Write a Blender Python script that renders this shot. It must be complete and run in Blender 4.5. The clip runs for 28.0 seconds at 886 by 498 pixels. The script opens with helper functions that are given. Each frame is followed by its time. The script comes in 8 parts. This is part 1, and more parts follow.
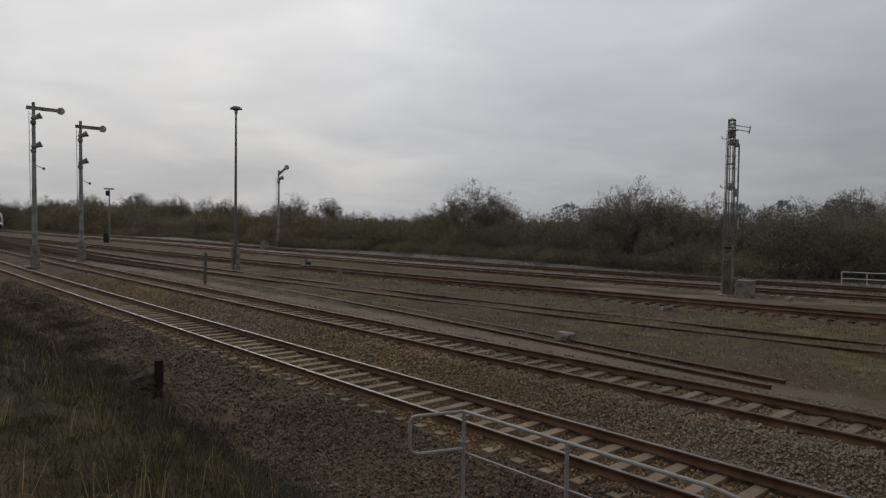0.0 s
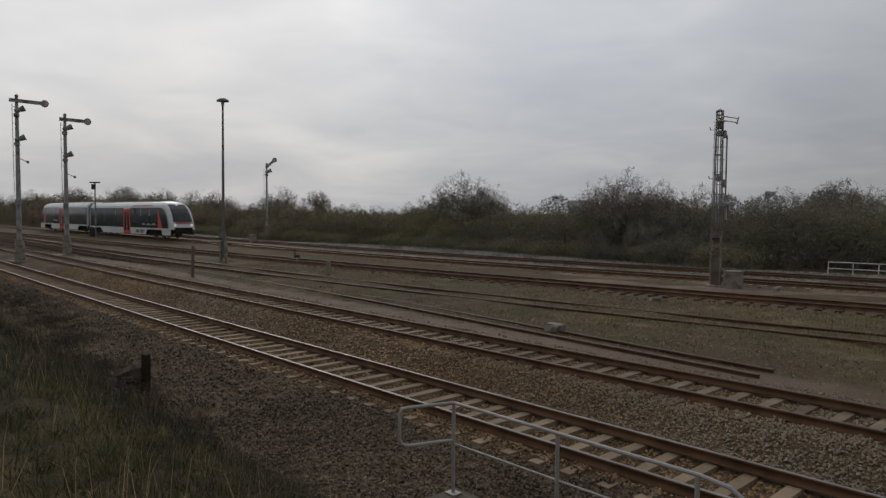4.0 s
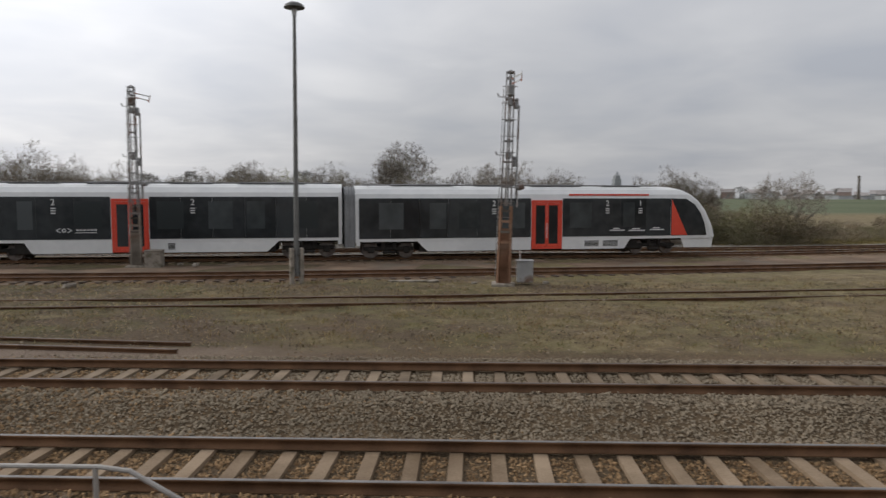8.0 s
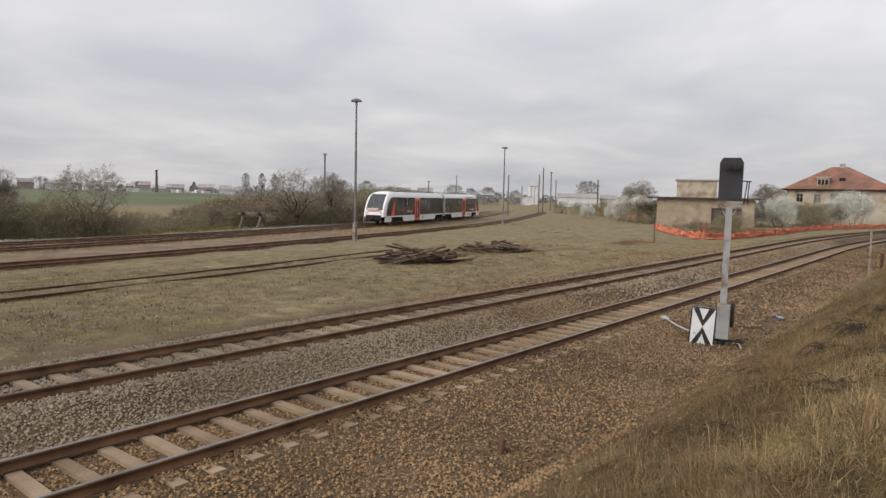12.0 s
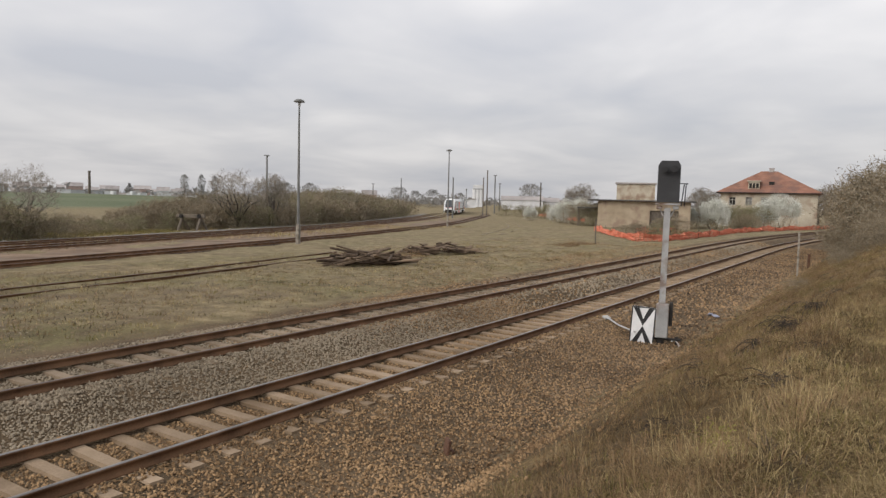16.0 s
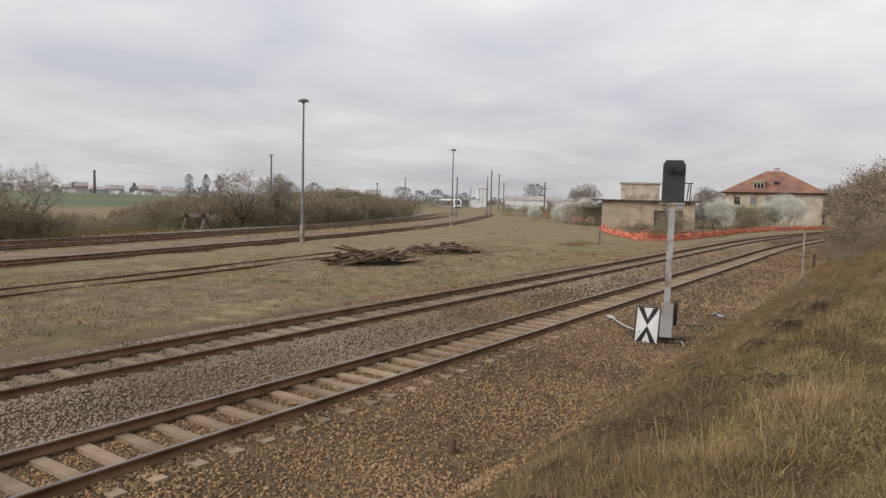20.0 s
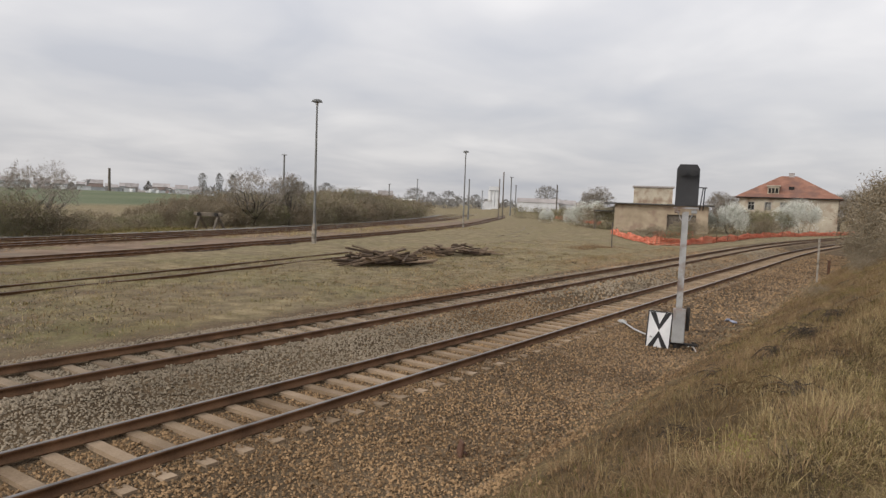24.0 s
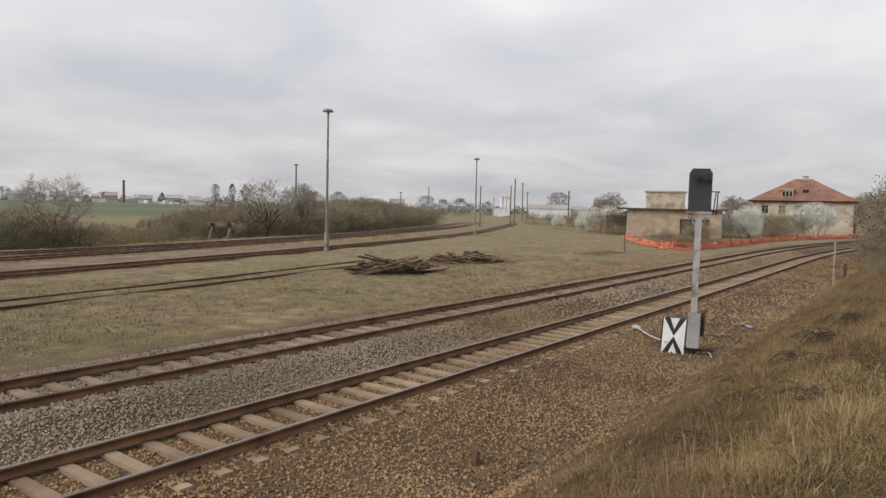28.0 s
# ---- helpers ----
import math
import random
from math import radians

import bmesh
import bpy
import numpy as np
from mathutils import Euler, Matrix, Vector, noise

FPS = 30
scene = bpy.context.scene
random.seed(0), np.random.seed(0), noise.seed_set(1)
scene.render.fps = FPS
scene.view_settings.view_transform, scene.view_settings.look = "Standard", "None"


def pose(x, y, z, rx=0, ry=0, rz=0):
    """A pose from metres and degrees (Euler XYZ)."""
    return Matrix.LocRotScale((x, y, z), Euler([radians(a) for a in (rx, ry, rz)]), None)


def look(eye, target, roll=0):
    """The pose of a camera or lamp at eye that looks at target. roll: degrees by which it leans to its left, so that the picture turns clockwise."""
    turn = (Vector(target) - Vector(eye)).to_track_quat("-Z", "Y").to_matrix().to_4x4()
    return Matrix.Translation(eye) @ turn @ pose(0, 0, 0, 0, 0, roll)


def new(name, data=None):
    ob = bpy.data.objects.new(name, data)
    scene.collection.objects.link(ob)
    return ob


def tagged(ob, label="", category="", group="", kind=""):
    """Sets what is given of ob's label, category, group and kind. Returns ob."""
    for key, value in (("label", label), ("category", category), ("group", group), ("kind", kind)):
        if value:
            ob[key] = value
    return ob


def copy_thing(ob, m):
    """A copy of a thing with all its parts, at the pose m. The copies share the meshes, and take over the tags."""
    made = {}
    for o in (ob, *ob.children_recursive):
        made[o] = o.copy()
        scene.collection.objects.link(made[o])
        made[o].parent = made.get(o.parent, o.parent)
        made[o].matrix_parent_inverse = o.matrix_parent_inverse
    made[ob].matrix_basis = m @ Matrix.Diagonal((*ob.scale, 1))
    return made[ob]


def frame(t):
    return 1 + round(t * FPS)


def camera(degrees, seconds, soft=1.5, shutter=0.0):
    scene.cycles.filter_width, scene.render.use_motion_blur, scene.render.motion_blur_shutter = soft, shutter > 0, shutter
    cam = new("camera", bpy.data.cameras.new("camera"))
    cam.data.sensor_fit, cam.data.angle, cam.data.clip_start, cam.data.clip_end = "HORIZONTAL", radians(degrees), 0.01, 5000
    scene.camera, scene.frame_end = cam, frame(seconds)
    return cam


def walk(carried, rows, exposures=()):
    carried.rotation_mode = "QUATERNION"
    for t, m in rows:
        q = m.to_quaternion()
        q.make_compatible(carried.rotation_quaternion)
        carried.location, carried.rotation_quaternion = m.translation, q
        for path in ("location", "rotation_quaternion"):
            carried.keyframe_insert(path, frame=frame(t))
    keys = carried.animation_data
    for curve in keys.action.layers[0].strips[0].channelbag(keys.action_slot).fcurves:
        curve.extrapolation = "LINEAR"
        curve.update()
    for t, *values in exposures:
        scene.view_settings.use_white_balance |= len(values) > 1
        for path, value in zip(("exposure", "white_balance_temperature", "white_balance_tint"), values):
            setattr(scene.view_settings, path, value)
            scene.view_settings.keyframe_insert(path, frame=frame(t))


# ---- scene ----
cam = camera(65.43, 28.0, soft=1.4, shutter=0.2)
PATH = [
    (0.0, pose(-0.19, -0.25, 3.59, 87.86, -0.69, 48.11)),
    (0.5, pose(-0.20, -0.25, 3.59, 87.91, -1.10, 48.29)),
    (1.0, pose(-0.21, -0.25, 3.59, 87.49, -1.17, 47.83)),
    (1.5, pose(-0.22, -0.24, 3.59, 87.85, -0.83, 47.79)),
    (2.0, pose(-0.23, -0.24, 3.58, 87.55, -0.90, 47.85)),
    (2.5, pose(-0.24, -0.23, 3.58, 87.30, -0.54, 47.83)),
    (4.5, pose(-0.24, -0.19, 3.56, 87.23, -0.38, 46.45)),
    (5.0, pose(-0.24, -0.18, 3.56, 87.15, -0.21, 44.34)),
    (5.5, pose(-0.21, -0.16, 3.57, 86.80, 0.21, 40.70)),
    (6.0, pose(-0.24, -0.13, 3.56, 86.63, 0.52, 33.98)),
    (6.5, pose(-0.23, -0.12, 3.57, 85.80, 0.49, 29.18)),
    (7.0, pose(-0.16, -0.07, 3.57, 85.49, 0.21, 22.46)),
    (7.5, pose(-0.10, -0.01, 3.55, 85.23, 0.14, 12.22)),
    (8.0, pose(-0.00, 0.00, 3.55, 85.73, -0.01, 1.97)),
    (8.5, pose(0.03, 0.00, 3.56, 86.14, -0.09, -8.33)),
    (9.0, pose(0.04, 0.01, 3.57, 86.05, -0.12, -18.95)),
    (9.5, pose(0.05, 0.01, 3.57, 85.77, -0.53, -29.23)),
    (10.0, pose(0.07, 0.01, 3.56, 85.45, 0.48, -36.89)),
    (10.5, pose(0.06, 0.01, 3.56, 85.70, 0.51, -42.96)),
    (11.0, pose(0.06, -0.00, 3.57, 85.67, -0.47, -44.52)),
    (11.5, pose(0.07, -0.03, 3.57, 86.05, -1.42, -47.88)),
    (12.0, pose(0.09, -0.02, 3.56, 85.66, -1.26, -51.49)),
    (12.5, pose(0.11, 0.01, 3.55, 85.48, -0.67, -53.06)),
    (14.5, pose(0.14, 0.04, 3.54, 84.97, -1.19, -55.69)),
    (15.0, pose(0.16, 0.05, 3.54, 85.81, -0.84, -56.00)),
    (15.5, pose(0.14, 0.03, 3.53, 85.83, -0.77, -56.18)),
    (16.0, pose(0.14, 0.02, 3.53, 85.97, -1.38, -56.07)),
    (16.5, pose(0.14, 0.03, 3.54, 85.60, -1.53, -55.39)),
    (17.0, pose(0.17, 0.04, 3.53, 85.70, -1.45, -55.82)),
    (17.5, pose(0.16, 0.04, 3.53, 86.04, -1.35, -55.97)),
    (18.0, pose(0.16, 0.04, 3.53, 85.87, -1.27, -55.98)),
    (18.5, pose(0.16, 0.04, 3.52, 86.09, -1.23, -55.77)),
    (19.0, pose(0.15, 0.03, 3.53, 86.09, -1.29, -56.04)),
    (19.5, pose(0.15, 0.03, 3.53, 86.16, -1.08, -55.76)),
    (20.0, pose(0.14, 0.03, 3.52, 85.94, -1.42, -55.74)),
    (20.5, pose(0.15, 0.03, 3.53, 86.02, -1.37, -55.73)),
    (21.0, pose(0.15, 0.03, 3.53, 86.09, -1.56, -55.84)),
    (21.5, pose(0.15, 0.03, 3.53, 85.90, -2.00, -55.45)),
    (23.5, pose(0.16, 0.04, 3.52, 85.93, -2.14, -54.76)),
    (24.0, pose(0.16, 0.05, 3.53, 86.03, -2.06, -54.76)),
    (24.5, pose(0.17, 0.06, 3.55, 86.24, -1.97, -54.68)),
    (25.0, pose(0.16, 0.05, 3.53, 86.49, -1.70, -54.63)),
    (25.5, pose(0.15, 0.04, 3.54, 86.61, -1.51, -54.72)),
    (26.0, pose(0.14, 0.04, 3.54, 86.94, -1.59, -54.49)),
    (26.5, pose(0.14, 0.04, 3.54, 87.07, -1.34, -53.79)),
    (27.0, pose(0.16, 0.03, 3.54, 87.04, -1.43, -54.02)),
    (27.5, pose(0.15, 0.04, 3.53, 86.55, -1.47, -54.11)),
    (28.0, pose(0.16, 0.05, 3.53, 86.63, -1.32, -53.80)),
]
EXPOSURE = [(0.0, -0.93, 6450, 9), (5.0, -0.86, 6450, 9), (7.0, -0.42, 6500, 10), (8.0, -0.02, 6550, 10), (9.0, 0.12, 6650, 11), (10.0, 0.09, 6700, 11), (11.0, 0.37, 6750, 11), (12.0, 0.39, 6750, 11), (28.0, 0.41, 6750, 11)]
walk(cam, PATH, EXPOSURE)

# ---- daylight: an overcast sky, brighter towards the west where the hidden sun stands ----
SUN_AZ, SUN_EL = radians(70.0), radians(32.0)      # azimuth counted from +y towards -x
sun_way = Vector((-math.sin(SUN_AZ) * math.cos(SUN_EL), math.cos(SUN_AZ) * math.cos(SUN_EL), math.sin(SUN_EL)))


def make_world():
    w = bpy.data.worlds.new("overcast_sky")
    w.use_nodes = True
    scene.world = w
    nt = w.node_tree
    nt.nodes.clear()
    N, L = nt.nodes.new, nt.links.new
    out, bg = N("ShaderNodeOutputWorld"), N("ShaderNodeBackground")
    sky = N("ShaderNodeTexSky")
    sky.sky_type, sky.sun_disc = "NISHITA", False
    sky.sun_elevation, sky.sun_rotation = SUN_EL, -SUN_AZ
    sky.dust_density, sky.air_density = 4.0, 1.0
    co = N("ShaderNodeTexCoord")
    sep = N("ShaderNodeSeparateXYZ")
    L(co.outputs["Generated"], sep.inputs[0])

    def math_node(op, a, b=None):
        m = N("ShaderNodeMath")
        m.operation = op
        for i, v in enumerate((a, b)):
            if v is None:
                continue
            if isinstance(v, (int, float)):
                m.inputs[i].default_value = v
            else:
                L(v, m.inputs[i])
        return m.outputs[0]

    # the cloud deck, seen as a plane overhead
    up = math_node("ADD", math_node("MAXIMUM", sep.outputs[2], 0.0), 0.16)
    comb = N("ShaderNodeCombineXYZ")
    L(math_node("DIVIDE", sep.outputs[0], up), comb.inputs[0])
    L(math_node("DIVIDE", sep.outputs[1], up), comb.inputs[1])
    big, mid, small = N("ShaderNodeTexNoise"), N("ShaderNodeTexNoise"), N("ShaderNodeTexNoise")
    big.inputs["Scale"].default_value, big.inputs["Detail"].default_value, big.inputs["Roughness"].default_value = 0.62, 4.0, 0.45
    small.inputs["Scale"].default_value, small.inputs["Detail"].default_value = 2.6, 6.0
    big.inputs["Distortion"].default_value = 0.4
    mid.inputs["Scale"].default_value, mid.inputs["Detail"].default_value, mid.inputs["Distortion"].default_value = 1.35, 3.0, 0.7
    L(comb.outputs[0], big.inputs["Vector"])
    L(comb.outputs[0], mid.inputs["Vector"])
    L(comb.outputs[0], small.inputs["Vector"])
    mix = math_node("ADD", math_node("ADD", math_node("MULTIPLY", big.outputs[0], 0.52), math_node("MULTIPLY", mid.outputs[0], 0.33)), math_node("MULTIPLY", small.outputs[0], 0.15))
    ramp = N("ShaderNodeValToRGB")
    L(mix, ramp.inputs[0])
    ramp.color_ramp.elements[0].position, ramp.color_ramp.elements[0].color = 0.36, (0.465, 0.488, 0.54, 1)
    ramp.color_ramp.elements[1].position, ramp.color_ramp.elements[1].color = 0.66, (0.70, 0.703, 0.72, 1)
    half = ramp.color_ramp.elements.new(0.50)
    half.color = (0.56, 0.572, 0.605, 1)
    # glow of the hidden sun through the deck
    dot = N("ShaderNodeVectorMath")
    dot.operation = "DOT_PRODUCT"
    L(co.outputs["Generated"], dot.inputs[0])
    dot.inputs[1].default_value = sun_way
    glow = N("ShaderNodeMapRange")
    L(dot.outputs["Value"], glow.inputs[0])
    glow.interpolation_type = "SMOOTHERSTEP"
    for i, v in enumerate((0.26, 1.0, 0.98, 1.93)):
        glow.inputs[i + 1].default_value = v
    # a duller band of distant haze low down
    low = N("ShaderNodeMapRange")
    L(sep.outputs[2], low.inputs[0])
    for i, v in enumerate((0.0, 0.28, 0.72, 1.0)):
        low.inputs[i + 1].default_value = v
    gain = math_node("MULTIPLY", glow.outputs[0], low.outputs[0])
    deck = N("ShaderNodeVectorMath")
    deck.operation = "SCALE"
    L(ramp.outputs[0], deck.inputs[0])
    L(gain, deck.inputs["Scale"])
    thin = N("ShaderNodeVectorMath")
    thin.operation = "SCALE"
    L(sky.outputs[0], thin.inputs[0])
    thin.inputs["Scale"].default_value = 0.01
    add = N("ShaderNodeVectorMath")
    L(deck.outputs[0], add.inputs[0])
    L(thin.outputs[0], add.inputs[1])
    L(add.outputs[0], bg.inputs[0])
    bg.inputs[1].default_value = 1.0
    L(bg.outputs[0], out.inputs[0])


make_world()
sun = new("sun", bpy.data.lights.new("sun", "SUN"))
sun.data.energy, sun.data.angle, sun.data.color = 1.05, radians(25), (1.0, 0.96, 0.9)
sun.matrix_world = look(sun_way * 50, (0, 0, 0))


# ---- materials ----
def surf(name, dark, light, rough=0.8, scale=3.0, metal=0.0, bump=0.3, fine=40.0, spots=None, spot_scale=1.0, world=False, per_object=0.0, per_island=0.0, dist=0.02):
    """A two-scale procedural surface: broad mottling between two colours, fine grain, relief, optional stains."""
    m = bpy.data.materials.new(name)
    m.use_nodes = True
    nt = m.node_tree
    N, L = nt.nodes.new, nt.links.new
    b = nt.nodes["Principled BSDF"]
    if world:
        pos = N("ShaderNodeNewGeometry").outputs["Position"]
    else:
        pos = N("ShaderNodeTexCoord").outputs["Object"]
    n1, n2 = N("ShaderNodeTexNoise"), N("ShaderNodeTexNoise")
    for n, s, d in ((n1, scale, 4.0), (n2, fine, 3.0)):
        n.inputs["Scale"].default_value, n.inputs["Detail"].default_value = s, d
        L(pos, n.inputs["Vector"])
    f = N("ShaderNodeMath")
    f.operation = "MULTIPLY_ADD"
    L(n2.outputs[0], f.inputs[0])
    f.inputs[1].default_value = 0.45
    L(n1.outputs[0], f.inputs[2])
    val = f.outputs[0]
    for amount, socket in ((per_object, None), (per_island, 1)):
        if amount:
            src = N("ShaderNodeNewGeometry").outputs["Random Per Island"] if socket else N("ShaderNodeObjectInfo").outputs["Random"]
            a = N("ShaderNodeMath")
            a.operation = "MULTIPLY_ADD"
            L(src, a.inputs[0])
            a.inputs[1].default_value = amount
            s = N("ShaderNodeMath")
            s.operation = "SUBTRACT"
            L(val, s.inputs[0])
            s.inputs[1].default_value = amount * 0.5
            L(s.outputs[0], a.inputs[2])
            val = a.outputs[0]
    r = N("ShaderNodeValToRGB")
    L(val, r.inputs[0])
    r.color_ramp.elements[0].position, r.color_ramp.elements[0].color = 0.45, (*dark, 1)
    r.color_ramp.elements[1].position, r.color_ramp.elements[1].color = 1.0, (*light, 1)
    col = r.outputs[0]
    if spots:
        n3, r3, mx = N("ShaderNodeTexNoise"), N("ShaderNodeValToRGB"), N("ShaderNodeMix")
        n3.inputs["Scale"].default_value, n3.inputs["Detail"].default_value = spot_scale, 5.0
        L(pos, n3.inputs["Vector"])
        L(n3.outputs[0], r3.inputs[0])
        r3.color_ramp.elements[0].position, r3.color_ramp.elements[1].position = 0.5, 0.64
        mx.data_type = "RGBA"
        L(r3.outputs[0], mx.inputs[0])
        L(col, mx.inputs[6])
        mx.inputs[7].default_value = (*spots, 1)
        col = mx.outputs[2]
    L(col, b.inputs["Base Color"])
    b.inputs["Roughness"].default_value, b.inputs["Metallic"].default_value = rough, metal
    if rough > 0.6:
        b.inputs["Specular IOR Level"].default_value = 0.25
    if bump:
        bp = N("ShaderNodeBump")
        bp.inputs["Strength"].default_value, bp.inputs["Distance"].default_value = bump, dist
        L(f.outputs[0], bp.inputs["Height"])
        L(bp.outputs[0], b.inputs["Normal"])
    return m


def glow_mat(name, color, strength):
    m = bpy.data.materials.new(name)
    m.use_nodes = True
    b = m.node_tree.nodes["Principled BSDF"]
    b.inputs["Base Color"].default_value = (*color, 1)
    b.inputs["Emission Color"].default_value = (*color, 1)
    b.inputs["Emission Strength"].default_value = strength
    return m


M = {}
M["ballast"] = surf("ballast_bed", (0.055, 0.044, 0.036), (0.20, 0.165, 0.135), 0.95, 0.35, bump=0.9, fine=22.0, world=True, spots=(0.13, 0.085, 0.055), spot_scale=0.25)
M["stone_chip"] = surf("crushed_stone", (0.115, 0.068, 0.033), (0.352, 0.228, 0.120), 0.9, 0.30, bump=0.2, fine=30.0, world=True, per_island=0.62)
M["stone_umber"] = surf("dull_rust_stained_stone", (0.061, 0.042, 0.026), (0.25, 0.176, 0.110), 0.9, 0.30, bump=0.2, fine=30.0, world=True, per_island=0.7)
M["stone_dark"] = surf("dark_rust_brown_stone", (0.040, 0.030, 0.021), (0.195, 0.145, 0.100), 0.9, 0.30, bump=0.2, fine=30.0, world=True, per_island=0.7)
M["stone_grey"] = surf("grey_crushed_stone", (0.185, 0.150, 0.106), (0.305, 0.251, 0.181), 0.9, 0.30, bump=0.2, fine=30.0, world=True, per_island=0.22)
M["yard"] = surf("yard_turf", (0.075, 0.065, 0.038), (0.21, 0.185, 0.115), 0.95, 0.16, bump=0.8, fine=9.0, world=True, spots=(0.085, 0.10, 0.045), spot_scale=0.09, dist=0.05)
M["rail_rust"] = surf("rusty_rail_steel", (0.068, 0.036, 0.019), (0.215, 0.118, 0.064), 0.75, 2.0, metal=0.2, bump=0.2, fine=60.0, world=True)
M["rail_top"] = surf("worn_rail_head", (0.12, 0.105, 0.095), (0.28, 0.265, 0.255), 0.40, 1.0, metal=0.5, bump=0.05, fine=30.0, world=True)
M["rail_top_dull"] = surf("dull_rail_head", (0.07, 0.05, 0.042), (0.16, 0.12, 0.10), 0.55, 1.0, metal=0.4, bump=0.1, fine=30.0, world=True)
M["sleeper"] = surf("dusty_concrete_sleeper", (0.15, 0.104, 0.064), (0.335, 0.25, 0.17), 0.9, 1.2, bump=0.3, fine=35.0, per_object=0.35, world=True)
M["old_sleeper"] = surf("weathered_dark_sleeper", (0.045, 0.033, 0.026), (0.15, 0.11, 0.085), 0.92, 2.0, bump=0.6, fine=25.0, per_object=0.4)
M["grey_steel"] = surf("weathered_grey_paint", (0.22, 0.22, 0.22), (0.42, 0.42, 0.41), 0.6, 1.5, metal=0.1, bump=0.1, fine=40.0, spots=(0.16, 0.10, 0.07), spot_scale=2.0)
M["white_paint"] = surf("white_painted_steel", (0.55, 0.56, 0.57), (0.80, 0.80, 0.80), 0.45, 2.0, bump=0.05, fine=50.0)


# ---- mesh helpers ----
def part(name, bm, material, parent=None, label="", smooth=False):
    me = bpy.data.meshes.new(name)
    bm.to_mesh(me)
    bm.free()
    for mt in (material if isinstance(material, (list, tuple)) else [material]):
        me.materials.append(mt)
    if smooth:
        for p in me.polygons:
            p.use_smooth = True
    ob = new(name, me)
    if parent:
        ob.parent = parent
    if label:
        ob["label"] = label
    return ob


def sheet(name, verts, faces, material, parent=None, label="", smooth=False, index=None):
    me = bpy.data.meshes.new(name)
    v, f = np.asarray(verts, np.float32), np.asarray(faces, np.int32)
    me.vertices.add(len(v))
    me.vertices.foreach_set("co", v.ravel())
    k = f.shape[1]
    me.loops.add(f.size)
    me.loops.foreach_set("vertex_index", f.ravel())
    me.polygons.add(len(f))
    me.polygons.foreach_set("loop_start", np.arange(0, f.size, k, dtype=np.int32))
    for mt in (material if isinstance(material, (list, tuple)) else [material]):
        me.materials.append(mt)
    if index is not None:
        me.polygons.foreach_set("material_index", np.asarray(index, np.int32))
    if smooth:
        me.polygons.foreach_set("use_smooth", np.ones(len(f), bool))
    me.update(calc_edges=True)
    me.validate()
    ob = new(name, me)
    if parent:
        ob.parent = parent
    if label:
        ob["label"] = label
    return ob


def empty(name, m=None):
    ob = new(name)
    if m is not None:
        ob.matrix_basis = m
    return ob


def box(bm, x, y, z, sx, sy, sz, m=None, bevel=0.0):
    """A box centred at x, y, z of full sizes sx, sy, sz."""
    t = Matrix.Translation((x, y, z)) @ (m or Matrix())
    g = bmesh.ops.create_cube(bm, size=1.0, matrix=t @ Matrix.Diagonal((sx, sy, sz, 1)))
    if bevel:
        es = list({e for v in g["verts"] for e in v.link_edges})
        bmesh.ops.bevel(bm, geom=es, offset=bevel, segments=1, affect="EDGES")


def rod(bm, a, b, r0, r1=None, n=8):
    a, b = Vector(a), Vector(b)
    d = b - a
    q = d.to_track_quat("Z", "Y").to_matrix().to_4x4()
    bmesh.ops.create_cone(bm, cap_ends=True, segments=n, radius1=r0, radius2=r0 if r1 is None else r1, depth=d.length, matrix=Matrix.Translation((a + b) / 2) @ q)


def ball(bm, c, r, sx=1, sy=1, sz=1, n=10):
    bmesh.ops.create_uvsphere(bm, u_segments=n, v_segments=max(5, n // 2 + 1), radius=r, matrix=Matrix.Translation(c) @ Matrix.Diagonal((sx, sy, sz, 1)))


def prism(bm, outline, y0, y1, m=None):
    """An outline in x, z pushed from y0 to y1."""
    m = m or Matrix()
    a = [bm.verts.new(m @ Vector((x, y0, z))) for x, z in outline]
    b = [bm.verts.new(m @ Vector((x, y1, z))) for x, z in outline]
    bm.faces.new(a)
    bm.faces.new(b[::-1])
    for i in range(len(a)):
        j = (i + 1) % len(a)
        bm.faces.new((a[j], a[i], b[i], b[j]))
    bmesh.ops.recalc_face_normals(bm, faces=bm.faces[:])


# ---- the lie of the land ----
def smooth_step(a, b, v):
    t = np.clip((v - a) / (b - a), 0, 1)
    return t * t * (3 - 2 * t)


def yard_z(x):
    """Height of the rails in the yard, which climbs gently to the west."""
    return 0.33 + 0.75 * smooth_step(-5.0, -105.0, x)


def running_z(x):
    """Height of the two outer running tracks, which dip a little to the east."""
    return yard_z(x) - 0.20 * smooth_step(-5.0, 20.0, x)


def inner_z(x):
    """Height of the inner yard track."""
    return yard_z(x) - 0.10 * smooth_step(-5.0, 20.0, x)


T5_PTS = [(-420, 23.4), (-260, 24.8), (-122, 26.4), (-90, 27.3), (-60, 29.9), (-45, 31.5), (-30, 33.6), (-15, 36.3), (0, 39.2), (12, 42.2), (30, 47.1), (60, 56.5), (90, 67.9), (111, 77.3), (138, 91.5), (170, 108.5), (207, 134), (242, 166), (267, 205), (282, 250), (292, 300), (298, 360), (302, 440), (305, 520)]
T4_PTS = [(-420, 13), (-260, 14.8), (-122, 17.2), (-90, 18.8), (-60, 21.8), (-45, 23.8), (-30, 25.9), (0, 30.6), (30, 37.6), (60, 46.4), (90, 57.9), (115, 70), (142, 83.5), (173, 101.5), (211, 128), (247, 160), (273, 201), (289, 247)]
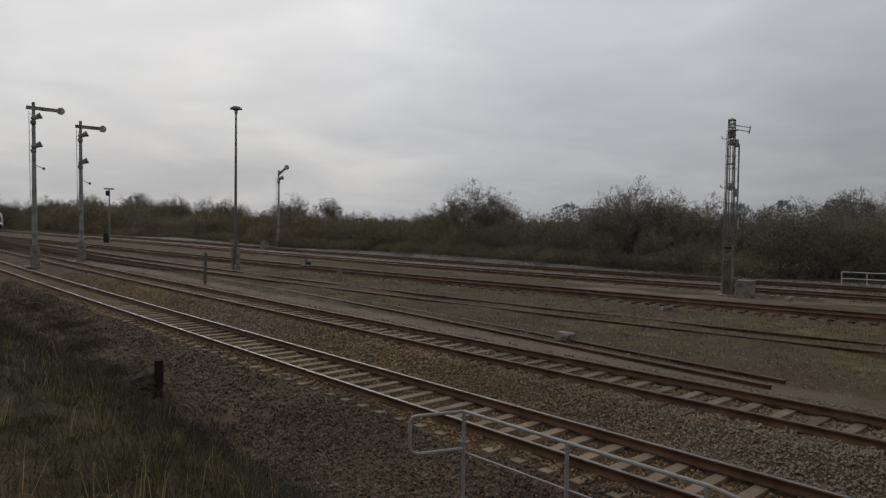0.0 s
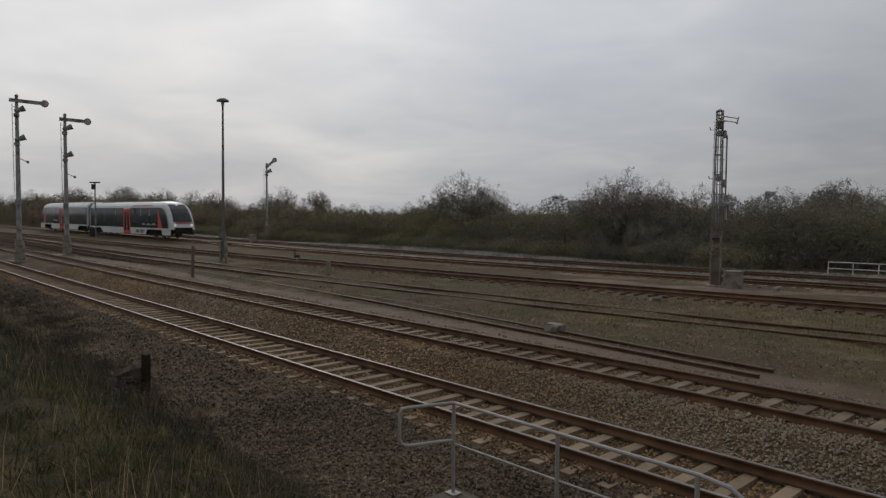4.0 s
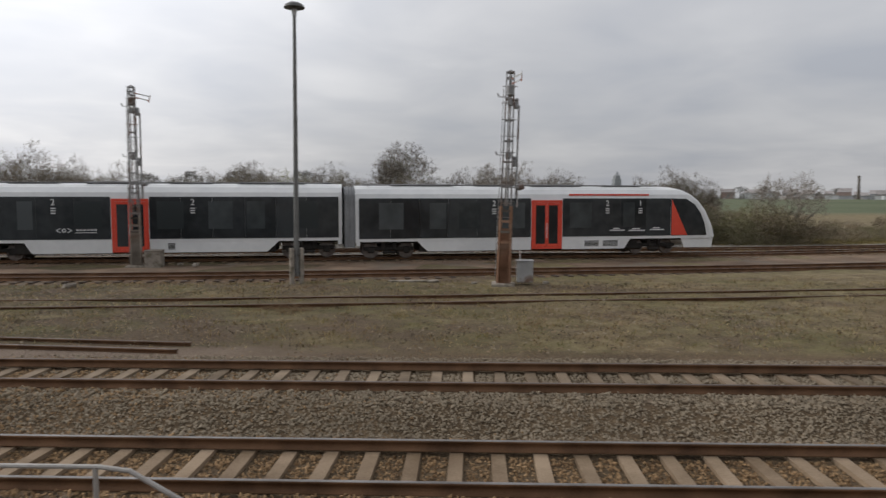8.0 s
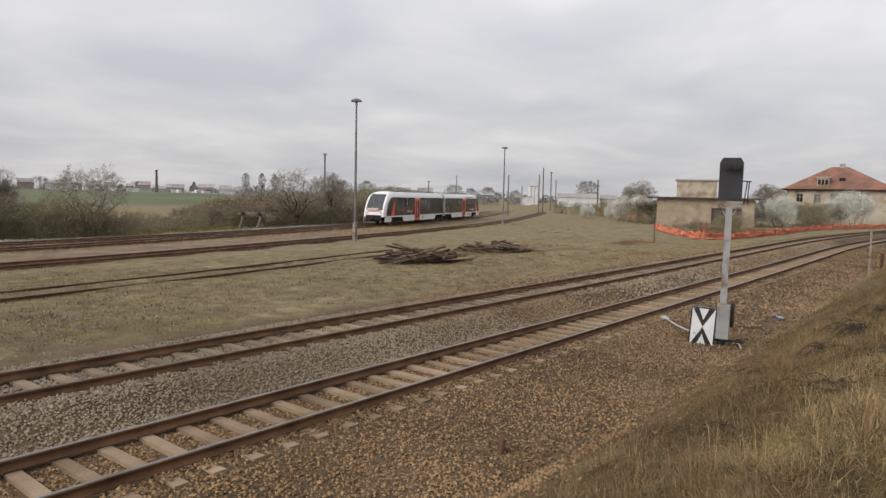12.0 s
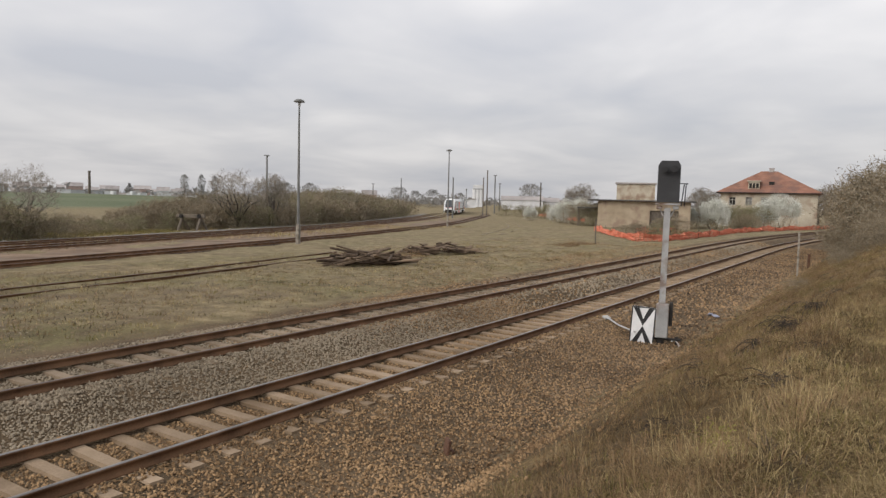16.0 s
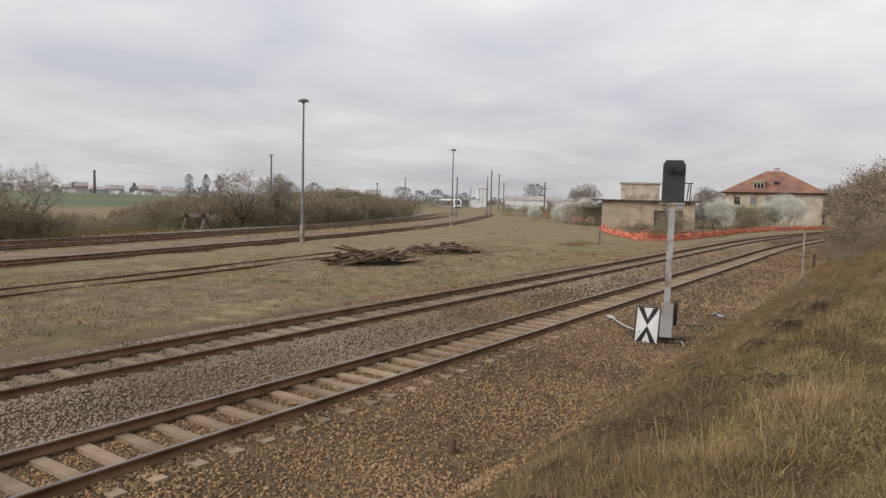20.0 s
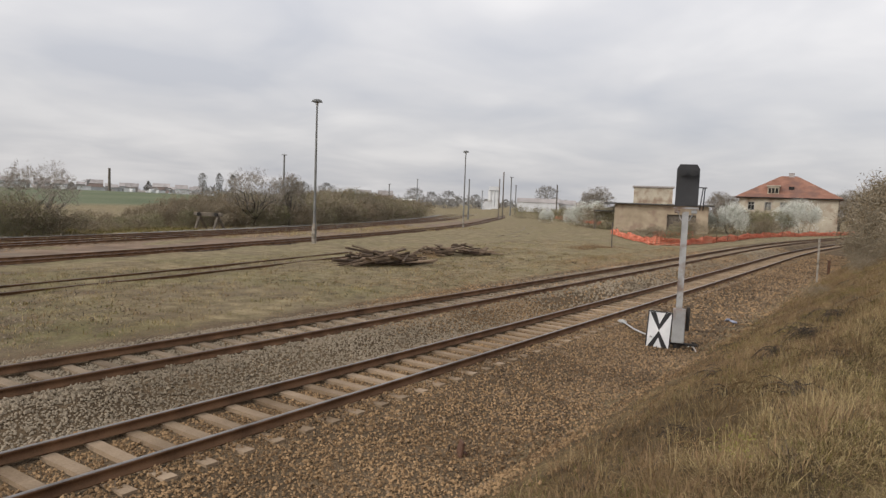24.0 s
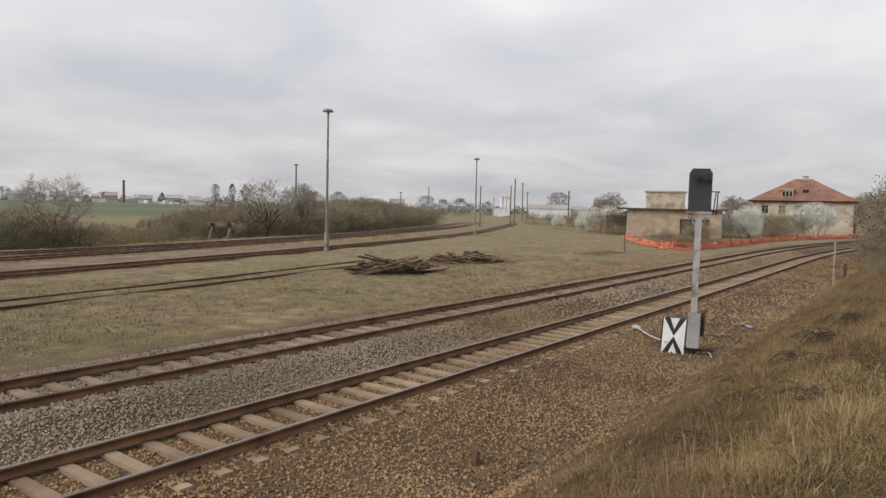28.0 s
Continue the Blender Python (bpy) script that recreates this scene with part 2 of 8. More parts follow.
T6_PTS = [(-420, 28), (-260, 29.5), (-122, 31.6), (-90, 32.6), (-60, 35.0), (-30, 39.0), (0, 44.2), (30, 50.2), (60, 58.8), (90, 71.0), (111, 81.2), (138, 95.9), (168, 113.4), (203, 138)]

T3_PTS = [(-420, 11.0), (-260, 13.5), (-122, 14.9), (-90, 15.6), (-60, 16.6), (-38, 18.0), (-20, 19.9), (0, 22.4), (14, 24.4), (27, 27.0), (31.5, 28.0)]

LAND_Y = [-60, -6, 0.4, 1.4, 2.8, 4.0, 4.9, 6.4, 7.4, 7.9, 8.25, 8.45, 9.8, 10.0, 10.45, 11.3, 11.95, 12.1, 13.5, 13.65, 14.3, 15.4]
LAND_Z = [1.9, 1.9, 1.9, 1.72, 1.05, 0.2, -0.42, -0.36, -0.23, -0.20, -0.185, -0.24, -0.24, -0.185, -0.19, 0.095, 0.095, 0.045, 0.045, 0.095, 0.09, 0.10]


def bow(x):
    """How far the two main tracks have bowed away at x."""
    x = np.asarray(x, float)
    t = np.clip(x, -160, 125)
    b = 0.000158 * t * t - 0.0016 * np.maximum(t - 60, 0) ** 2
    return b - 0.168 * np.maximum(x - 125, 0) - 0.05 * np.maximum(-160 - x, 0)


def crest_line(x):
    """Where the bank breaks off towards the track: it draws back from the rails to the east."""
    return np.interp(x, [1.5, 4, 8, 12, 20, 40], [1.4, 1.05, 1.05, 0.8, 0.3, -0.2])


def land(x, y):
    x, y = np.asarray(x, float), np.asarray(y, float)
    yy = y - bow(x)
    # the slope of the bank widens eastwards, and its top climbs
    flat = np.where(yy < 4.9, 4.9 - (4.9 - yy) * 3.5 / (4.9 - crest_line(x)), yy)
    z = np.interp(flat, LAND_Y, LAND_Z) + 0.5 * smooth_step(10, 32, x) * smooth_step(3.4, 1.0, flat) * smooth_step(140, 80, x)
    z = z + (yard_z(x) - 0.33) * smooth_step(12.0, 19.0, yy)
    edge = np.interp(x, [p[0] for p in T4_PTS], [p[1] for p in T4_PTS])
    z = z + 0.09 * smooth_step(15.6, 17.0, yy) * smooth_step(edge - 1.9, edge - 3.2, y)
    z = z - 0.20 * smooth_step(-5.0, 20.0, x) * smooth_step(edge - 4.0, edge + 5.0, y)
    old = np.interp(x, [p[0] for p in T3_PTS], [p[1] for p in T3_PTS])
    z = z + 0.012 * smooth_step(1.9, 1.0, np.abs(y - old)) * smooth_step(30, 26, x) * smooth_step(-60, -30, x)
    far = smooth_step(75, 200, np.hypot(x, y - 30)) * smooth_step(20, 60, y)
    z = z * (1 - far * 0.8)
    z = z + 2.5 * smooth_step(130, 450, np.hypot(x, y)) * smooth_step(280, 215, x) * smooth_step(-120, 20, x) * smooth_step(60, 160, y)
    n = 0.05 * np.sin(x * 0.7 + 1.3 * np.sin(y * 0.5)) * np.sin(y * 0.9 + np.sin(x * 0.33))
    away = smooth_step(2.5, 5.0, x) * smooth_step(4.4, 3.2, yy) * smooth_step(70, 45, x)
    lumps = 0.5 * np.sin(2.1 * x + 1.2 * np.sin(1.7 * yy)) * np.sin(2.9 * yy + 0.8 * np.sin(1.3 * x)) + 0.3 * np.sin(4.3 * x + 2.0 * yy) * np.sin(5.1 * yy - 1.1 * x)
    crest = np.exp(-((yy - crest_line(x) + 0.15 - 0.2 * np.sin(x * 0.8)) / 0.42) ** 2) * (0.7 + 0.5 * np.sin(x * 1.15 + 0.6))
    z = z + away * (0.13 * lumps + 0.13 * crest)
    return z + n * smooth_step(15.6, 18, yy) + n * 1.2 * smooth_step(4.6, 2.5, yy)


def graded(values, steps):
    out = [values[0]]
    for b, s in zip(values[1:], steps):
        n = max(1, int(round((b - out[-1]) / s)))
        out += list(np.linspace(out[-1], b, n + 1)[1:])
    return np.array(out)


def grid_faces(nx, ny):
    i, j = np.meshgrid(np.arange(nx - 1), np.arange(ny - 1), indexing="ij")
    a = (i * ny + j).ravel()
    return np.stack([a, a + ny, a + ny + 1, a + 1], 1)


def make_ground():
    gx = graded([-3000, -400, -120, -40, 2, 26, 60, 160, 400, 3000], [400, 20, 4, 0.8, 0.25, 0.8, 2.5, 20, 400])
    gy = graded([-3000, -60, -8, -1, 16, 60, 140, 400, 3000], [400, 10, 0.7, 0.16, 0.8, 3, 20, 400])
    X, Y = np.meshgrid(gx, gy, indexing="ij")
    Z = land(X, Y)
    return tagged(sheet("ground", np.stack([X, Y, Z], 2).reshape(-1, 3), grid_faces(len(gx), len(gy)), M["ground"], smooth=True), kind="structure", label="patchy spring turf and stony soil of a rail yard")


def ground_material():
    """Turf in the yard, stony ballast round the main tracks, dry grass on the bank, green field far off."""
    m = bpy.data.materials.new("yard_ground")
    m.use_nodes = True
    nt = m.node_tree
    N, L = nt.nodes.new, nt.links.new
    b = nt.nodes["Principled BSDF"]
    pos = N("ShaderNodeNewGeometry").outputs["Position"]
    sep = N("ShaderNodeSeparateXYZ")
    L(pos, sep.inputs[0])

    def noise_of(scale, detail=5.0, rough=0.55):
        n = N("ShaderNodeTexNoise")
        n.inputs["Scale"].default_value, n.inputs["Detail"].default_value, n.inputs["Roughness"].default_value = scale, detail, rough
        L(pos, n.inputs["Vector"])
        return n.outputs[0]

    def ramp_of(v, *stops):
        r = N("ShaderNodeValToRGB")
        L(v, r.inputs[0])
        el = r.color_ramp.elements
        while len(el) < len(stops):
            el.new(0.5)
        for e, (p, c) in zip(el, stops):
            e.position, e.color = p, (*c, 1)
        return r.outputs[0]

    def mix_of(f, a, c):
        x = N("ShaderNodeMix")
        x.data_type = "RGBA"
        L(f, x.inputs[0])
        L(a, x.inputs[6])
        L(c, x.inputs[7])
        return x.outputs[2]

    def span_of(v, a, c, lo=0.0, hi=1.0):
        r = N("ShaderNodeMapRange")
        L(v, r.inputs[0])
        for i, k in enumerate((a, c, lo, hi)):
            r.inputs[i + 1].default_value = k
        return r.outputs[0]

    def calc(op, a, c):
        k = N("ShaderNodeMath")
        k.operation = op
        for i, v in enumerate((a, c)):
            if isinstance(v, (int, float)):
                k.inputs[i].default_value = v
            else:
                L(v, k.inputs[i])
        return k.outputs[0]

    grain = noise_of(14.0, 6.0, 0.7)
    clumps = noise_of(1.7, 6.0, 0.62)
    turf = ramp_of(calc("ADD", calc("ADD", calc("MULTIPLY", noise_of(0.35), 0.3), calc("MULTIPLY", clumps, 0.45)), calc("MULTIPLY", grain, 0.3)), (0.36, (0.066, 0.048, 0.026)), (0.55, (0.188, 0.144, 0.080)), (0.72, (0.35, 0.276, 0.165)))
    green = ramp_of(calc("ADD", calc("MULTIPLY", grain, 0.5), calc("MULTIPLY", clumps, 0.5)), (0.38, (0.078, 0.070, 0.029)), (0.65, (0.19, 0.17, 0.074)))
    col = mix_of(span_of(noise_of(0.19, 5.0, 0.62), 0.43, 0.60, 0.0, 0.8), turf, green)
    # a darker turf tone, mixed in patchily towards the west
    west_turf = ramp_of(calc("ADD", calc("MULTIPLY", grain, 0.45), calc("MULTIPLY", clumps, 0.55)), (0.38, (0.040, 0.037, 0.020)), (0.66, (0.115, 0.102, 0.058)))
    col = mix_of(calc("MULTIPLY", span_of(sep.outputs[0], 6.0, -14.0, 0.0, 0.9), span_of(noise_of(0.4, 5.0), 0.30, 0.56)), col, west_turf)
    soil = ramp_of(grain, (0.3, (0.055, 0.037, 0.025)), (0.7, (0.165, 0.12, 0.084)))
    col = mix_of(span_of(calc("SUBTRACT", noise_of(0.22, 8.0, 0.68), span_of(sep.outputs[0], -8.0, 18.0, -0.06, 0.03)), 0.52, 0.62, 0.0, 0.85), col, soil)
    drawn = N("ShaderNodeVectorMath")
    drawn.operation = "MULTIPLY"
    L(pos, drawn.inputs[0])
    drawn.inputs[1].default_value = (0.45, 1.0, 1.0)
    streak = N("ShaderNodeTexNoise")
    streak.inputs["Scale"].default_value, streak.inputs["Detail"].default_value, streak.inputs["Roughness"].default_value = 1.1, 7.0, 0.66
    L(drawn.outputs[0], streak.inputs["Vector"])
    col = mix_of(span_of(streak.outputs[0], 0.50, 0.62, 0.0, 0.65), col, soil)
    pale = ramp_of(calc("ADD", calc("MULTIPLY", grain, 0.4), calc("MULTIPLY", clumps, 0.6)), (0.38, (0.128, 0.101, 0.058)), (0.62, (0.36, 0.297, 0.185)))
    col = mix_of(span_of(calc("ADD", sep.outputs[0], calc("MULTIPLY", noise_of(0.25, 5.0), 40.0)), 20.0, 46.0, 0.0, 0.5), col, pale)
    # ballast between and beside the two main tracks
    yy = calc("SUBTRACT", sep.outputs[1], calc("SUBTRACT", calc("MULTIPLY", calc("MULTIPLY", sep.outputs[0], sep.outputs[0]), 0.000158), calc("MULTIPLY", calc("POWER", calc("MAXIMUM", calc("SUBTRACT", sep.outputs[0], 60.0), 0.0), 2.0), 0.0016)))
    wob = calc("ADD", yy, calc("MULTIPLY", calc("SUBTRACT", noise_of(0.9), 0.5), 1.4))
    bank = ramp_of(calc("ADD", calc("MULTIPLY", noise_of(1.1), 0.5), calc("MULTIPLY", grain, 0.5)), (0.40, (0.050, 0.032, 0.015)), (0.54, (0.13, 0.088, 0.042)), (0.68, (0.26, 0.182, 0.09)))
    # a darker soil tone for the western stretch of the bank
    west_soil = ramp_of(grain, (0.35, (0.022, 0.019, 0.012)), (0.68, (0.07, 0.062, 0.035)))
    bank = mix_of(span_of(calc("ADD", sep.outputs[0], calc("MULTIPLY", noise_of(0.5), 4.0)), -2.0, -6.0), bank, west_soil)
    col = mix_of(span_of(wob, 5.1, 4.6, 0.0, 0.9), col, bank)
    stony = ramp_of(calc("ADD", calc("MULTIPLY", noise_of(0.5), 0.35), calc("MULTIPLY", noise_of(26.0, 3.0), 0.65)), (0.36, (0.052, 0.037, 0.023)), (0.66, (0.19, 0.135, 0.082)))
    start = calc("SUBTRACT", span_of(sep.outputs[0], -4.0, 4.0, 4.7, 4.55), span_of(sep.outputs[0], 5.0, 20.0, 0.0, -0.35))
    on = calc("MULTIPLY", span_of(calc("SUBTRACT", wob, start), 0.0, 0.5), span_of(wob, 15.6, 14.9))
    col = mix_of(on, col, stony)
    # pale trodden gravel path beyond the second main track, to the west
    path_grit = ramp_of(calc("ADD", calc("MULTIPLY", noise_of(0.8), 0.4), calc("MULTIPLY", noise_of(30.0, 3.0), 0.6)), (0.36, (0.13, 0.095, 0.072)), (0.66, (0.30, 0.235, 0.185)))
    along = calc("MULTIPLY", calc("MULTIPLY", span_of(wob, 14.15, 14.35), span_of(wob, 15.7, 15.3)), span_of(sep.outputs[0], -1.0, -8.0, 0.0, 0.85))
    col = mix_of(along, col, path_grit)
    # the far field of young corn
    crop = ramp_of(noise_of(0.02, 3.0), (0.35, (0.098, 0.116, 0.066)), (0.65, (0.135, 0.150, 0.09)))
    far = calc("MULTIPLY", span_of(calc("ADD", sep.outputs[1], calc("MULTIPLY", noise_of(0.03), 40.0)), 160.0, 185.0), span_of(calc("SUBTRACT", sep.outputs[0], calc("MULTIPLY", sep.outputs[1], 0.55)), 98.0, 84.0))
    col = mix_of(far, col, crop)
    L(col, b.inputs["Base Color"])
    b.inputs["Roughness"].default_value, b.inputs["Specular IOR Level"].default_value = 0.95, 0.15
    bp = N("ShaderNodeBump")
    bp.inputs["Strength"].default_value, bp.inputs["Distance"].default_value = 0.8, 0.06
    L(grain, bp.inputs["Height"])
    L(bp.outputs[0], b.inputs["Normal"])
    return m


M["ground"] = ground_material()
ground = make_ground()


# ---- railway tracks ----
def spline(points, step=1.0):
    """A smooth line through the points, as rows of x, y, heading, and its running length."""
    p = np.array(points, float)
    q = np.vstack([2 * p[0] - p[1], p, 2 * p[-1] - p[-2]])
    out = []
    for i in range(1, len(q) - 2):
        a, b, c, d = q[i - 1:i + 3]
        n = max(2, int(np.hypot(*(c - b)) / step))
        t = np.linspace(0, 1, n, endpoint=False)[:, None]
        out.append(0.5 * (2 * b + (c - a) * t + (2 * a - 5 * b + 4 * c - d) * t ** 2 + (3 * b - a - 3 * c + d) * t ** 3))
    o = np.vstack(out + [p[-1:]])
    th = np.unwrap(np.arctan2(np.gradient(o[:, 1]), np.gradient(o[:, 0])))
    k = np.ones(9) / 9
    th = np.convolve(np.pad(th, 4, mode="edge"), k, mode="valid")
    s = np.concatenate([[0], np.cumsum(np.hypot(*np.diff(o, axis=0).T))])
    return np.column_stack([o, th]), s


def main_line(c):
    xs = np.sort(np.concatenate([np.arange(-420, 421, 2.0), np.arange(-39, 60, 2.0)]))
    ys = c + bow(xs)
    return np.column_stack([xs, ys, np.arctan(np.gradient(ys, xs))])


T3B_PTS = [(60, 34.6), (72, 39.0), (84, 44.6), (94, 50.5)]
SPUR_PTS = [(-40, 16.6), (-30, 16.4), (-21.8, 16.1), (-14, 15.5), (-6.4, 14.85)]

RAIL = [(-0.062, -0.16), (0.062, -0.16), (0.062, -0.146), (0.012, -0.125), (0.010, -0.05), (0.035, -0.038), (0.035, -0.006), (0.026, 0.0), (-0.026, 0.0), (-0.035, -0.006), (-0.035, -0.038), (-0.010, -0.05), (-0.012, -0.125), (-0.062, -0.146)]


def rail_line(name, line, off, ztop, top_mat, parent):
    n, k = len(line), len(RAIL)
    px, py, th = line[:, 0], line[:, 1], line[:, 2]
    z = ztop(px) if callable(ztop) else np.full(n, ztop)
    V = np.empty((n, k, 3))
    for i, (a, h) in enumerate(RAIL):
        V[:, i, 0] = px - (off + a) * np.sin(th)
        V[:, i, 1] = py + (off + a) * np.cos(th)
        V[:, i, 2] = z + h
    i, j = np.meshgrid(np.arange(n - 1), np.arange(k), indexing="ij")
    a, j2 = i * k, (j + 1) % k
    F = np.stack([a + j, a + j2, a + k + j2, a + k + j], 2).reshape(-1, 4)[:, ::-1]
    idx = np.where(np.isin(j.ravel(), (6, 7, 8)), 1, 0)
    return sheet(name, V.reshape(-1, 3), F, [M["rail_rust"], top_mat], parent, index=idx)


def sleeper_mesh(name, w, h, l, mat, waist=0.0):
    bm = bmesh.new()
    prof = [(-w / 2, -h), (w / 2, -h), (w / 2 * 0.86, 0), (-w / 2 * 0.86, 0)]
    ys = [-l / 2, -l * 0.22, l * 0.22, l / 2]
    rings = []
    for i, y in enumerate(ys):
        d = waist if i in (1, 2) else 0.0
        rings.append([bm.verts.new((x, y, z - (d if z == 0 else 0))) for x, z in prof])
    for a, b in zip(rings, rings[1:]):
        for i in range(4):
            j = (i + 1) % 4
            bm.faces.new((a[i], a[j], b[j], b[i]))
    bm.faces.new(rings[0][::-1])
    bm.faces.new(rings[-1])
    bmesh.ops.recalc_face_normals(bm, faces=bm.faces[:])
    me = bpy.data.meshes.new(name)
    bm.to_mesh(me)
    bm.free()
    me.materials.append(mat)
    return me


def track(line, ztop, label, top_mat, sleeper, spacing, near, ends, seed, drop=0.165, jitter=0.01, gauge=0.7525, through_x=None):
    """Two rails on sleepers; the sleepers near the view are parts, the rest one joined part."""
    rng = np.random.default_rng(seed)
    t = tagged(empty("railway_track"), label, "railway track", group="tracks of the yard")
    for off in (-gauge, gauge):
        rail_line("rail", line, off, ztop, top_mat, t)
    s = np.concatenate([[0], np.cumsum(np.hypot(*np.diff(line[:, :2], axis=0).T))])
    x0, x1 = ends
    q = np.arange(s[np.argmin(abs(line[:, 0] - x0))], s[np.argmin(abs(line[:, 0] - x1))], spacing)
    if through_x is not None:
        q = q + (np.interp(through_x, line[:, 0], s) - q[0]) % spacing
    X, Y, H = (np.interp(q, s, line[:, i]) for i in range(3))
    Zt = ztop(X) if callable(ztop) else np.full(len(X), ztop)
    base = np.array([v.co[:] for v in sleeper.vertices])
    polys = np.array([p.vertices[:] for p in sleeper.polygons])
    VV, FF = [], []
    for i in range(len(q)):
        m = Matrix.Translation((X[i], Y[i], Zt[i] - drop + rng.uniform(-jitter, jitter * 0.5))) @ Matrix.Rotation(H[i] + rng.normal(0, 0.012), 4, "Z")
        if near[0] <= X[i] <= near[1]:
            o = new("sleeper", sleeper)
            o.parent = t
            o.matrix_basis = m
        else:
            mm = np.array(m)
            FF.append(polys + len(base) * len(VV))
            VV.append(base @ mm[:3, :3].T + mm[:3, 3])
    if VV:
        o = sheet("sleeper_rest", np.vstack(VV), np.vstack(FF), sleeper.materials[0], t)
        tagged(o, kind="stuff")
    return t


concrete_sleeper = sleeper_mesh("sleeper", 0.235, 0.2, 2.6, M["sleeper"], 0.012)
M["sleeper_dull"] = surf("dull_concrete_sleeper", (0.12, 0.088, 0.058), (0.28, 0.215, 0.15), 0.9, 1.2, bump=0.3, fine=35.0, per_object=0.35, world=True)
dull_sleeper = sleeper_mesh("sleeper", 0.235, 0.2, 2.6, M["sleeper_dull"], 0.012)
wood_sleeper = sleeper_mesh("old_sleeper", 0.26, 0.16, 2.5, M["old_sleeper"])
L1, L2 = main_line(9.13), main_line(12.78)
T3, _ = spline(T3_PTS, 2)
T3B, _ = spline(T3B_PTS, 2)
T4, _ = spline(T4_PTS, 2)
T5, T5S = spline(T5_PTS, 1)
T6, _ = spline(T6_PTS, 2)
Z2 = 0.28
track(L1, 0.0, "main railway track with rusty rails on dusty concrete sleepers", M["rail_top"], concrete_sleeper, 0.61, (-34, 50), (-200, 260), 1, through_x=-0.15)
track(L2, Z2, "main railway track with rusty rails on dusty concrete sleepers", M["rail_top_dull"], dull_sleeper, 0.61, (-34, 50), (-200, 260), 2, through_x=0.035)
track(T3, lambda x: yard_z(x) - 0.05, "disused siding half buried in turf", M["rail_top_dull"], wood_sleeper, 0.65, (-30, 32), (-140, 31.5), 3, drop=0.18, jitter=0.03)
track(T3B, lambda x: yard_z(x) - 0.12, "short leftover piece of disused siding in turf", M["rail_top_dull"], wood_sleeper, 0.65, (60, 94), (60, 94), 4, drop=0.28)
track(T4, inner_z, "rusty yard track on dark old sleepers", M["rail_top_dull"], wood_sleeper, 0.65, (-30, 60), (-200, 289), 5, drop=0.17)
track(T5, running_z, "yard running track with worn rails on concrete sleepers", M["rail_top"], concrete_sleeper, 0.65, (-30, 60), (-200, 280), 6)
track(T6, running_z, "rusty outer yard track beside the thicket", M["rail_top_dull"], concrete_sleeper, 0.65, (-30, 60), (-200, 203), 7)


def yard_bed():
    """The rusty ballast in which the three running tracks of the yard lie."""
    xs = np.concatenate([np.arange(-300, -40, 6.0), np.arange(-40, 70, 1.0), np.arange(70, 205, 4.0)])
    rows = []
    for line, off in ((T4, -1.75), (T4, -1.2), (T4, 0.0), (T4, 1.4), (T5, -2.6), (T5, -1.2), (T5, 1.2), (T6, -1.2), (T6, 1.3), (T6, 2.9)):
        rows.append(np.stack([np.interp(xs, line[:, 0], line[:, 0] - off * np.sin(line[:, 2])), np.interp(xs, line[:, 0], line[:, 1] + off * np.cos(line[:, 2]))], 1))
    V = np.stack(rows, 1)
    lift = np.array([-0.10, 0.11, 0.13, 0.12, 0.10, 0.125, 0.125, 0.125, 0.11, -0.12])
    lower = np.array([0.08, 0.10, 0.10, 0.12, 0.20, 0.20, 0.20, 0.20, 0.20, 0.20])
    gap = np.array([0, 0, 0, 0.5, 0.5, 0, 0, 0, 0, 0]) * 0.7
    Z = yard_z(V[:, :, 0]) - 0.33 + lift[None, :] - gap[None, :] * smooth_step(-22.0, -40.0, V[:, :, 0]) - lower[None, :] * smooth_step(-5.0, 20.0, V[:, :, 0])
    n = V.shape[1]
    return tagged(sheet("ballast_bed", np.concatenate([V, Z[:, :, None]], 2).reshape(-1, 3), grid_faces(len(xs), n), M["yard_ballast"], smooth=True), "rust-brown fine ballast between the yard tracks", kind="structure")


def gravel_shoulder():
    """A low ridge of coarse grey gravel beyond the outer track."""
    xs = np.concatenate([np.arange(-120, -40, 6.0), np.arange(-40, 70, 1.0), np.arange(70, 150, 4.0)])
    V = np.stack([np.stack([np.interp(xs, T6[:, 0], T6[:, 0] - o * np.sin(T6[:, 2])), np.interp(xs, T6[:, 0], T6[:, 1] + o * np.cos(T6[:, 2]))], 1) for o in (-2.1, -1.5, 1.4, 2.4, 3.4, 4.6)], 1)
    ridge = 0.55 + 0.45 * np.sin(xs * 0.13 + 1.0)
    ridge = ridge * (0.25 + 0.75 * smooth_step(28, 8, xs))
    Z = running_z(V[:, :, 0]) - 0.33 + np.array([0.09, 0.135, 0.14, 0.20, 0.18, -0.15])[None] + np.array([0, 0, 0, 0.30, 0.28, 0])[None] * ridge[:, None]
    tagged(sheet("gravel_shoulder", np.concatenate([V, Z[:, :, None]], 2).reshape(-1, 3), grid_faces(len(xs), 6), M["shoulder"], smooth=True), "grey coarse gravel shoulder of the outer track", kind="structure")


M["shoulder"] = surf("grey_gravel_bed", (0.055, 0.05, 0.043), (0.27, 0.25, 0.22), 0.95, 0.6, bump=0.9, fine=9.0, world=True, dist=0.06)
gravel_shoulder()
M["yard_ballast"] = surf("rust_brown_ballast", (0.075, 0.047, 0.031), (0.27, 0.19, 0.13), 0.95, 0.5, bump=0.8, fine=11.0, world=True, spots=(0.15, 0.12, 0.09), spot_scale=0.35, dist=0.05)
yard_bed()


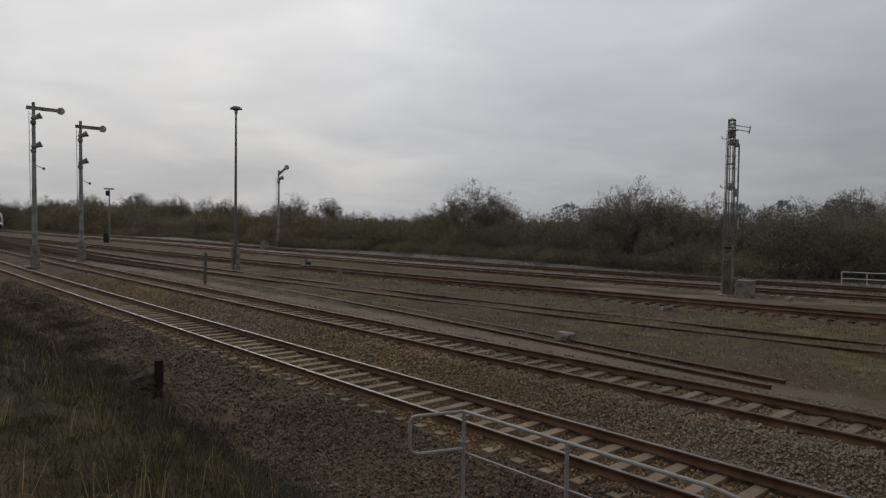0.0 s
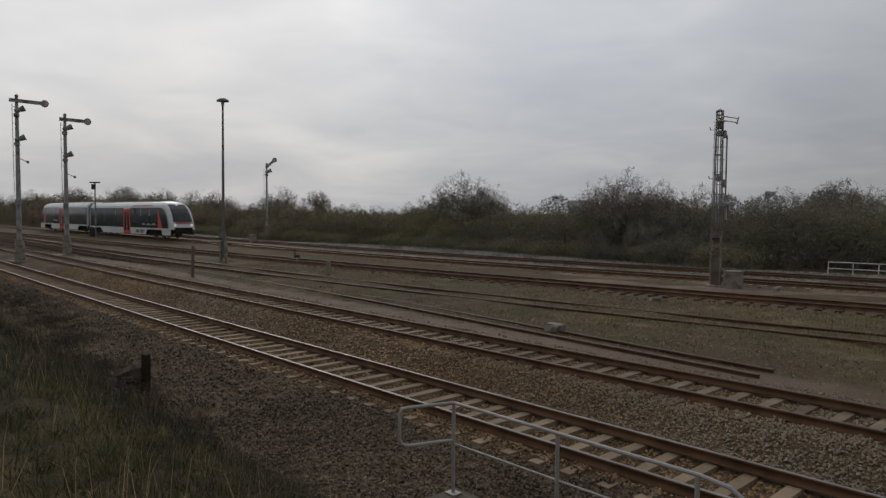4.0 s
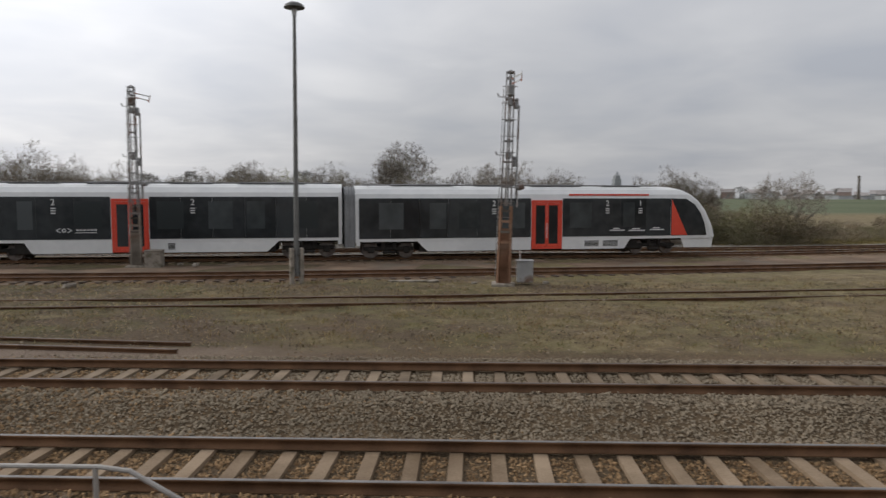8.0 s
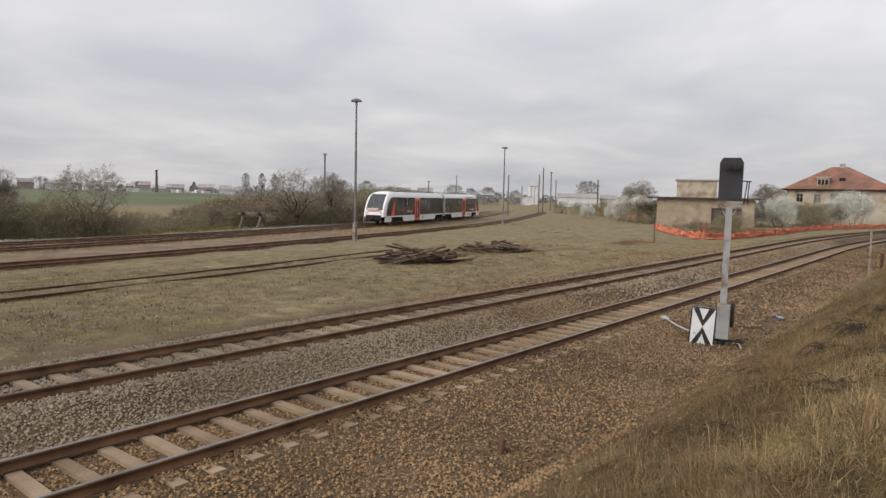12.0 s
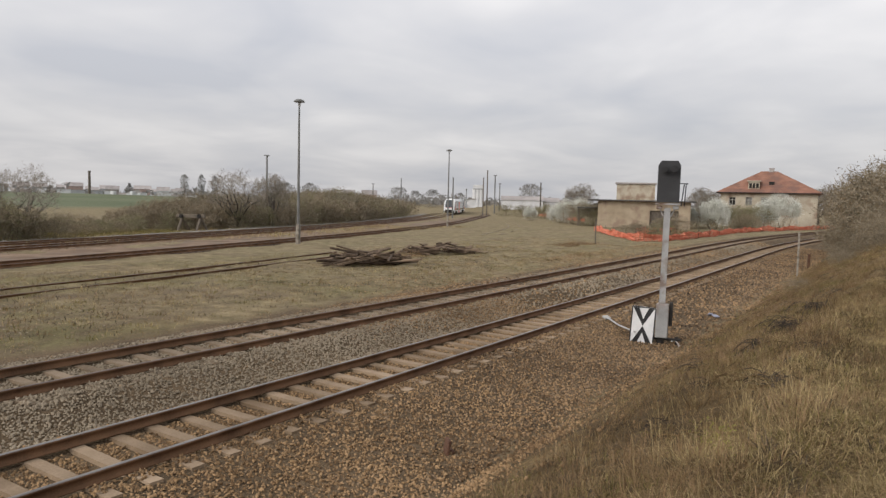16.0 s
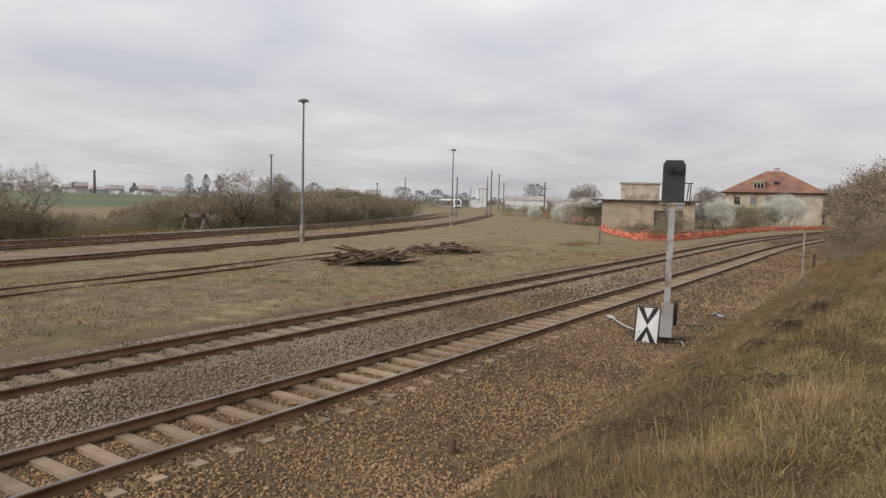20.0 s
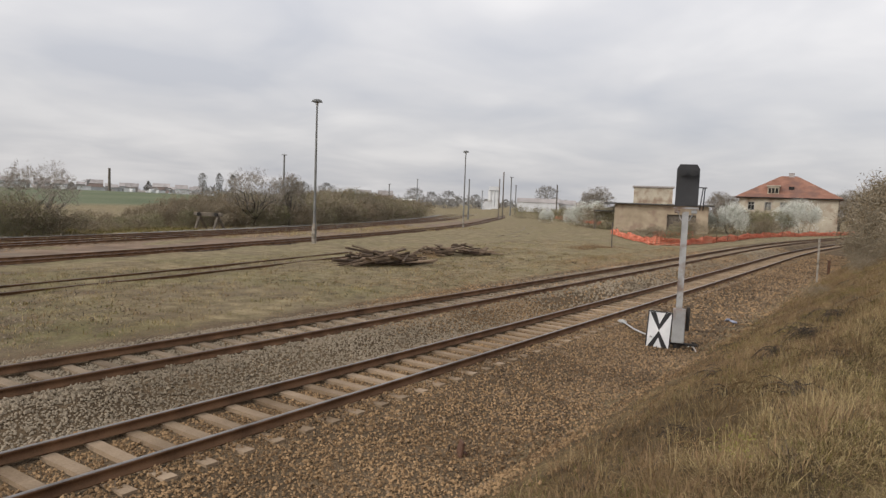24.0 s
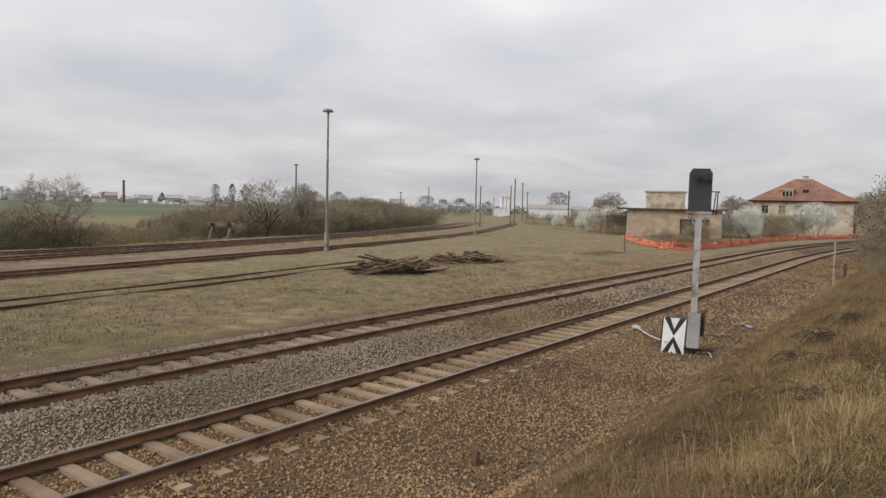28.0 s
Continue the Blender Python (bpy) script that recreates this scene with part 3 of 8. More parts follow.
# ---- the railcar ----
M["car_white"] = surf("white_car_paint", (0.62, 0.63, 0.63), (0.78, 0.78, 0.77), 0.32, 0.4, bump=0.02, fine=3.0)
M["car_grey"] = surf("grey_car_paint", (0.30, 0.31, 0.32), (0.45, 0.46, 0.47), 0.45, 0.6, bump=0.05, fine=8.0)
M["car_dark"] = surf("dark_tinted_glass", (0.018, 0.021, 0.024), (0.05, 0.056, 0.06), 0.08, 0.5, bump=0.0, fine=2.0, per_object=0.5)
M["car_glass"] = surf("reflecting_window_glass", (0.035, 0.042, 0.045), (0.085, 0.095, 0.10), 0.06, 0.8, bump=0.0, fine=2.0, per_object=0.8)
M["car_red"] = surf("red_car_paint", (0.62, 0.055, 0.028), (0.78, 0.09, 0.05), 0.35, 0.6, bump=0.02, fine=5.0)
M["under"] = surf("sooty_underframe", (0.012, 0.011, 0.010), (0.045, 0.04, 0.036), 0.85, 2.0, bump=0.3, fine=12.0)
M["bellows"] = surf("grey_rubber_bellows", (0.16, 0.165, 0.17), (0.27, 0.275, 0.28), 0.8, 1.0, bump=0.1, fine=14.0)
M["tread"] = surf("worn_wheel_steel", (0.10, 0.08, 0.07), (0.24, 0.21, 0.19), 0.5, 4.0, metal=0.6, bump=0.1)
M["roof_gear"] = surf("dusty_roof_gear", (0.10, 0.10, 0.10), (0.26, 0.26, 0.26), 0.7, 1.0, bump=0.1)
M["mark_white"] = surf("white_lettering", (0.62, 0.62, 0.62), (0.76, 0.76, 0.76), 0.5, 4.0, bump=0.0)
M["headlight"] = glow_mat("lit_headlight", (1.0, 0.97, 0.9), 0.9)
M["lamp_off"] = surf("unlit_lamp_glass", (0.25, 0.25, 0.26), (0.5, 0.5, 0.5), 0.15, 5.0, bump=0.0)
M["redboard"] = surf("red_destination_strip", (0.50, 0.07, 0.06), (0.62, 0.12, 0.10), 0.5, 5.0, bump=0.0)

NOSE_Z = [0.34, 0.7, 1.0, 1.5, 2.0, 2.6, 3.1, 3.5, 3.75, 3.86]
NOSE_X = [10.66, 10.75, 10.75, 10.64, 10.44, 10.08, 9.64, 9.12, 8.58, 7.9]
HALF = [(0.0, 3.86), (0.62, 3.82), (1.02, 3.66), (1.25, 3.40), (1.345, 3.05), (1.375, 2.5), (1.375, 1.6), (1.37, 1.0), (1.36, 0.92)]


def car_shell():
    """The painted shell: a lofted section that ends in the raked nose."""
    bm = bmesh.new()
    out = [(y, z) for y, z in HALF] + [(-y, z) for y, z in HALF[:0:-1]]
    rings = []
    for u, ws in ((-1, 1.0), (0.0, 1.0), (0.45, 1.0), (0.75, 0.985), (0.92, 0.945), (1.0, 0.86)):
        ring = []
        for y, z in out:
            x = -10.12 if u < 0 else 7.0 + (float(np.interp(z, NOSE_Z, NOSE_X)) - 7.0) * u
            ring.append(bm.verts.new((x, y * ws, z)))
        rings.append(ring)
    n = len(out)
    for a, b in zip(rings, rings[1:]):
        for i in range(n):
            bm.faces.new((a[i], b[i], b[(i + 1) % n], a[(i + 1) % n]))
    bm.faces.new(rings[0])
    f = rings[-1]
    h = len(HALF)
    for i in range(1, h - 1):
        bm.faces.new((f[i], f[i + 1], f[n - i - 1], f[n - i]))
    bm.faces.new((f[0], f[1], f[n - 1]))
    bmesh.ops.recalc_face_normals(bm, faces=bm.faces[:])
    return bm


def plate(outline, y, thick=0.02, inset=0.0):
    """A flat panel on the car's side, with its outline in x, z."""
    bm = bmesh.new()
    s = 1 if y > 0 else -1
    prism(bm, outline, y, y + s * thick)
    return bm


def rect(x0, x1, z0, z1):
    return [(x0, z0), (x1, z0), (x1, z1), (x0, z1)]


def letters(text, size, x, y, z, side, parent, material):
    cu = bpy.data.curves.new("class_number", "FONT")
    cu.body, cu.size, cu.align_x, cu.extrude = text, size, "CENTER", 0.002
    cu.materials.append(material)
    ob = new("class_number", cu)
    ob.parent = parent
    ob.matrix_basis = pose(x, y, z, 90, 0, 0 if side < 0 else 180)
    ob["label"] = "white class number"
    return ob


def bogie(x, parent):
    """A two-axle bogie: side frames, springs, wheels."""
    bm = bmesh.new()
    for s in (-1, 1):
        box(bm, x, s * 1.02, 0.52, 2.7, 0.14, 0.20, bevel=0.04)
        for dx in (-0.95, 0.95):
            box(bm, x + dx, s * 1.06, 0.46, 0.34, 0.2, 0.34, bevel=0.05)
        for dx in (-0.3, 0.3):
            rod(bm, (x + dx, s * 1.05, 0.5), (x + dx, s * 1.05, 0.95), 0.13, n=8)
        box(bm, x, s * 1.1, 0.32, 0.7, 0.12, 0.16, bevel=0.03)
    box(bm, x, 0, 0.6, 0.8, 2.0, 0.25)
    b = part("bogie", bm, M["under"], parent, "sooty two-axle bogie")
    for dx in (-0.95, 0.95):
        for s in (-1, 1):
            bm = bmesh.new()
            rod(bm, (x + dx, s * 0.69, 0.42), (x + dx, s * 0.82, 0.42), 0.42, n=20)
            rod(bm, (x + dx, s * 0.66, 0.42), (x + dx, s * 0.69, 0.42), 0.45, n=20)
            rod(bm, (x + dx, s * 0.82, 0.42), (x + dx, s * 0.86, 0.42), 0.16, n=12)
            part("wheel", bm, M["tread"], b)
    return b


def railcar(front):
    """One half of the two-car set; the cab is at +x."""
    car = tagged(empty("railcar"), "white railcar with dark window band and red doors" if front else "trailing white railcar with dark window band and red doors", "railcar", group="coupled railcars")
    sh = part("body_shell", car_shell(), M["car_white"], car, "glossy white painted body shell", smooth=False)
    for s in (-1, 1):
        y = s * 1.378
        # continuous band of dark glazing, pane by pane
        edges = [-9.95, -8.3, -6.75, -5.2, -3.6, -2.05, -0.55]
        spans = list(zip(edges, edges[1:])) + [(1.29, 3.0), (3.0, 4.75), (4.75, 6.3), (6.3, 7.84)]
        for a, b in spans:
            part("window_pane", plate(rect(a + 0.004, b - 0.004, 1.06, 3.18), y), M["car_dark"], car, "dark tinted window pane")
        for a, b in ((-8.9, -7.6), (-6.2, -5.3), (-4.6, -3.4), (-2.2, -0.9), (1.7, 3.0), (4.9, 5.6)):
            part("clear_window", plate(rect(a, b, 1.55, 2.95), s * 1.398, 0.004), M["car_glass"], car, "clearer window in the dark band")
        part("cab_side_window", plate([(7.87, 1.06), (10.14, 1.06), (10.0, 1.75), (9.73, 2.35), (9.33, 2.85), (8.8, 3.16), (7.87, 3.18)], s * 1.366, 0.028), M["car_dark"], car, "dark cab side window")
        part("red_wedge", plate([(7.90, 1.08), (8.90, 1.08), (7.90, 3.12)], s * 1.394, 0.008), M["car_red"], car, "red painted wedge")
        # double doors in a red frame
        bm = bmesh.new()
        for o in (rect(-0.51, -0.37, 0.40, 3.08), rect(1.11, 1.25, 0.40, 3.08), rect(-0.37, 1.11, 2.94, 3.08), rect(-0.37, 1.11, 0.40, 0.52)):
            prism(bm, o, s * 1.372, s * 1.41)
        fr = part("door_frame", bm, M["car_red"], car, "red door frame")
        for a, b in ((-0.36, 0.36), (0.38, 1.10)):
            bm = bmesh.new()
            for o in (rect(a, a + 0.09, 0.53, 2.93), rect(b - 0.09, b, 0.53, 2.93), rect(a + 0.09, b - 0.09, 2.80, 2.93), rect(a + 0.09, b - 0.09, 0.53, 0.68)):
                prism(bm, o, s * 1.372, s * 1.40)
            d = part("door_leaf", bm, M["car_red"], car, "red door leaf")
            part("door_glass", plate(rect(a + 0.09, b - 0.09, 0.68, 2.80), s * 1.372, 0.012), M["car_dark"], d, "dark door glass")
            bm = bmesh.new()
            xx = b - 0.03 if a < 0 else a + 0.03
            rod(bm, (xx, s * 1.415, 1.0), (xx, s * 1.415, 1.8), 0.012, n=6)
            part("grab_rail", bm, M["mark_white"], d)
        # skirts with cut-outs over the bogies
        for o in ([(-6.9, 0.92), (-0.53, 0.92), (-0.53, 0.36), (-6.3, 0.36)], [(1.27, 0.36), (5.0, 0.36), (5.35, 0.90), (1.27, 0.90)], [(8.55, 0.90), (8.75, 0.36), (10.5, 0.36), (10.6, 0.90)], [(-10.1, 0.92), (-9.9, 0.92), (-9.9, 0.70), (-10.1, 0.70)]):
            part("skirt_panel", plate(o, s * (1.30 if o[0][0] > 8 else 1.352), 0.024), M["car_white"], car)
        part("sole_bar", plate(rect(-10.1, 10.45, 0.90, 1.055), s * 1.362, 0.014), M["car_white"], car)
        for a, b in ((2.6, 3.45), (3.7, 4.6)) if front else ((-1.75, -1.4), (-1.75, -1.42)):
            bm = bmesh.new()
            for k in range(5):
                prism(bm, rect(a, b, 0.52 + k * 0.066, 0.56 + k * 0.066), s * 1.374, s * 1.386)
            part("vent_grille", bm, M["under"], car, "dark louvred vent")
        for x, ch in ((-2.65, "2"), (3.95, "2"), (5.95, "1"))[:3 if front else 2]:
            letters(ch, 0.44, x, s * 1.402, 2.76, s, car, M["mark_white"])
            bm = bmesh.new()
            for k in range(3):
                prism(bm, rect(x - 0.12, x + 0.12, 2.34 + k * 0.12, 2.39 + k * 0.12), s * 1.399, s * 1.402)
            part("pictogram_bars", bm, M["mark_white"], car)
        bm = bmesh.new()
        if front:
            for a, b, z in ((4.1, 5.0, 1.36), (5.25, 6.25, 1.34), (6.55, 7.45, 1.38)):
                prism(bm, rect(a, b, z, z + 0.06), s * 1.399, s * 1.402)
                prism(bm, rect(a + 0.2, b - 0.3, z + 0.10, z + 0.16), s * 1.399, s * 1.402)
        else:
            for c, sg in ((3.28, -1), (3.68, 1)):
                prism(bm, [(c - sg * 0.07, 1.40), (c + sg * 0.11, 1.51), (c - sg * 0.07, 1.62), (c, 1.62), (c + sg * 0.19, 1.51), (c, 1.40)][::sg], s * 1.399, s * 1.402)
            for k in range(8):
                a0, a1 = k * math.pi / 4, (k + 1) * math.pi / 4
                prism(bm, [(3.48 + r * math.cos(a), 1.51 + r * math.sin(a)) for r, a in ((0.06, a0), (0.105, a0), (0.105, a1), (0.06, a1))], s * 1.399, s * 1.402)
            for k in range(6):
                prism(bm, rect(1.95 + k * 0.17, 1.95 + k * 0.17 + 0.12, 1.49, 1.60), s * 1.399, s * 1.402)
            prism(bm, rect(1.95, 2.95, 1.38, 1.41), s * 1.399, s * 1.402)
        part("side_emblem", bm, M["mark_white"], car, "white plain emblem shapes")
        if front:
            bm = bmesh.new()
            prism(bm, rect(1.7, 6.5, 3.335, 3.43), s * 1.262, s * 1.30)
            part("roof_stripe", bm, M["car_red"], car, "red stripe along the roof edge")
    # front screen, lamps, coupler
    rows, cols = np.linspace(1.72, 3.52, 9), np.linspace(-1.0, 1.0, 9)
    bm = bmesh.new()
    g = [[bm.verts.new((float(np.interp(z, NOSE_Z, NOSE_X)) + 0.075 - 0.035 * abs(y) ** 3, y * (1.0 - 0.10 * (z - 1.72) / 1.8), z)) for y in cols] for z in rows]
    for a, b in zip(g, g[1:]):
        for i in range(8):
            bm.faces.new((a[i], a[i + 1], b[i + 1], b[i]))
    r = bmesh.ops.extrude_face_region(bm, geom=bm.faces[:])
    bmesh.ops.translate(bm, vec=(-0.05, 0, 0), verts=[v for v in r["geom"] if isinstance(v, bmesh.types.BMVert)])
    bmesh.ops.recalc_face_normals(bm, faces=bm.faces[:])
    ws = part("windscreen", bm, M["car_dark"], car, "dark raked windscreen")
    bm = bmesh.new()
    box(bm, 10.66, 0, 1.62, 0.04, 1.5, 0.10, Matrix.Rotation(radians(-20), 4, "Y"))
    part("destination_strip", bm, M["redboard"], ws, "red lit strip in the windscreen")
    bm = bmesh.new()
    rod(bm, (10.5, 0.15, 1.95), (10.05, 0.45, 2.75), 0.02, n=5)
    part("wiper", bm, M["under"], ws)
    for s in (-1, 1):
        bm = bmesh.new()
        rod(bm, (10.62, s * 0.88, 1.38), (10.72, s * 0.88, 1.38), 0.10, n=12)
        part("headlamp", bm, M["headlight"] if front else M["lamp_off"], car, "round front lamp")
    bm = bmesh.new()
    rod(bm, (9.17, 0, 3.47), (9.27, 0, 3.52), 0.09, n=10)
    part("top_lamp", bm, M["headlight"] if front else M["lamp_off"], car)
    bm = bmesh.new()
    box(bm, 10.71, 0, 0.84, 0.14, 1.95, 0.62, bevel=0.05)
    part("coupler_bay", bm, M["under"], car, "black coupler opening")
    bm = bmesh.new()
    rod(bm, (10.7, 0, 0.78), (10.98, 0, 0.78), 0.10, n=8)
    box(bm, 11.02, 0, 0.78, 0.14, 0.34, 0.30, bevel=0.05)
    part("coupler", bm, M["under"], car)
    # under the floor
    bm = bmesh.new()
    box(bm, -0.4, 0, 0.62, 12.6, 2.35, 0.60, bevel=0.05)
    part("underframe", bm, M["under"], car)
    bm = bmesh.new()
    box(bm, 0.2, 0, 0.86, 20.0, 2.2, 0.14)
    part("floor_pan", bm, M["under"], car)
    bogie(6.95, car)
    bogie(-8.35, car)
    # roof gear
    for x, lx, ly, hz in ((-6.5, 3.4, 1.2, 0.12), (-2.4, 2.2, 1.1, 0.09), (1.2, 3.0, 1.2, 0.13), (5.2, 2.4, 1.1, 0.10)):
        bm = bmesh.new()
        box(bm, x, 0, 3.83 + hz / 2, lx, ly, hz, bevel=0.06)
        part("roof_unit", bm, M["roof_gear"], car, "dusty grey roof unit")
    bm = bmesh.new()
    for s in (-1, 1):
        rod(bm, (-9.6, s * 0.72, 3.90), (7.2, s * 0.72, 3.90), 0.03, n=5)
        for k in range(8):
            rod(bm, (-9.4 + k * 2.3, s * 0.72, 3.80), (-9.4 + k * 2.3, s * 0.72, 3.90), 0.02, n=4)
    part("roof_pipe", bm, M["roof_gear"], car)
    if front:
        bm = bmesh.new()
        for k in range(7):
            x = -10.14 - k * 0.092
            g = HALF[1:-1]
            o = [(y * (0.965 if k % 2 else 0.99), z * (0.985 if k % 2 else 1.0)) for y, z in g] + [(1.3, 0.62), (-1.3, 0.62)] + [(-y * (0.965 if k % 2 else 0.99), z * (0.985 if k % 2 else 1.0)) for y, z in g[::-1]]
            ring = [bm.verts.new((x, y, z)) for y, z in o]
            if k:
                for i in range(len(ring)):
                    bm.faces.new((prev[i], prev[(i + 1) % len(ring)], ring[(i + 1) % len(ring)], ring[i]))
            prev = ring
        bmesh.ops.recalc_face_normals(bm, faces=bm.faces[:])
        part("bellows", bm, M["bellows"], car, "grey folded gangway bellows")
    return car


cars = [railcar(True), railcar(False)]
GROWN = 1.015
for car in cars:
    for piece in car.children:
        piece.matrix_basis = Matrix.Scale(GROWN, 4) @ piece.matrix_basis
S_ZERO = T5S[np.argmin(abs(T5[:, 0]))]


def on_track(s):
    return [float(np.interp(s + S_ZERO, T5S, T5[:, i])) for i in range(3)]


# ---- yard lamps, signals, posts ----
M["lamp_pole"] = surf("tarnished_lamp_pole", (0.10, 0.10, 0.095), (0.24, 0.24, 0.23), 0.65, 1.2, metal=0.3, bump=0.1, fine=20.0)
M["concrete"] = surf("weathered_concrete", (0.19, 0.165, 0.135), (0.38, 0.34, 0.29), 0.9, 2.0, bump=0.4, fine=25.0, spots=(0.14, 0.12, 0.09), spot_scale=3.0)
M["lattice"] = surf("grey_lattice_steel", (0.17, 0.165, 0.16), (0.33, 0.32, 0.31), 0.65, 2.0, metal=0.2, bump=0.2, fine=25.0, spots=(0.16, 0.085, 0.05), spot_scale=1.2)
M["lattice_rust"] = surf("rust_red_lattice_steel", (0.155, 0.078, 0.046), (0.36, 0.205, 0.13), 0.8, 2.0, metal=0.1, bump=0.2, fine=25.0, spots=(0.32, 0.22, 0.16), spot_scale=1.5)
M["lattice_brown"] = surf("brown_grey_lattice_steel", (0.175, 0.148, 0.12), (0.38, 0.335, 0.285), 0.75, 2.0, metal=0.1, bump=0.2, fine=25.0, spots=(0.20, 0.14, 0.10), spot_scale=1.5)
M["sig_white"] = surf("faded_signal_enamel", (0.36, 0.36, 0.35), (0.60, 0.60, 0.58), 0.5, 3.0, bump=0.05, spots=(0.35, 0.16, 0.12), spot_scale=2.0)
# the mast grey is lifted: backlit haze is put into the colour
M["sig_mast"] = surf("grey_signal_mast", (0.19, 0.19, 0.19), (0.41, 0.41, 0.405), 0.6, 1.5, metal=0.2, bump=0.1, spots=(0.12, 0.08, 0.06), spot_scale=1.5)
M["sig_pale"] = surf("pale_grey_signal_paint", (0.24, 0.24, 0.235), (0.46, 0.46, 0.45), 0.6, 1.5, metal=0.1, bump=0.1, spots=(0.15, 0.12, 0.10), spot_scale=1.5)
M["black"] = surf("black_enamel", (0.008, 0.008, 0.009), (0.03, 0.03, 0.032), 0.5, 2.0, bump=0.05)
M["wood_dark"] = surf("weathered_timber", (0.05, 0.042, 0.034), (0.17, 0.145, 0.12), 0.9, 3.0, bump=0.5, fine=25.0, per_object=0.5)


def ground_at(x, y):
    return float(land(x, y))


def yard_lamp(x, y, top, lean=(0, 0), scale=1.0):
    z = ground_at(x, y) - 0.03
    h = top - z
    t = tagged(empty("yard_lamp", pose(x, y, z, lean[0], lean[1], 30)), "tall yard lamp with mushroom head on concrete stub", "lamp post", group="yard lamps")
    bm = bmesh.new()
    rod(bm, (0, 0, 0.35), (0, 0, h * 0.55), 0.105, 0.085, 10)
    rod(bm, (0, 0, h * 0.55), (0, 0, h - 0.35), 0.085, 0.06, 10)
    part("pole", bm, M["lamp_pole"], t, smooth=False)
    for s in (-1, 1):
        bm = bmesh.new()
        box(bm, s * 0.19, 0, 0.72, 0.15, 0.22, 1.5, bevel=0.02)
        part("concrete_stub", bm, M["concrete"], t, "upright concrete footing beam")
    for zz in (0.5, 1.25):
        bm = bmesh.new()
        rod(bm, (-0.3, 0, zz), (0.3, 0, zz), 0.02, n=6)
        box(bm, 0, 0, zz, 0.24, 0.24, 0.06)
        part("clamp", bm, M["lamp_pole"], t)
    bm = bmesh.new()
    rod(bm, (0, 0, h - 0.50), (0, 0, h - 0.25), 0.085, 0.11, 12)
    part("lamp_globe", bm, M["lamp_off"], t, "pale glass under the hood")
    bm = bmesh.new()
    prof = [(0.06, 0.02), (0.20, 0.0), (0.36, -0.09), (0.40, -0.19), (0.37, -0.19), (0.10, -0.12)]
    rings = []
    for r, dz in prof:
        rings.append([bm.verts.new((r * math.cos(a), r * math.sin(a), h + dz)) for a in np.linspace(0, 2 * math.pi, 16, endpoint=False)])
    for a, b in zip(rings, rings[1:]):
        for i in range(16):
            bm.faces.new((a[i], b[i], b[(i + 1) % 16], a[(i + 1) % 16]))
    bm.faces.new(rings[0])
    bmesh.ops.recalc_face_normals(bm, faces=bm.faces[:])
    part("hood", bm, M["lamp_pole"], t, "mushroom-shaped lamp hood")
    return t


yard_lamp(-43.1, 19.9, 11.05, (0, 0.2))
yard_lamp(-6.7, 26.85, 11.0, (0, 0.35))
yard_lamp(35.3, 36.1, 10.4)
yard_lamp(73.5, 48.6, 10.0, (0, 1.2))


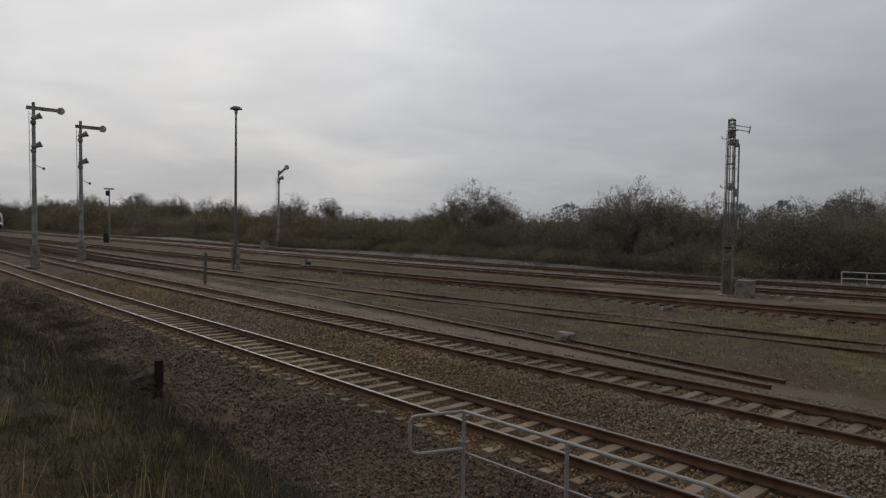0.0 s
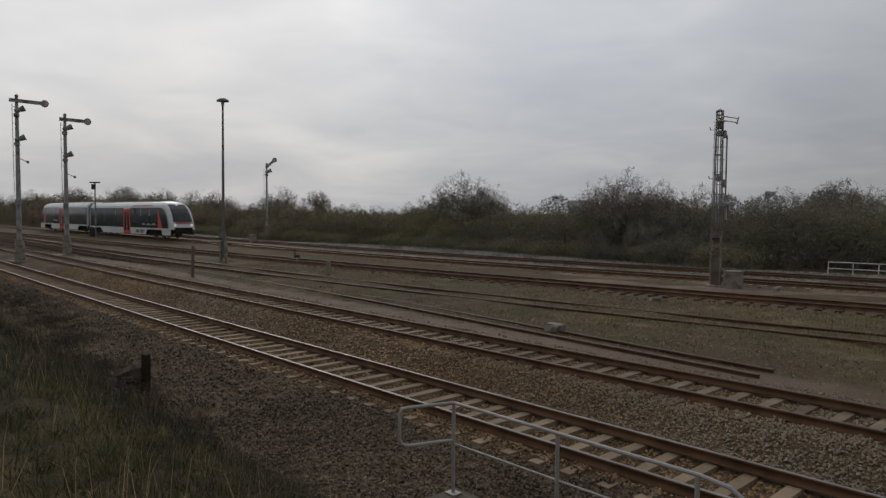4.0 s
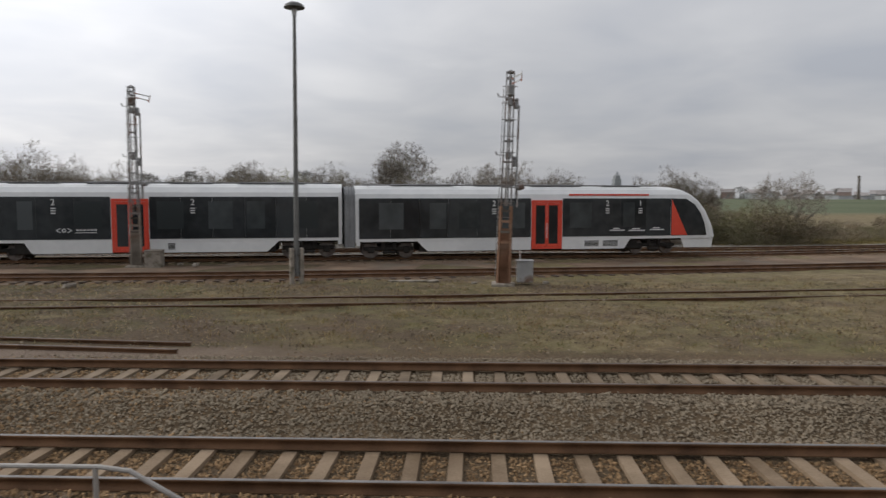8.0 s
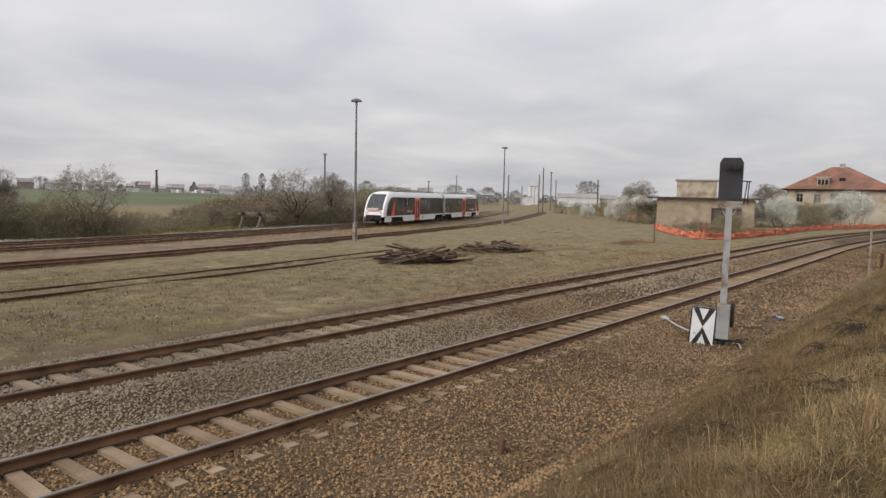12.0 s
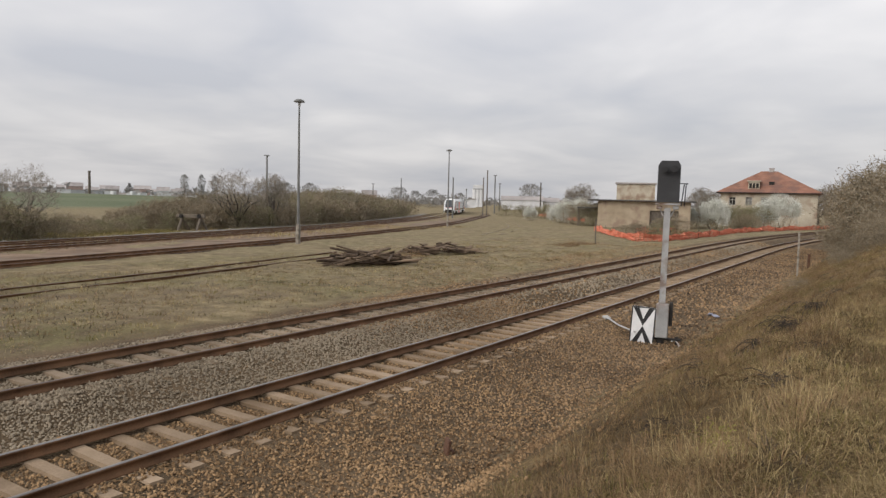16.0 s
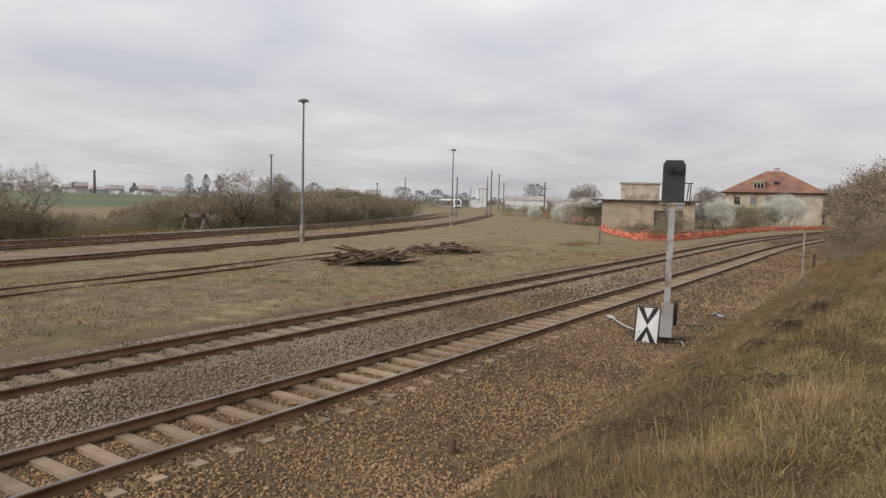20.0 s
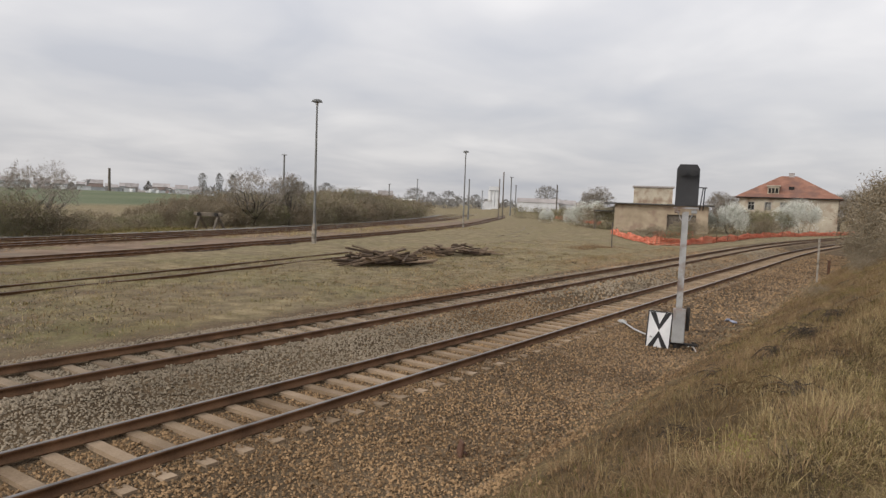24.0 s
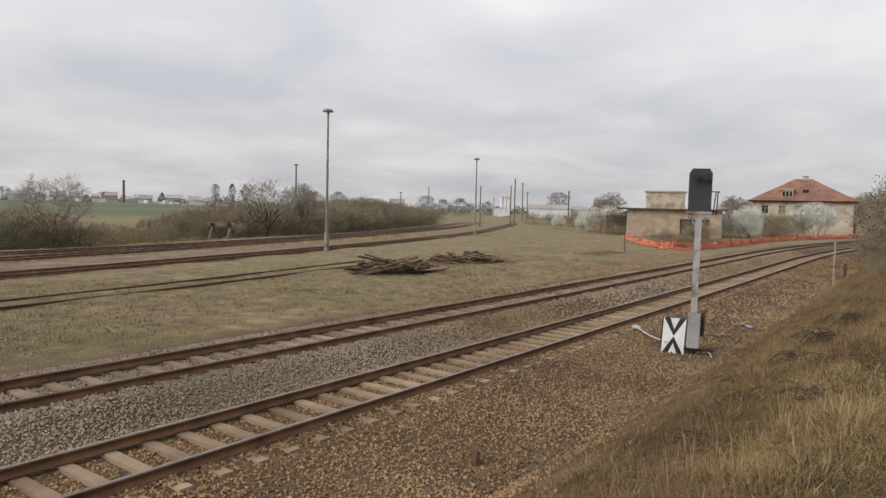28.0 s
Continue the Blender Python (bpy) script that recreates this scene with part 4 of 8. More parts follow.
def lattice_signal(x, y, top, yaw, rust, arm_down, lean=0.0):
    """A lattice-mast semaphore seen nearly edge-on, with lamps, wires and steps."""
    z = ground_at(x, y) - 0.03
    h = top - z
    t = tagged(empty("lattice_signal", pose(x, y, z, 0, lean, yaw)), "lattice semaphore mast with rust-red foot" if rust else "grey lattice semaphore mast beside a concrete box", "railway signal", group="lattice semaphores")
    w0, w1 = 0.215, 0.15

    def w_at(q):
        return w0 + (w1 - w0) * q / h

    split = 3.1 if rust else 2.6
    foot = M["lattice_rust"] if rust else M["lattice_brown"]
    for sx, sy, r0 in ((-1, 0, 0.075), (1, 0, 0.075), (-1, -1, 0.04), (1, -1, 0.04), (-1, 1, 0.04), (1, 1, 0.04)):
        bm = bmesh.new()
        rod(bm, (sx * w0, sy * w0 * 0.8, 0), (sx * w_at(split), sy * w_at(split) * 0.8, split), r0, r0 * 0.85, 4)
        part("foot_iron", bm, foot, t, "rust-red boxed foot of the mast" if rust else "grey-brown boxed foot of the mast")
    bm = bmesh.new()
    for sy in (-1, 1):
        a, b = [bm.verts.new((sx * (w0 - 0.05), sy * w0 * 0.78, 0.1)) for sx in (-1, 1)], [bm.verts.new((sx * (w_at(split * 0.72) - 0.04), sy * w_at(split * 0.72) * 0.78, split * 0.72)) for sx in (-1, 1)]
        bm.faces.new((a[0], a[1], b[1], b[0]))
    bmesh.ops.solidify(bm, geom=bm.faces[:], thickness=0.02)
    part("cover_plate", bm, foot, t)
    for k in range(4):
        bm = bmesh.new()
        q = split * (0.55 + 0.13 * k)
        box(bm, 0, -w_at(q) * 0.84, q, 2 * w_at(q) + 0.02, 0.03, 0.09)
        part("tie_plate", bm, M["wood_dark"] if k % 2 else foot, t)
    for sx, sy in ((-1, -1), (1, -1), (-1, 1), (1, 1), (-0.15, -1.05), (0.3, 1.0)):
        bm = bmesh.new()
        rod(bm, (sx * w_at(split), sy * w_at(split) * 0.8, split), (sx * w1 * 0.92, sy * w1 * 0.8, h), 0.034, 0.026, 4)
        part("mast_upright", bm, M["lattice"], t)
    for k in range(7):
        q = split + 0.1 + (h - split - 0.3) * k / 6
        for sy in (-1, 1):
            bm = bmesh.new()
            box(bm, 0, sy * w_at(q) * 0.8, q, 2 * w_at(q), 0.014, 0.06)
            part("cross_tie", bm, M["lattice"], t)
    for q in (h - 1.1, h * 0.62):
        bm = bmesh.new()
        box(bm, 0.02, -0.05, q, 0.22, 0.2, 0.3, bevel=0.05)
        part("gear_box", bm, M["sig_mast"], t, "grey lamp-hoist gear box")
    bm = bmesh.new()
    box(bm, 0, 0, 0.05, 0.9, 0.9, 0.16, bevel=0.03)
    part("foundation", bm, M["concrete"], t)
    # signal arm, seen edge-on
    bm = bmesh.new()
    q = h - 0.35
    d = Vector((0.92, -0.55, -0.26)) if not rust else Vector((0.34, -1.1, 0.02))
    mrot = d.to_track_quat("X", "Z").to_matrix().to_4x4()
    for o in (-0.10, 0.10):
        bmesh.ops.create_cube(bm, size=1, matrix=Matrix.Translation(Vector((0.05, -0.2, q + o)) + d * 0.5) @ mrot @ Matrix.Diagonal((d.length, 0.02, 0.05, 1)))
    bmesh.ops.create_cube(bm, size=1, matrix=Matrix.Translation(Vector((0.05, -0.2, q)) + d) @ mrot @ Matrix.Diagonal((0.05, 0.03, 0.36, 1)))
    arm = part("signal_arm", bm, M["sig_white"], t, "faded white signal arm")
    bm = bmesh.new()
    rod(bm, (0, -0.25, q), (0, 0.25, q), 0.05, n=8)
    box(bm, 0.02, -0.1, q - 0.32, 0.26, 0.26, 0.42, bevel=0.05)
    part("arm_bearing", bm, M["sig_mast"], t)
    bm = bmesh.new()
    box(bm, 0, 0, h + 0.02, 2.1 * w1, 2.0 * w1, 0.05)
    rod(bm, (-w1, 0, h), (0, 0, h + 0.12), 0.02, n=5)
    rod(bm, (w1, 0, h), (0, 0, h + 0.12), 0.02, n=5)
    part("mast_cap", bm, M["sig_mast"], t)
    # lamp hoists, brackets and steps
    for k, q in enumerate((h - 0.9, h * 0.62)):
        bm = bmesh.new()
        rod(bm, (0, 0, q), (-0.42, 0, q), 0.018, n=5)
        rod(bm, (-0.42, 0, q), (-0.47, 0, q + 0.14), 0.025, n=5)
        part("pulley_bracket", bm, M["sig_mast"], t)
        bm = bmesh.new()
        box(bm, 0.26, 0, q - 0.3, 0.17, 0.2, 0.28, bevel=0.04)
        ball(bm, (0.26, 0, q - 0.12), 0.09)
        part("signal_lamp", bm, M["sig_mast"], t, "grey oil-lamp housing")
    bm = bmesh.new()
    rod(bm, (0.36, 0, 3.4), (0.36, 0, h - 1.2), 0.04, n=6)
    rod(bm, (-0.33, 0.05, 0.3), (-0.24, 0.05, h - 0.6), 0.012, n=4)
    part("hoist_rod", bm, M["sig_mast"], t)
    for i in range(int(h / 0.62)):
        q = 0.8 + i * 0.62
        if q < h - 0.5:
            bm = bmesh.new()
            rod(bm, (-w_at(q) - 0.13, 0, q), (w_at(q) + 0.12, 0, q), 0.014, n=4)
            part("step_iron", bm, M["lattice"], t)
    bm = bmesh.new()
    q = h * 0.47
    box(bm, 0.16, 0, q, 0.75, 0.35, 0.06)
    box(bm, 0.46, 0, q + 0.02, 0.26, 0.3, 0.26, bevel=0.05)
    rod(bm, (0.52, -0.16, q + 0.02), (0.62, -0.22, q + 0.02), 0.1, n=10)
    part("lower_lamp_bracket", bm, M["sig_mast"], t, "dark bracket with lamp")
    bm = bmesh.new()
    rod(bm, (0.42, 0, q), (0.42, 0, q - 0.75), 0.02, n=5)
    part("hanging_cable", bm, M["sig_white"], t)
    return t


lattice_signal(-16.25, 33.3, 8.85, 14, False, True)
lattice_signal(1.42, 26.6, 8.25, -3, True, True, 1.6)


def plain_box(name, label, category, x, y, sx, sy, sz, yaw, mat, lid=True, dz=0.0):
    z = ground_at(x, y) - 0.04 + dz
    t = tagged(empty(name, pose(x, y, z, 0, 0, yaw)), label, category)
    bm = bmesh.new()
    box(bm, 0, 0, sz / 2, sx, sy, sz, bevel=0.025)
    part("body", bm, mat, t)
    if lid:
        bm = bmesh.new()
        box(bm, 0, 0, sz + 0.025, sx + 0.06, sy + 0.06, 0.05, bevel=0.015)
        part("lid", bm, mat, t)
    return t


plain_box("cable_box", "pale concrete cable box beside the lattice mast", "cable box", -15.4, 33.4, 0.78, 0.7, 0.85, 10, M["concrete"])
plain_box("switch_cabinet", "light grey metal switch cabinet beside the rusty mast", "cabinet", 2.25, 26.7, 0.62, 0.5, 0.80, 0, M["grey_steel"], dz=0.15)
bm = bmesh.new()
rod(bm, (0, 0, 0), (0.02, 0, 1.35), 0.03, n=6)
o = part("marker_stake", bm, M["sig_white"])
o.location = (2.1, 27.3, ground_at(2.1, 27.3))
tagged(o, "thin pale marker stake near the rusty mast", "stake")


def post_signal(x, y, z, top, arm_deg, arms, toward, label, r=0.10, L0=1.65, stub=0.45):
    """A tubular semaphore: mast, arm with a disc, lamps, lower concrete-wrapped foot."""
    h = top - z
    t = tagged(empty("semaphore", pose(x, y, z, 0, 0, toward)), label, "railway signal", group="tubular semaphores")
    bm = bmesh.new()
    rod(bm, (0, 0, 0), (0, 0, h * 0.45), r * 1.2, r, 10)
    rod(bm, (0, 0, h * 0.45), (0, 0, h), r, r * 0.7, 10)
    ball(bm, (0, 0, h + 0.08), 0.13, n=8)
    part("mast", bm, M["sig_pale"], t)
    bm = bmesh.new()
    rod(bm, (0, 0, 0), (0, 0, 1.6), r * 2.2, r * 1.9, 10)
    part("mast_foot", bm, M["concrete"], t, "pale mast foot")
    bm = bmesh.new()
    a = radians(arm_deg)
    c, sn = math.cos(a), math.sin(a)
    m = Matrix.Translation((0, -0.16, h - 0.28)) @ Matrix.Rotation(-a, 4, "Y")
    for dz in (-0.11, 0.11):
        bmesh.ops.create_cube(bm, size=1, matrix=m @ Matrix.Translation((L0 / 2 - stub / 2, 0, dz)) @ Matrix.Diagonal((L0 + stub, 0.03, 0.05, 1)))
    bmesh.ops.create_cube(bm, size=1, matrix=m @ Matrix.Translation((L0 / 2 - stub / 2, 0.012, 0)) @ Matrix.Diagonal((L0 + stub, 0.012, 0.19, 1)))
    bmesh.ops.create_cone(bm, cap_ends=True, segments=18, radius1=0.27, radius2=0.27, depth=0.04, matrix=m @ Matrix.Translation((L0 + 0.2, 0, 0)) @ Matrix.Rotation(radians(90), 4, "X"))
    arm = part("signal_arm", bm, M["sig_pale"], t, "grey signal arm seen from behind")
    bm = bmesh.new()
    bmesh.ops.create_cone(bm, cap_ends=True, segments=18, radius1=0.20, radius2=0.20, depth=0.05, matrix=m @ Matrix.Translation((L0 + 0.2, -0.006, 0)) @ Matrix.Rotation(radians(90), 4, "X"))
    part("arm_disc", bm, M["sig_white"], arm, "pale disc at the arm's end")
    for q in ((h - 1.0, h - 3.1) if arms > 1 else (h - 0.8,)):
        bm = bmesh.new()
        ball(bm, (0.05, -0.12, q), 0.20, n=10)
        rod(bm, (0.08, -0.1, q), (0.52, -0.05, q + 0.22), 0.13, 0.24, 10)
        box(bm, 0.0, -0.1, q - 0.32, 0.34, 0.3, 0.3, bevel=0.05)
        part("signal_lamp", bm, M["sig_mast"], t, "round lamp with tilted hood")
    if arms > 1:
        bm = bmesh.new()
        rod(bm, (0, 0, h - 4.4), (0.6, 0, h - 4.7), 0.03, n=5)
        ball(bm, (0.64, 0, h - 4.7), 0.11, n=8)
        part("counterweight", bm, M["sig_mast"], t)
        bm = bmesh.new()
        box(bm, 0, -0.12, h * 0.36, 0.34, 0.3, 0.45, bevel=0.05)
        part("drive_box", bm, M["sig_mast"], t)
    bm = bmesh.new()
    rod(bm, (-0.26, 0, h * 0.42), (-0.30, 0, h - 0.5), 0.022, n=5)
    for q in np.linspace(h * 0.45, h - 0.7, 6):
        rod(bm, (0, 0, q), (-0.30, 0, q), 0.015, n=4)
    part("pull_rod", bm, M["sig_white"], t)
    bm = bmesh.new()
    box(bm, 0, 0, 0.02, 1.5, 1.0, 0.16, bevel=0.03)
    part("foundation", bm, M["concrete"], t)
    return t


post_signal(-58.73, 11.42, ground_at(-58.73, 11.42), 12.0, -4, 2, 66, "pale grey tubular semaphore with level arm and two lamps", 0.16)
post_signal(-59.95, 14.9, ground_at(-59.95, 14.9), 11.1, -4, 2, 62, "pale grey tubular semaphore with level arm and two lamps", 0.15, 1.45, 0.35)
post_signal(-70.2, 37.75, ground_at(-70.2, 37.75), 9.1, 42, 1, 55, "grey tubular semaphore with raised arm", 0.12, 1.0, 0.1)


def short_signal(x, y, top):
    z = ground_at(x, y)
    t = tagged(empty("marker_signal", pose(x, y, z, 0, 0, 60)), "short mast with a flat crossbar head", "railway signal")
    bm = bmesh.new()
    rod(bm, (0, 0, 0), (0, 0, top - z), 0.09, 0.07, 8)
    part("mast", bm, M["sig_mast"], t)
    bm = bmesh.new()
    box(bm, 0, 0, top - z - 0.06, 1.1, 0.12, 0.14, bevel=0.02)
    box(bm, -0.15, 0, top - z - 0.55, 0.42, 0.3, 0.6, bevel=0.04)
    part("signal_head", bm, M["black"], t)
    bm = bmesh.new()
    box(bm, -0.35, 0, 0.7, 0.5, 0.4, 1.1, bevel=0.04)
    part("drive_cabinet", bm, M["black"], t, "dark cabinet at the mast foot")
    return t


short_signal(-84.25, 24.0, 7.1)


# the colour-light signal by the main track, with its distant-signal board
def light_signal():
    x, y = 19.75, 5.65
    z = ground_at(x, y) - 0.05
    t = tagged(empty("light_signal", pose(x, y, z, 0, 0.5, -73.8)), "colour-light signal on grey slotted mast beside main track", "railway signal")
    h = 4.78 - z
    bm = bmesh.new()
    for s in (-1, 1):
        box(bm, s * 0.075, 0, 0.3 + (h - 1.6) / 2, 0.022, 0.13, h - 1.6, bevel=0.004)
    box(bm, 0, 0.0, 0.3 + (h - 1.6) / 2, 0.13, 0.088, h - 1.6)
    n = 17
    for k in range(n):
        box(bm, 0, 0, 0.95 + k * (h - 2.4) / n, 0.135, 0.106, 0.13)
    part("mast", bm, M["grey_steel"], t, "light grey slotted mast")
    bm = bmesh.new()
    o = [(-0.30, 0.0), (0.30, 0.0), (0.30, 1.02), (0.22, 1.15), (-0.22, 1.15), (-0.30, 1.02)]
    prism(bm, [(a, b + h - 1.15) for a, b in o], -0.18, -0.13)
    prism(bm, [(a * 0.93, b * 0.97 + h - 1.13) for a, b in o], -0.13, 0.10)
    part("screen", bm, M["black"], t, "black signal screen with clipped corners")
    for sx in (-0.13, 0.13):
        bm = bmesh.new()
        rod(bm, (sx, -0.18, h - 0.22), (sx, -0.42, h - 0.24), 0.085, 0.095, 12)
        part("lens_hood", bm, M["black"], t)
    bm = bmesh.new()
    box(bm, 0, 0, h - 1.2, 0.66, 0.30, 0.05)
    for s in (-1, 1):
        box(bm, s * 0.22, 0, h - 1.3, 0.16, 0.22, 0.10, bevel=0.02)
        rod(bm, (s * 0.26, 0.1, h - 1.2), (s * 0.10, 0.02, h - 1.55), 0.018, n=5)
    part("screen_bracket", bm, M["grey_steel"], t)
    bm = bmesh.new()
    rod(bm, (0.36, 0.12, h - 1.25), (0.42, 0.12, h - 0.62), 0.016, n=5)
    rod(bm, (0.45, 0.20, h - 1.25), (0.47, 0.20, h - 0.62), 0.016, n=5)
    rod(bm, (0.30, 0.12, h - 0.62), (0.52, 0.18, h - 0.62), 0.016, n=5)
    part("ladder_hoop", bm, M["black"], t)
    bm = bmesh.new()
    box(bm, 0.02, -0.03, 0.72, 0.34, 0.30, 0.95, bevel=0.02)
    part("relay_case", bm, M["grey_steel"], t, "grey steel case on the mast")
    bm = bmesh.new()
    box(bm, 0.02, -0.19, 0.95, 0.14, 0.01, 0.05)
    box(bm, 0.02, -0.195, 0.72, 0.3, 0.008, 0.9)
    part("case_door", bm, M["grey_steel"], t)
    bm = bmesh.new()
    box(bm, 0.25, 0.02, 0.92, 0.10, 0.16, 0.66, bevel=0.01)
    part("side_box", bm, M["under"], t, "dark narrow box beside the case")
    bm = bmesh.new()
    box(bm, 0.16, 0.0, 0.20, 0.78, 0.16, 0.06, bevel=0.01)
    rod(bm, (0.0, 0, -0.2), (0.0, 0, 0.2), 0.10, n=8)
    rod(bm, (0.44, 0.02, -0.2), (0.44, 0.02, 0.18), 0.03, n=8)
    rod(bm, (0.52, -0.04, -0.1), (0.40, -0.02, 0.10), 0.02, n=6)
    box(bm, 0, 0, -0.09, 0.42, 0.36, 0.14, bevel=0.03)
    ball(bm, (0.44, 0.02, 0.24), 0.05, n=8)
    part("mast_base", bm, M["under"], t, "black base with cable glands")
    # looped cable
    bm = bmesh.new()
    pts = [Vector((0.30 + 0.32 * k / 9, -0.06, 0.16 - 0.06 * k / 9 - 0.35 * (k / 9) ** 2 + 0.10 * math.sin(k / 9 * math.pi))) for k in range(10)]
    for a, b in zip(pts, pts[1:]):
        rod(bm, a, b, 0.022, n=6)
    part("looped_cable", bm, M["sig_white"], t, "pale looped cable")
    # the board
    bw, bh, bx, bz = 0.67, 1.10, -0.52, 0.0
    m = Matrix.Translation((bx, -0.16, bz)) @ Matrix.Rotation(radians(2.5), 4, "Y")
    bm = bmesh.new()
    prism(bm, rect(-bw / 2, bw / 2, 0, bh), 0.0, 0.02, m)
    board = part("distant_board", bm, M["white_paint"], t, "white board with black edge and two black V shapes")
    bm = bmesh.new()
    e = 0.035
    for q in (rect(-bw / 2, -bw / 2 + e, 0, bh), rect(bw / 2 - e, bw / 2, 0, bh), rect(-bw / 2 + e, bw / 2 - e, 0, e), rect(-bw / 2 + e, bw / 2 - e, bh - e, bh)):
        prism(bm, q, -0.006, 0.0, m)
    part("black_edge", bm, M["black"], board)
    hw = bw / 2 - e - 0.012
    k = 0.16
    for f in (lambda v: v, lambda v: bh - v):
        bm = bmesh.new()
        prism(bm, [(-hw, f(e + 0.005)), (-hw + k, f(e + 0.005)), (0, f(bh / 2 - 0.19)), (hw - k, f(e + 0.005)), (hw, f(e + 0.005)), (0, f(bh / 2 - 0.004))], -0.005, 0.0, m)
        part("black_chevron", bm, M["black"], board)
    bm = bmesh.new()
    for q in (0.35, 0.75):
        box(bm, -0.28, -0.10, q, 0.5, 0.04, 0.05)
    part("board_bracket", bm, M["grey_steel"], t)
    return t


light_signal()
M["pale_pipe"] = surf("pale_grey_plastic", (0.28, 0.28, 0.27), (0.42, 0.42, 0.41), 0.5, 3.0, bump=0.05)
# cable duct from the signal to the rail, with its white pipe
bm = bmesh.new()
a0, a1 = Vector((19.35, 6.25, ground_at(19.35, 6.25) + 0.30)), Vector((21.4, 7.85, -0.10))
rod(bm, a0, a0.lerp(a1, 0.55) - Vector((0, 0, 0.05)), 0.026, n=8)
rod(bm, a0.lerp(a1, 0.55) - Vector((0, 0, 0.05)), a1, 0.026, n=8)
box(bm, 21.5, 7.9, -0.12, 0.34, 0.2, 0.09, Matrix.Rotation(radians(40), 4, "Z"), bevel=0.03)
tagged(part("cable_pipe", bm, M["pale_pipe"]), "pale cable pipe running from signal to rail", "cable")


def stake(x, y, h, w, mat, label, lean=0.0, cross=False):
    z = ground_at(x, y) - 0.05
    t = tagged(empty("post", pose(x, y, z, 0, lean, 20)), label, "post")
    bm = bmesh.new()
    box(bm, 0, 0, h / 2, w, w, h, bevel=w * 0.12)
    part("shaft", bm, mat, t)
    if cross:
        bm = bmesh.new()
        box(bm, 0, 0, h * 0.92, 0.75, w, w * 1.2)
        part("crosspiece", bm, mat, t)
    return t


M["old_rust"] = surf("dark_old_rust", (0.02, 0.013, 0.010), (0.06, 0.036, 0.026), 0.9, 3.0, bump=0.4)
M["rust"] = surf("flaking_rust", (0.05, 0.027, 0.018), (0.16, 0.085, 0.055), 0.85, 3.0, bump=0.4)
stake(-36.6, 15.1, 1.75, 0.14, M["wood_dark"], "weathered upright post beside the siding", 1.0)
stake(-31.8, 20.6, 0.75, 0.20, M["concrete"], "short pale concrete marker post")
stake(55.0, 21.5, 2.2, 0.10, M["wood_dark"], "thin timber post with crosspiece on the turf", 0.0, True)
stake(44.6, 5.1, 2.6, 0.09, M["concrete"], "slim concrete post beside the main track", 1.0)
stake(52.0, 5.3, 1.0, 0.16, M["rust"], "short rusty post beside the main track")
plain_box("marker_box", "small pale box between yard tracks", "box", -65.5, 33.6, 0.55, 0.5, 0.95, 20, M["concrete"], False)
plain_box("trackside_box", "low pale box beside yard track", "box", -76.0, 35.2, 0.9, 0.5, 0.7, 20, M["concrete"], False)


def point_lever(x, y):
    t = tagged(empty("point_lever", pose(x, y, ground_at(x, y), 0, 0, 35)), "dark low point lever with counterweight", "point lever")
    bm = bmesh.new()
    box(bm, 0, 0, 0.10, 0.55, 0.35, 0.26, bevel=0.03)
    part("lever_stand", bm, M["black"], t)
    bm = bmesh.new()
    rod(bm, (0, 0, 0.2), (0.12, 0, 0.85), 0.03, n=6)
    part("lever", bm, M["black"], t)
    bm = bmesh.new()
    box(bm, 0.25, 0, 0.38, 0.34, 0.16, 0.22, bevel=0.05)
    part("counterweight", bm, M["black"], t)


point_lever(-41.5, 24.2)


# bent spare rails lying towards the second main track
for dy in (0.0, 0.75):
    ln, _ = spline([(a, b + dy) for a, b in SPUR_PTS], 1.5)
    rl = rail_line("loose_rail", ln, 0.0, lambda x: land(x, 15.5) + 0.10, M["rail_top_dull"], None)
    tagged(rl, "rusty leftover rail lying in the turf", "rail", group="leftover rails")


M["stop_wood"] = surf("silvered_timber", (0.075, 0.062, 0.048), (0.21, 0.175, 0.14), 0.9, 3.0, bump=0.4, fine=20.0)


def buffer_stop(x, y, yaw):
    t = tagged(empty("buffer_stop", pose(x, y, ground_at(x, y), 0, 0, yaw)), "weathered timber buffer stop at the siding end", "buffer stop")
    for s in (-1, 1):
        bm = bmesh.new()
        rod(bm, (s * 0.95, -1.5, 0), (s * 0.95, 0.15, 1.45), 0.12, n=6)
        rod(bm, (s * 0.95, 0.95, 0), (s * 0.95, 0.0, 1.4), 0.12, n=6)
        part("bent_rail_strut", bm, M["stop_wood"], t)
    bm = bmesh.new()
    box(bm, 0, 0.12, 1.5, 2.9, 0.26, 0.36, bevel=0.03)
    part("buffer_beam", bm, M["stop_wood"], t, "weathered timber buffer beam")
    for s in (-1, 1):
        bm = bmesh.new()
        rod(bm, (s * 0.9, 0.22, 1.5), (s * 0.9, 0.38, 1.5), 0.2, n=12)
        part("buffer_plate", bm, M["under"], t)


buffer_stop(42.6, 58.3, 118)


# ---- white railings ----
def tube_path(bm, pts, r=0.022, n=8):
    for a, b in zip(pts, pts[1:]):
        rod(bm, a, b, r, n=n)
        ball(bm, b, r, n=8)


M["galv"] = surf("weathered_painted_handrail", (0.27, 0.25, 0.23), (0.43, 0.405, 0.375), 0.55, 3.0, metal=0.1, bump=0.03, fine=30.0)


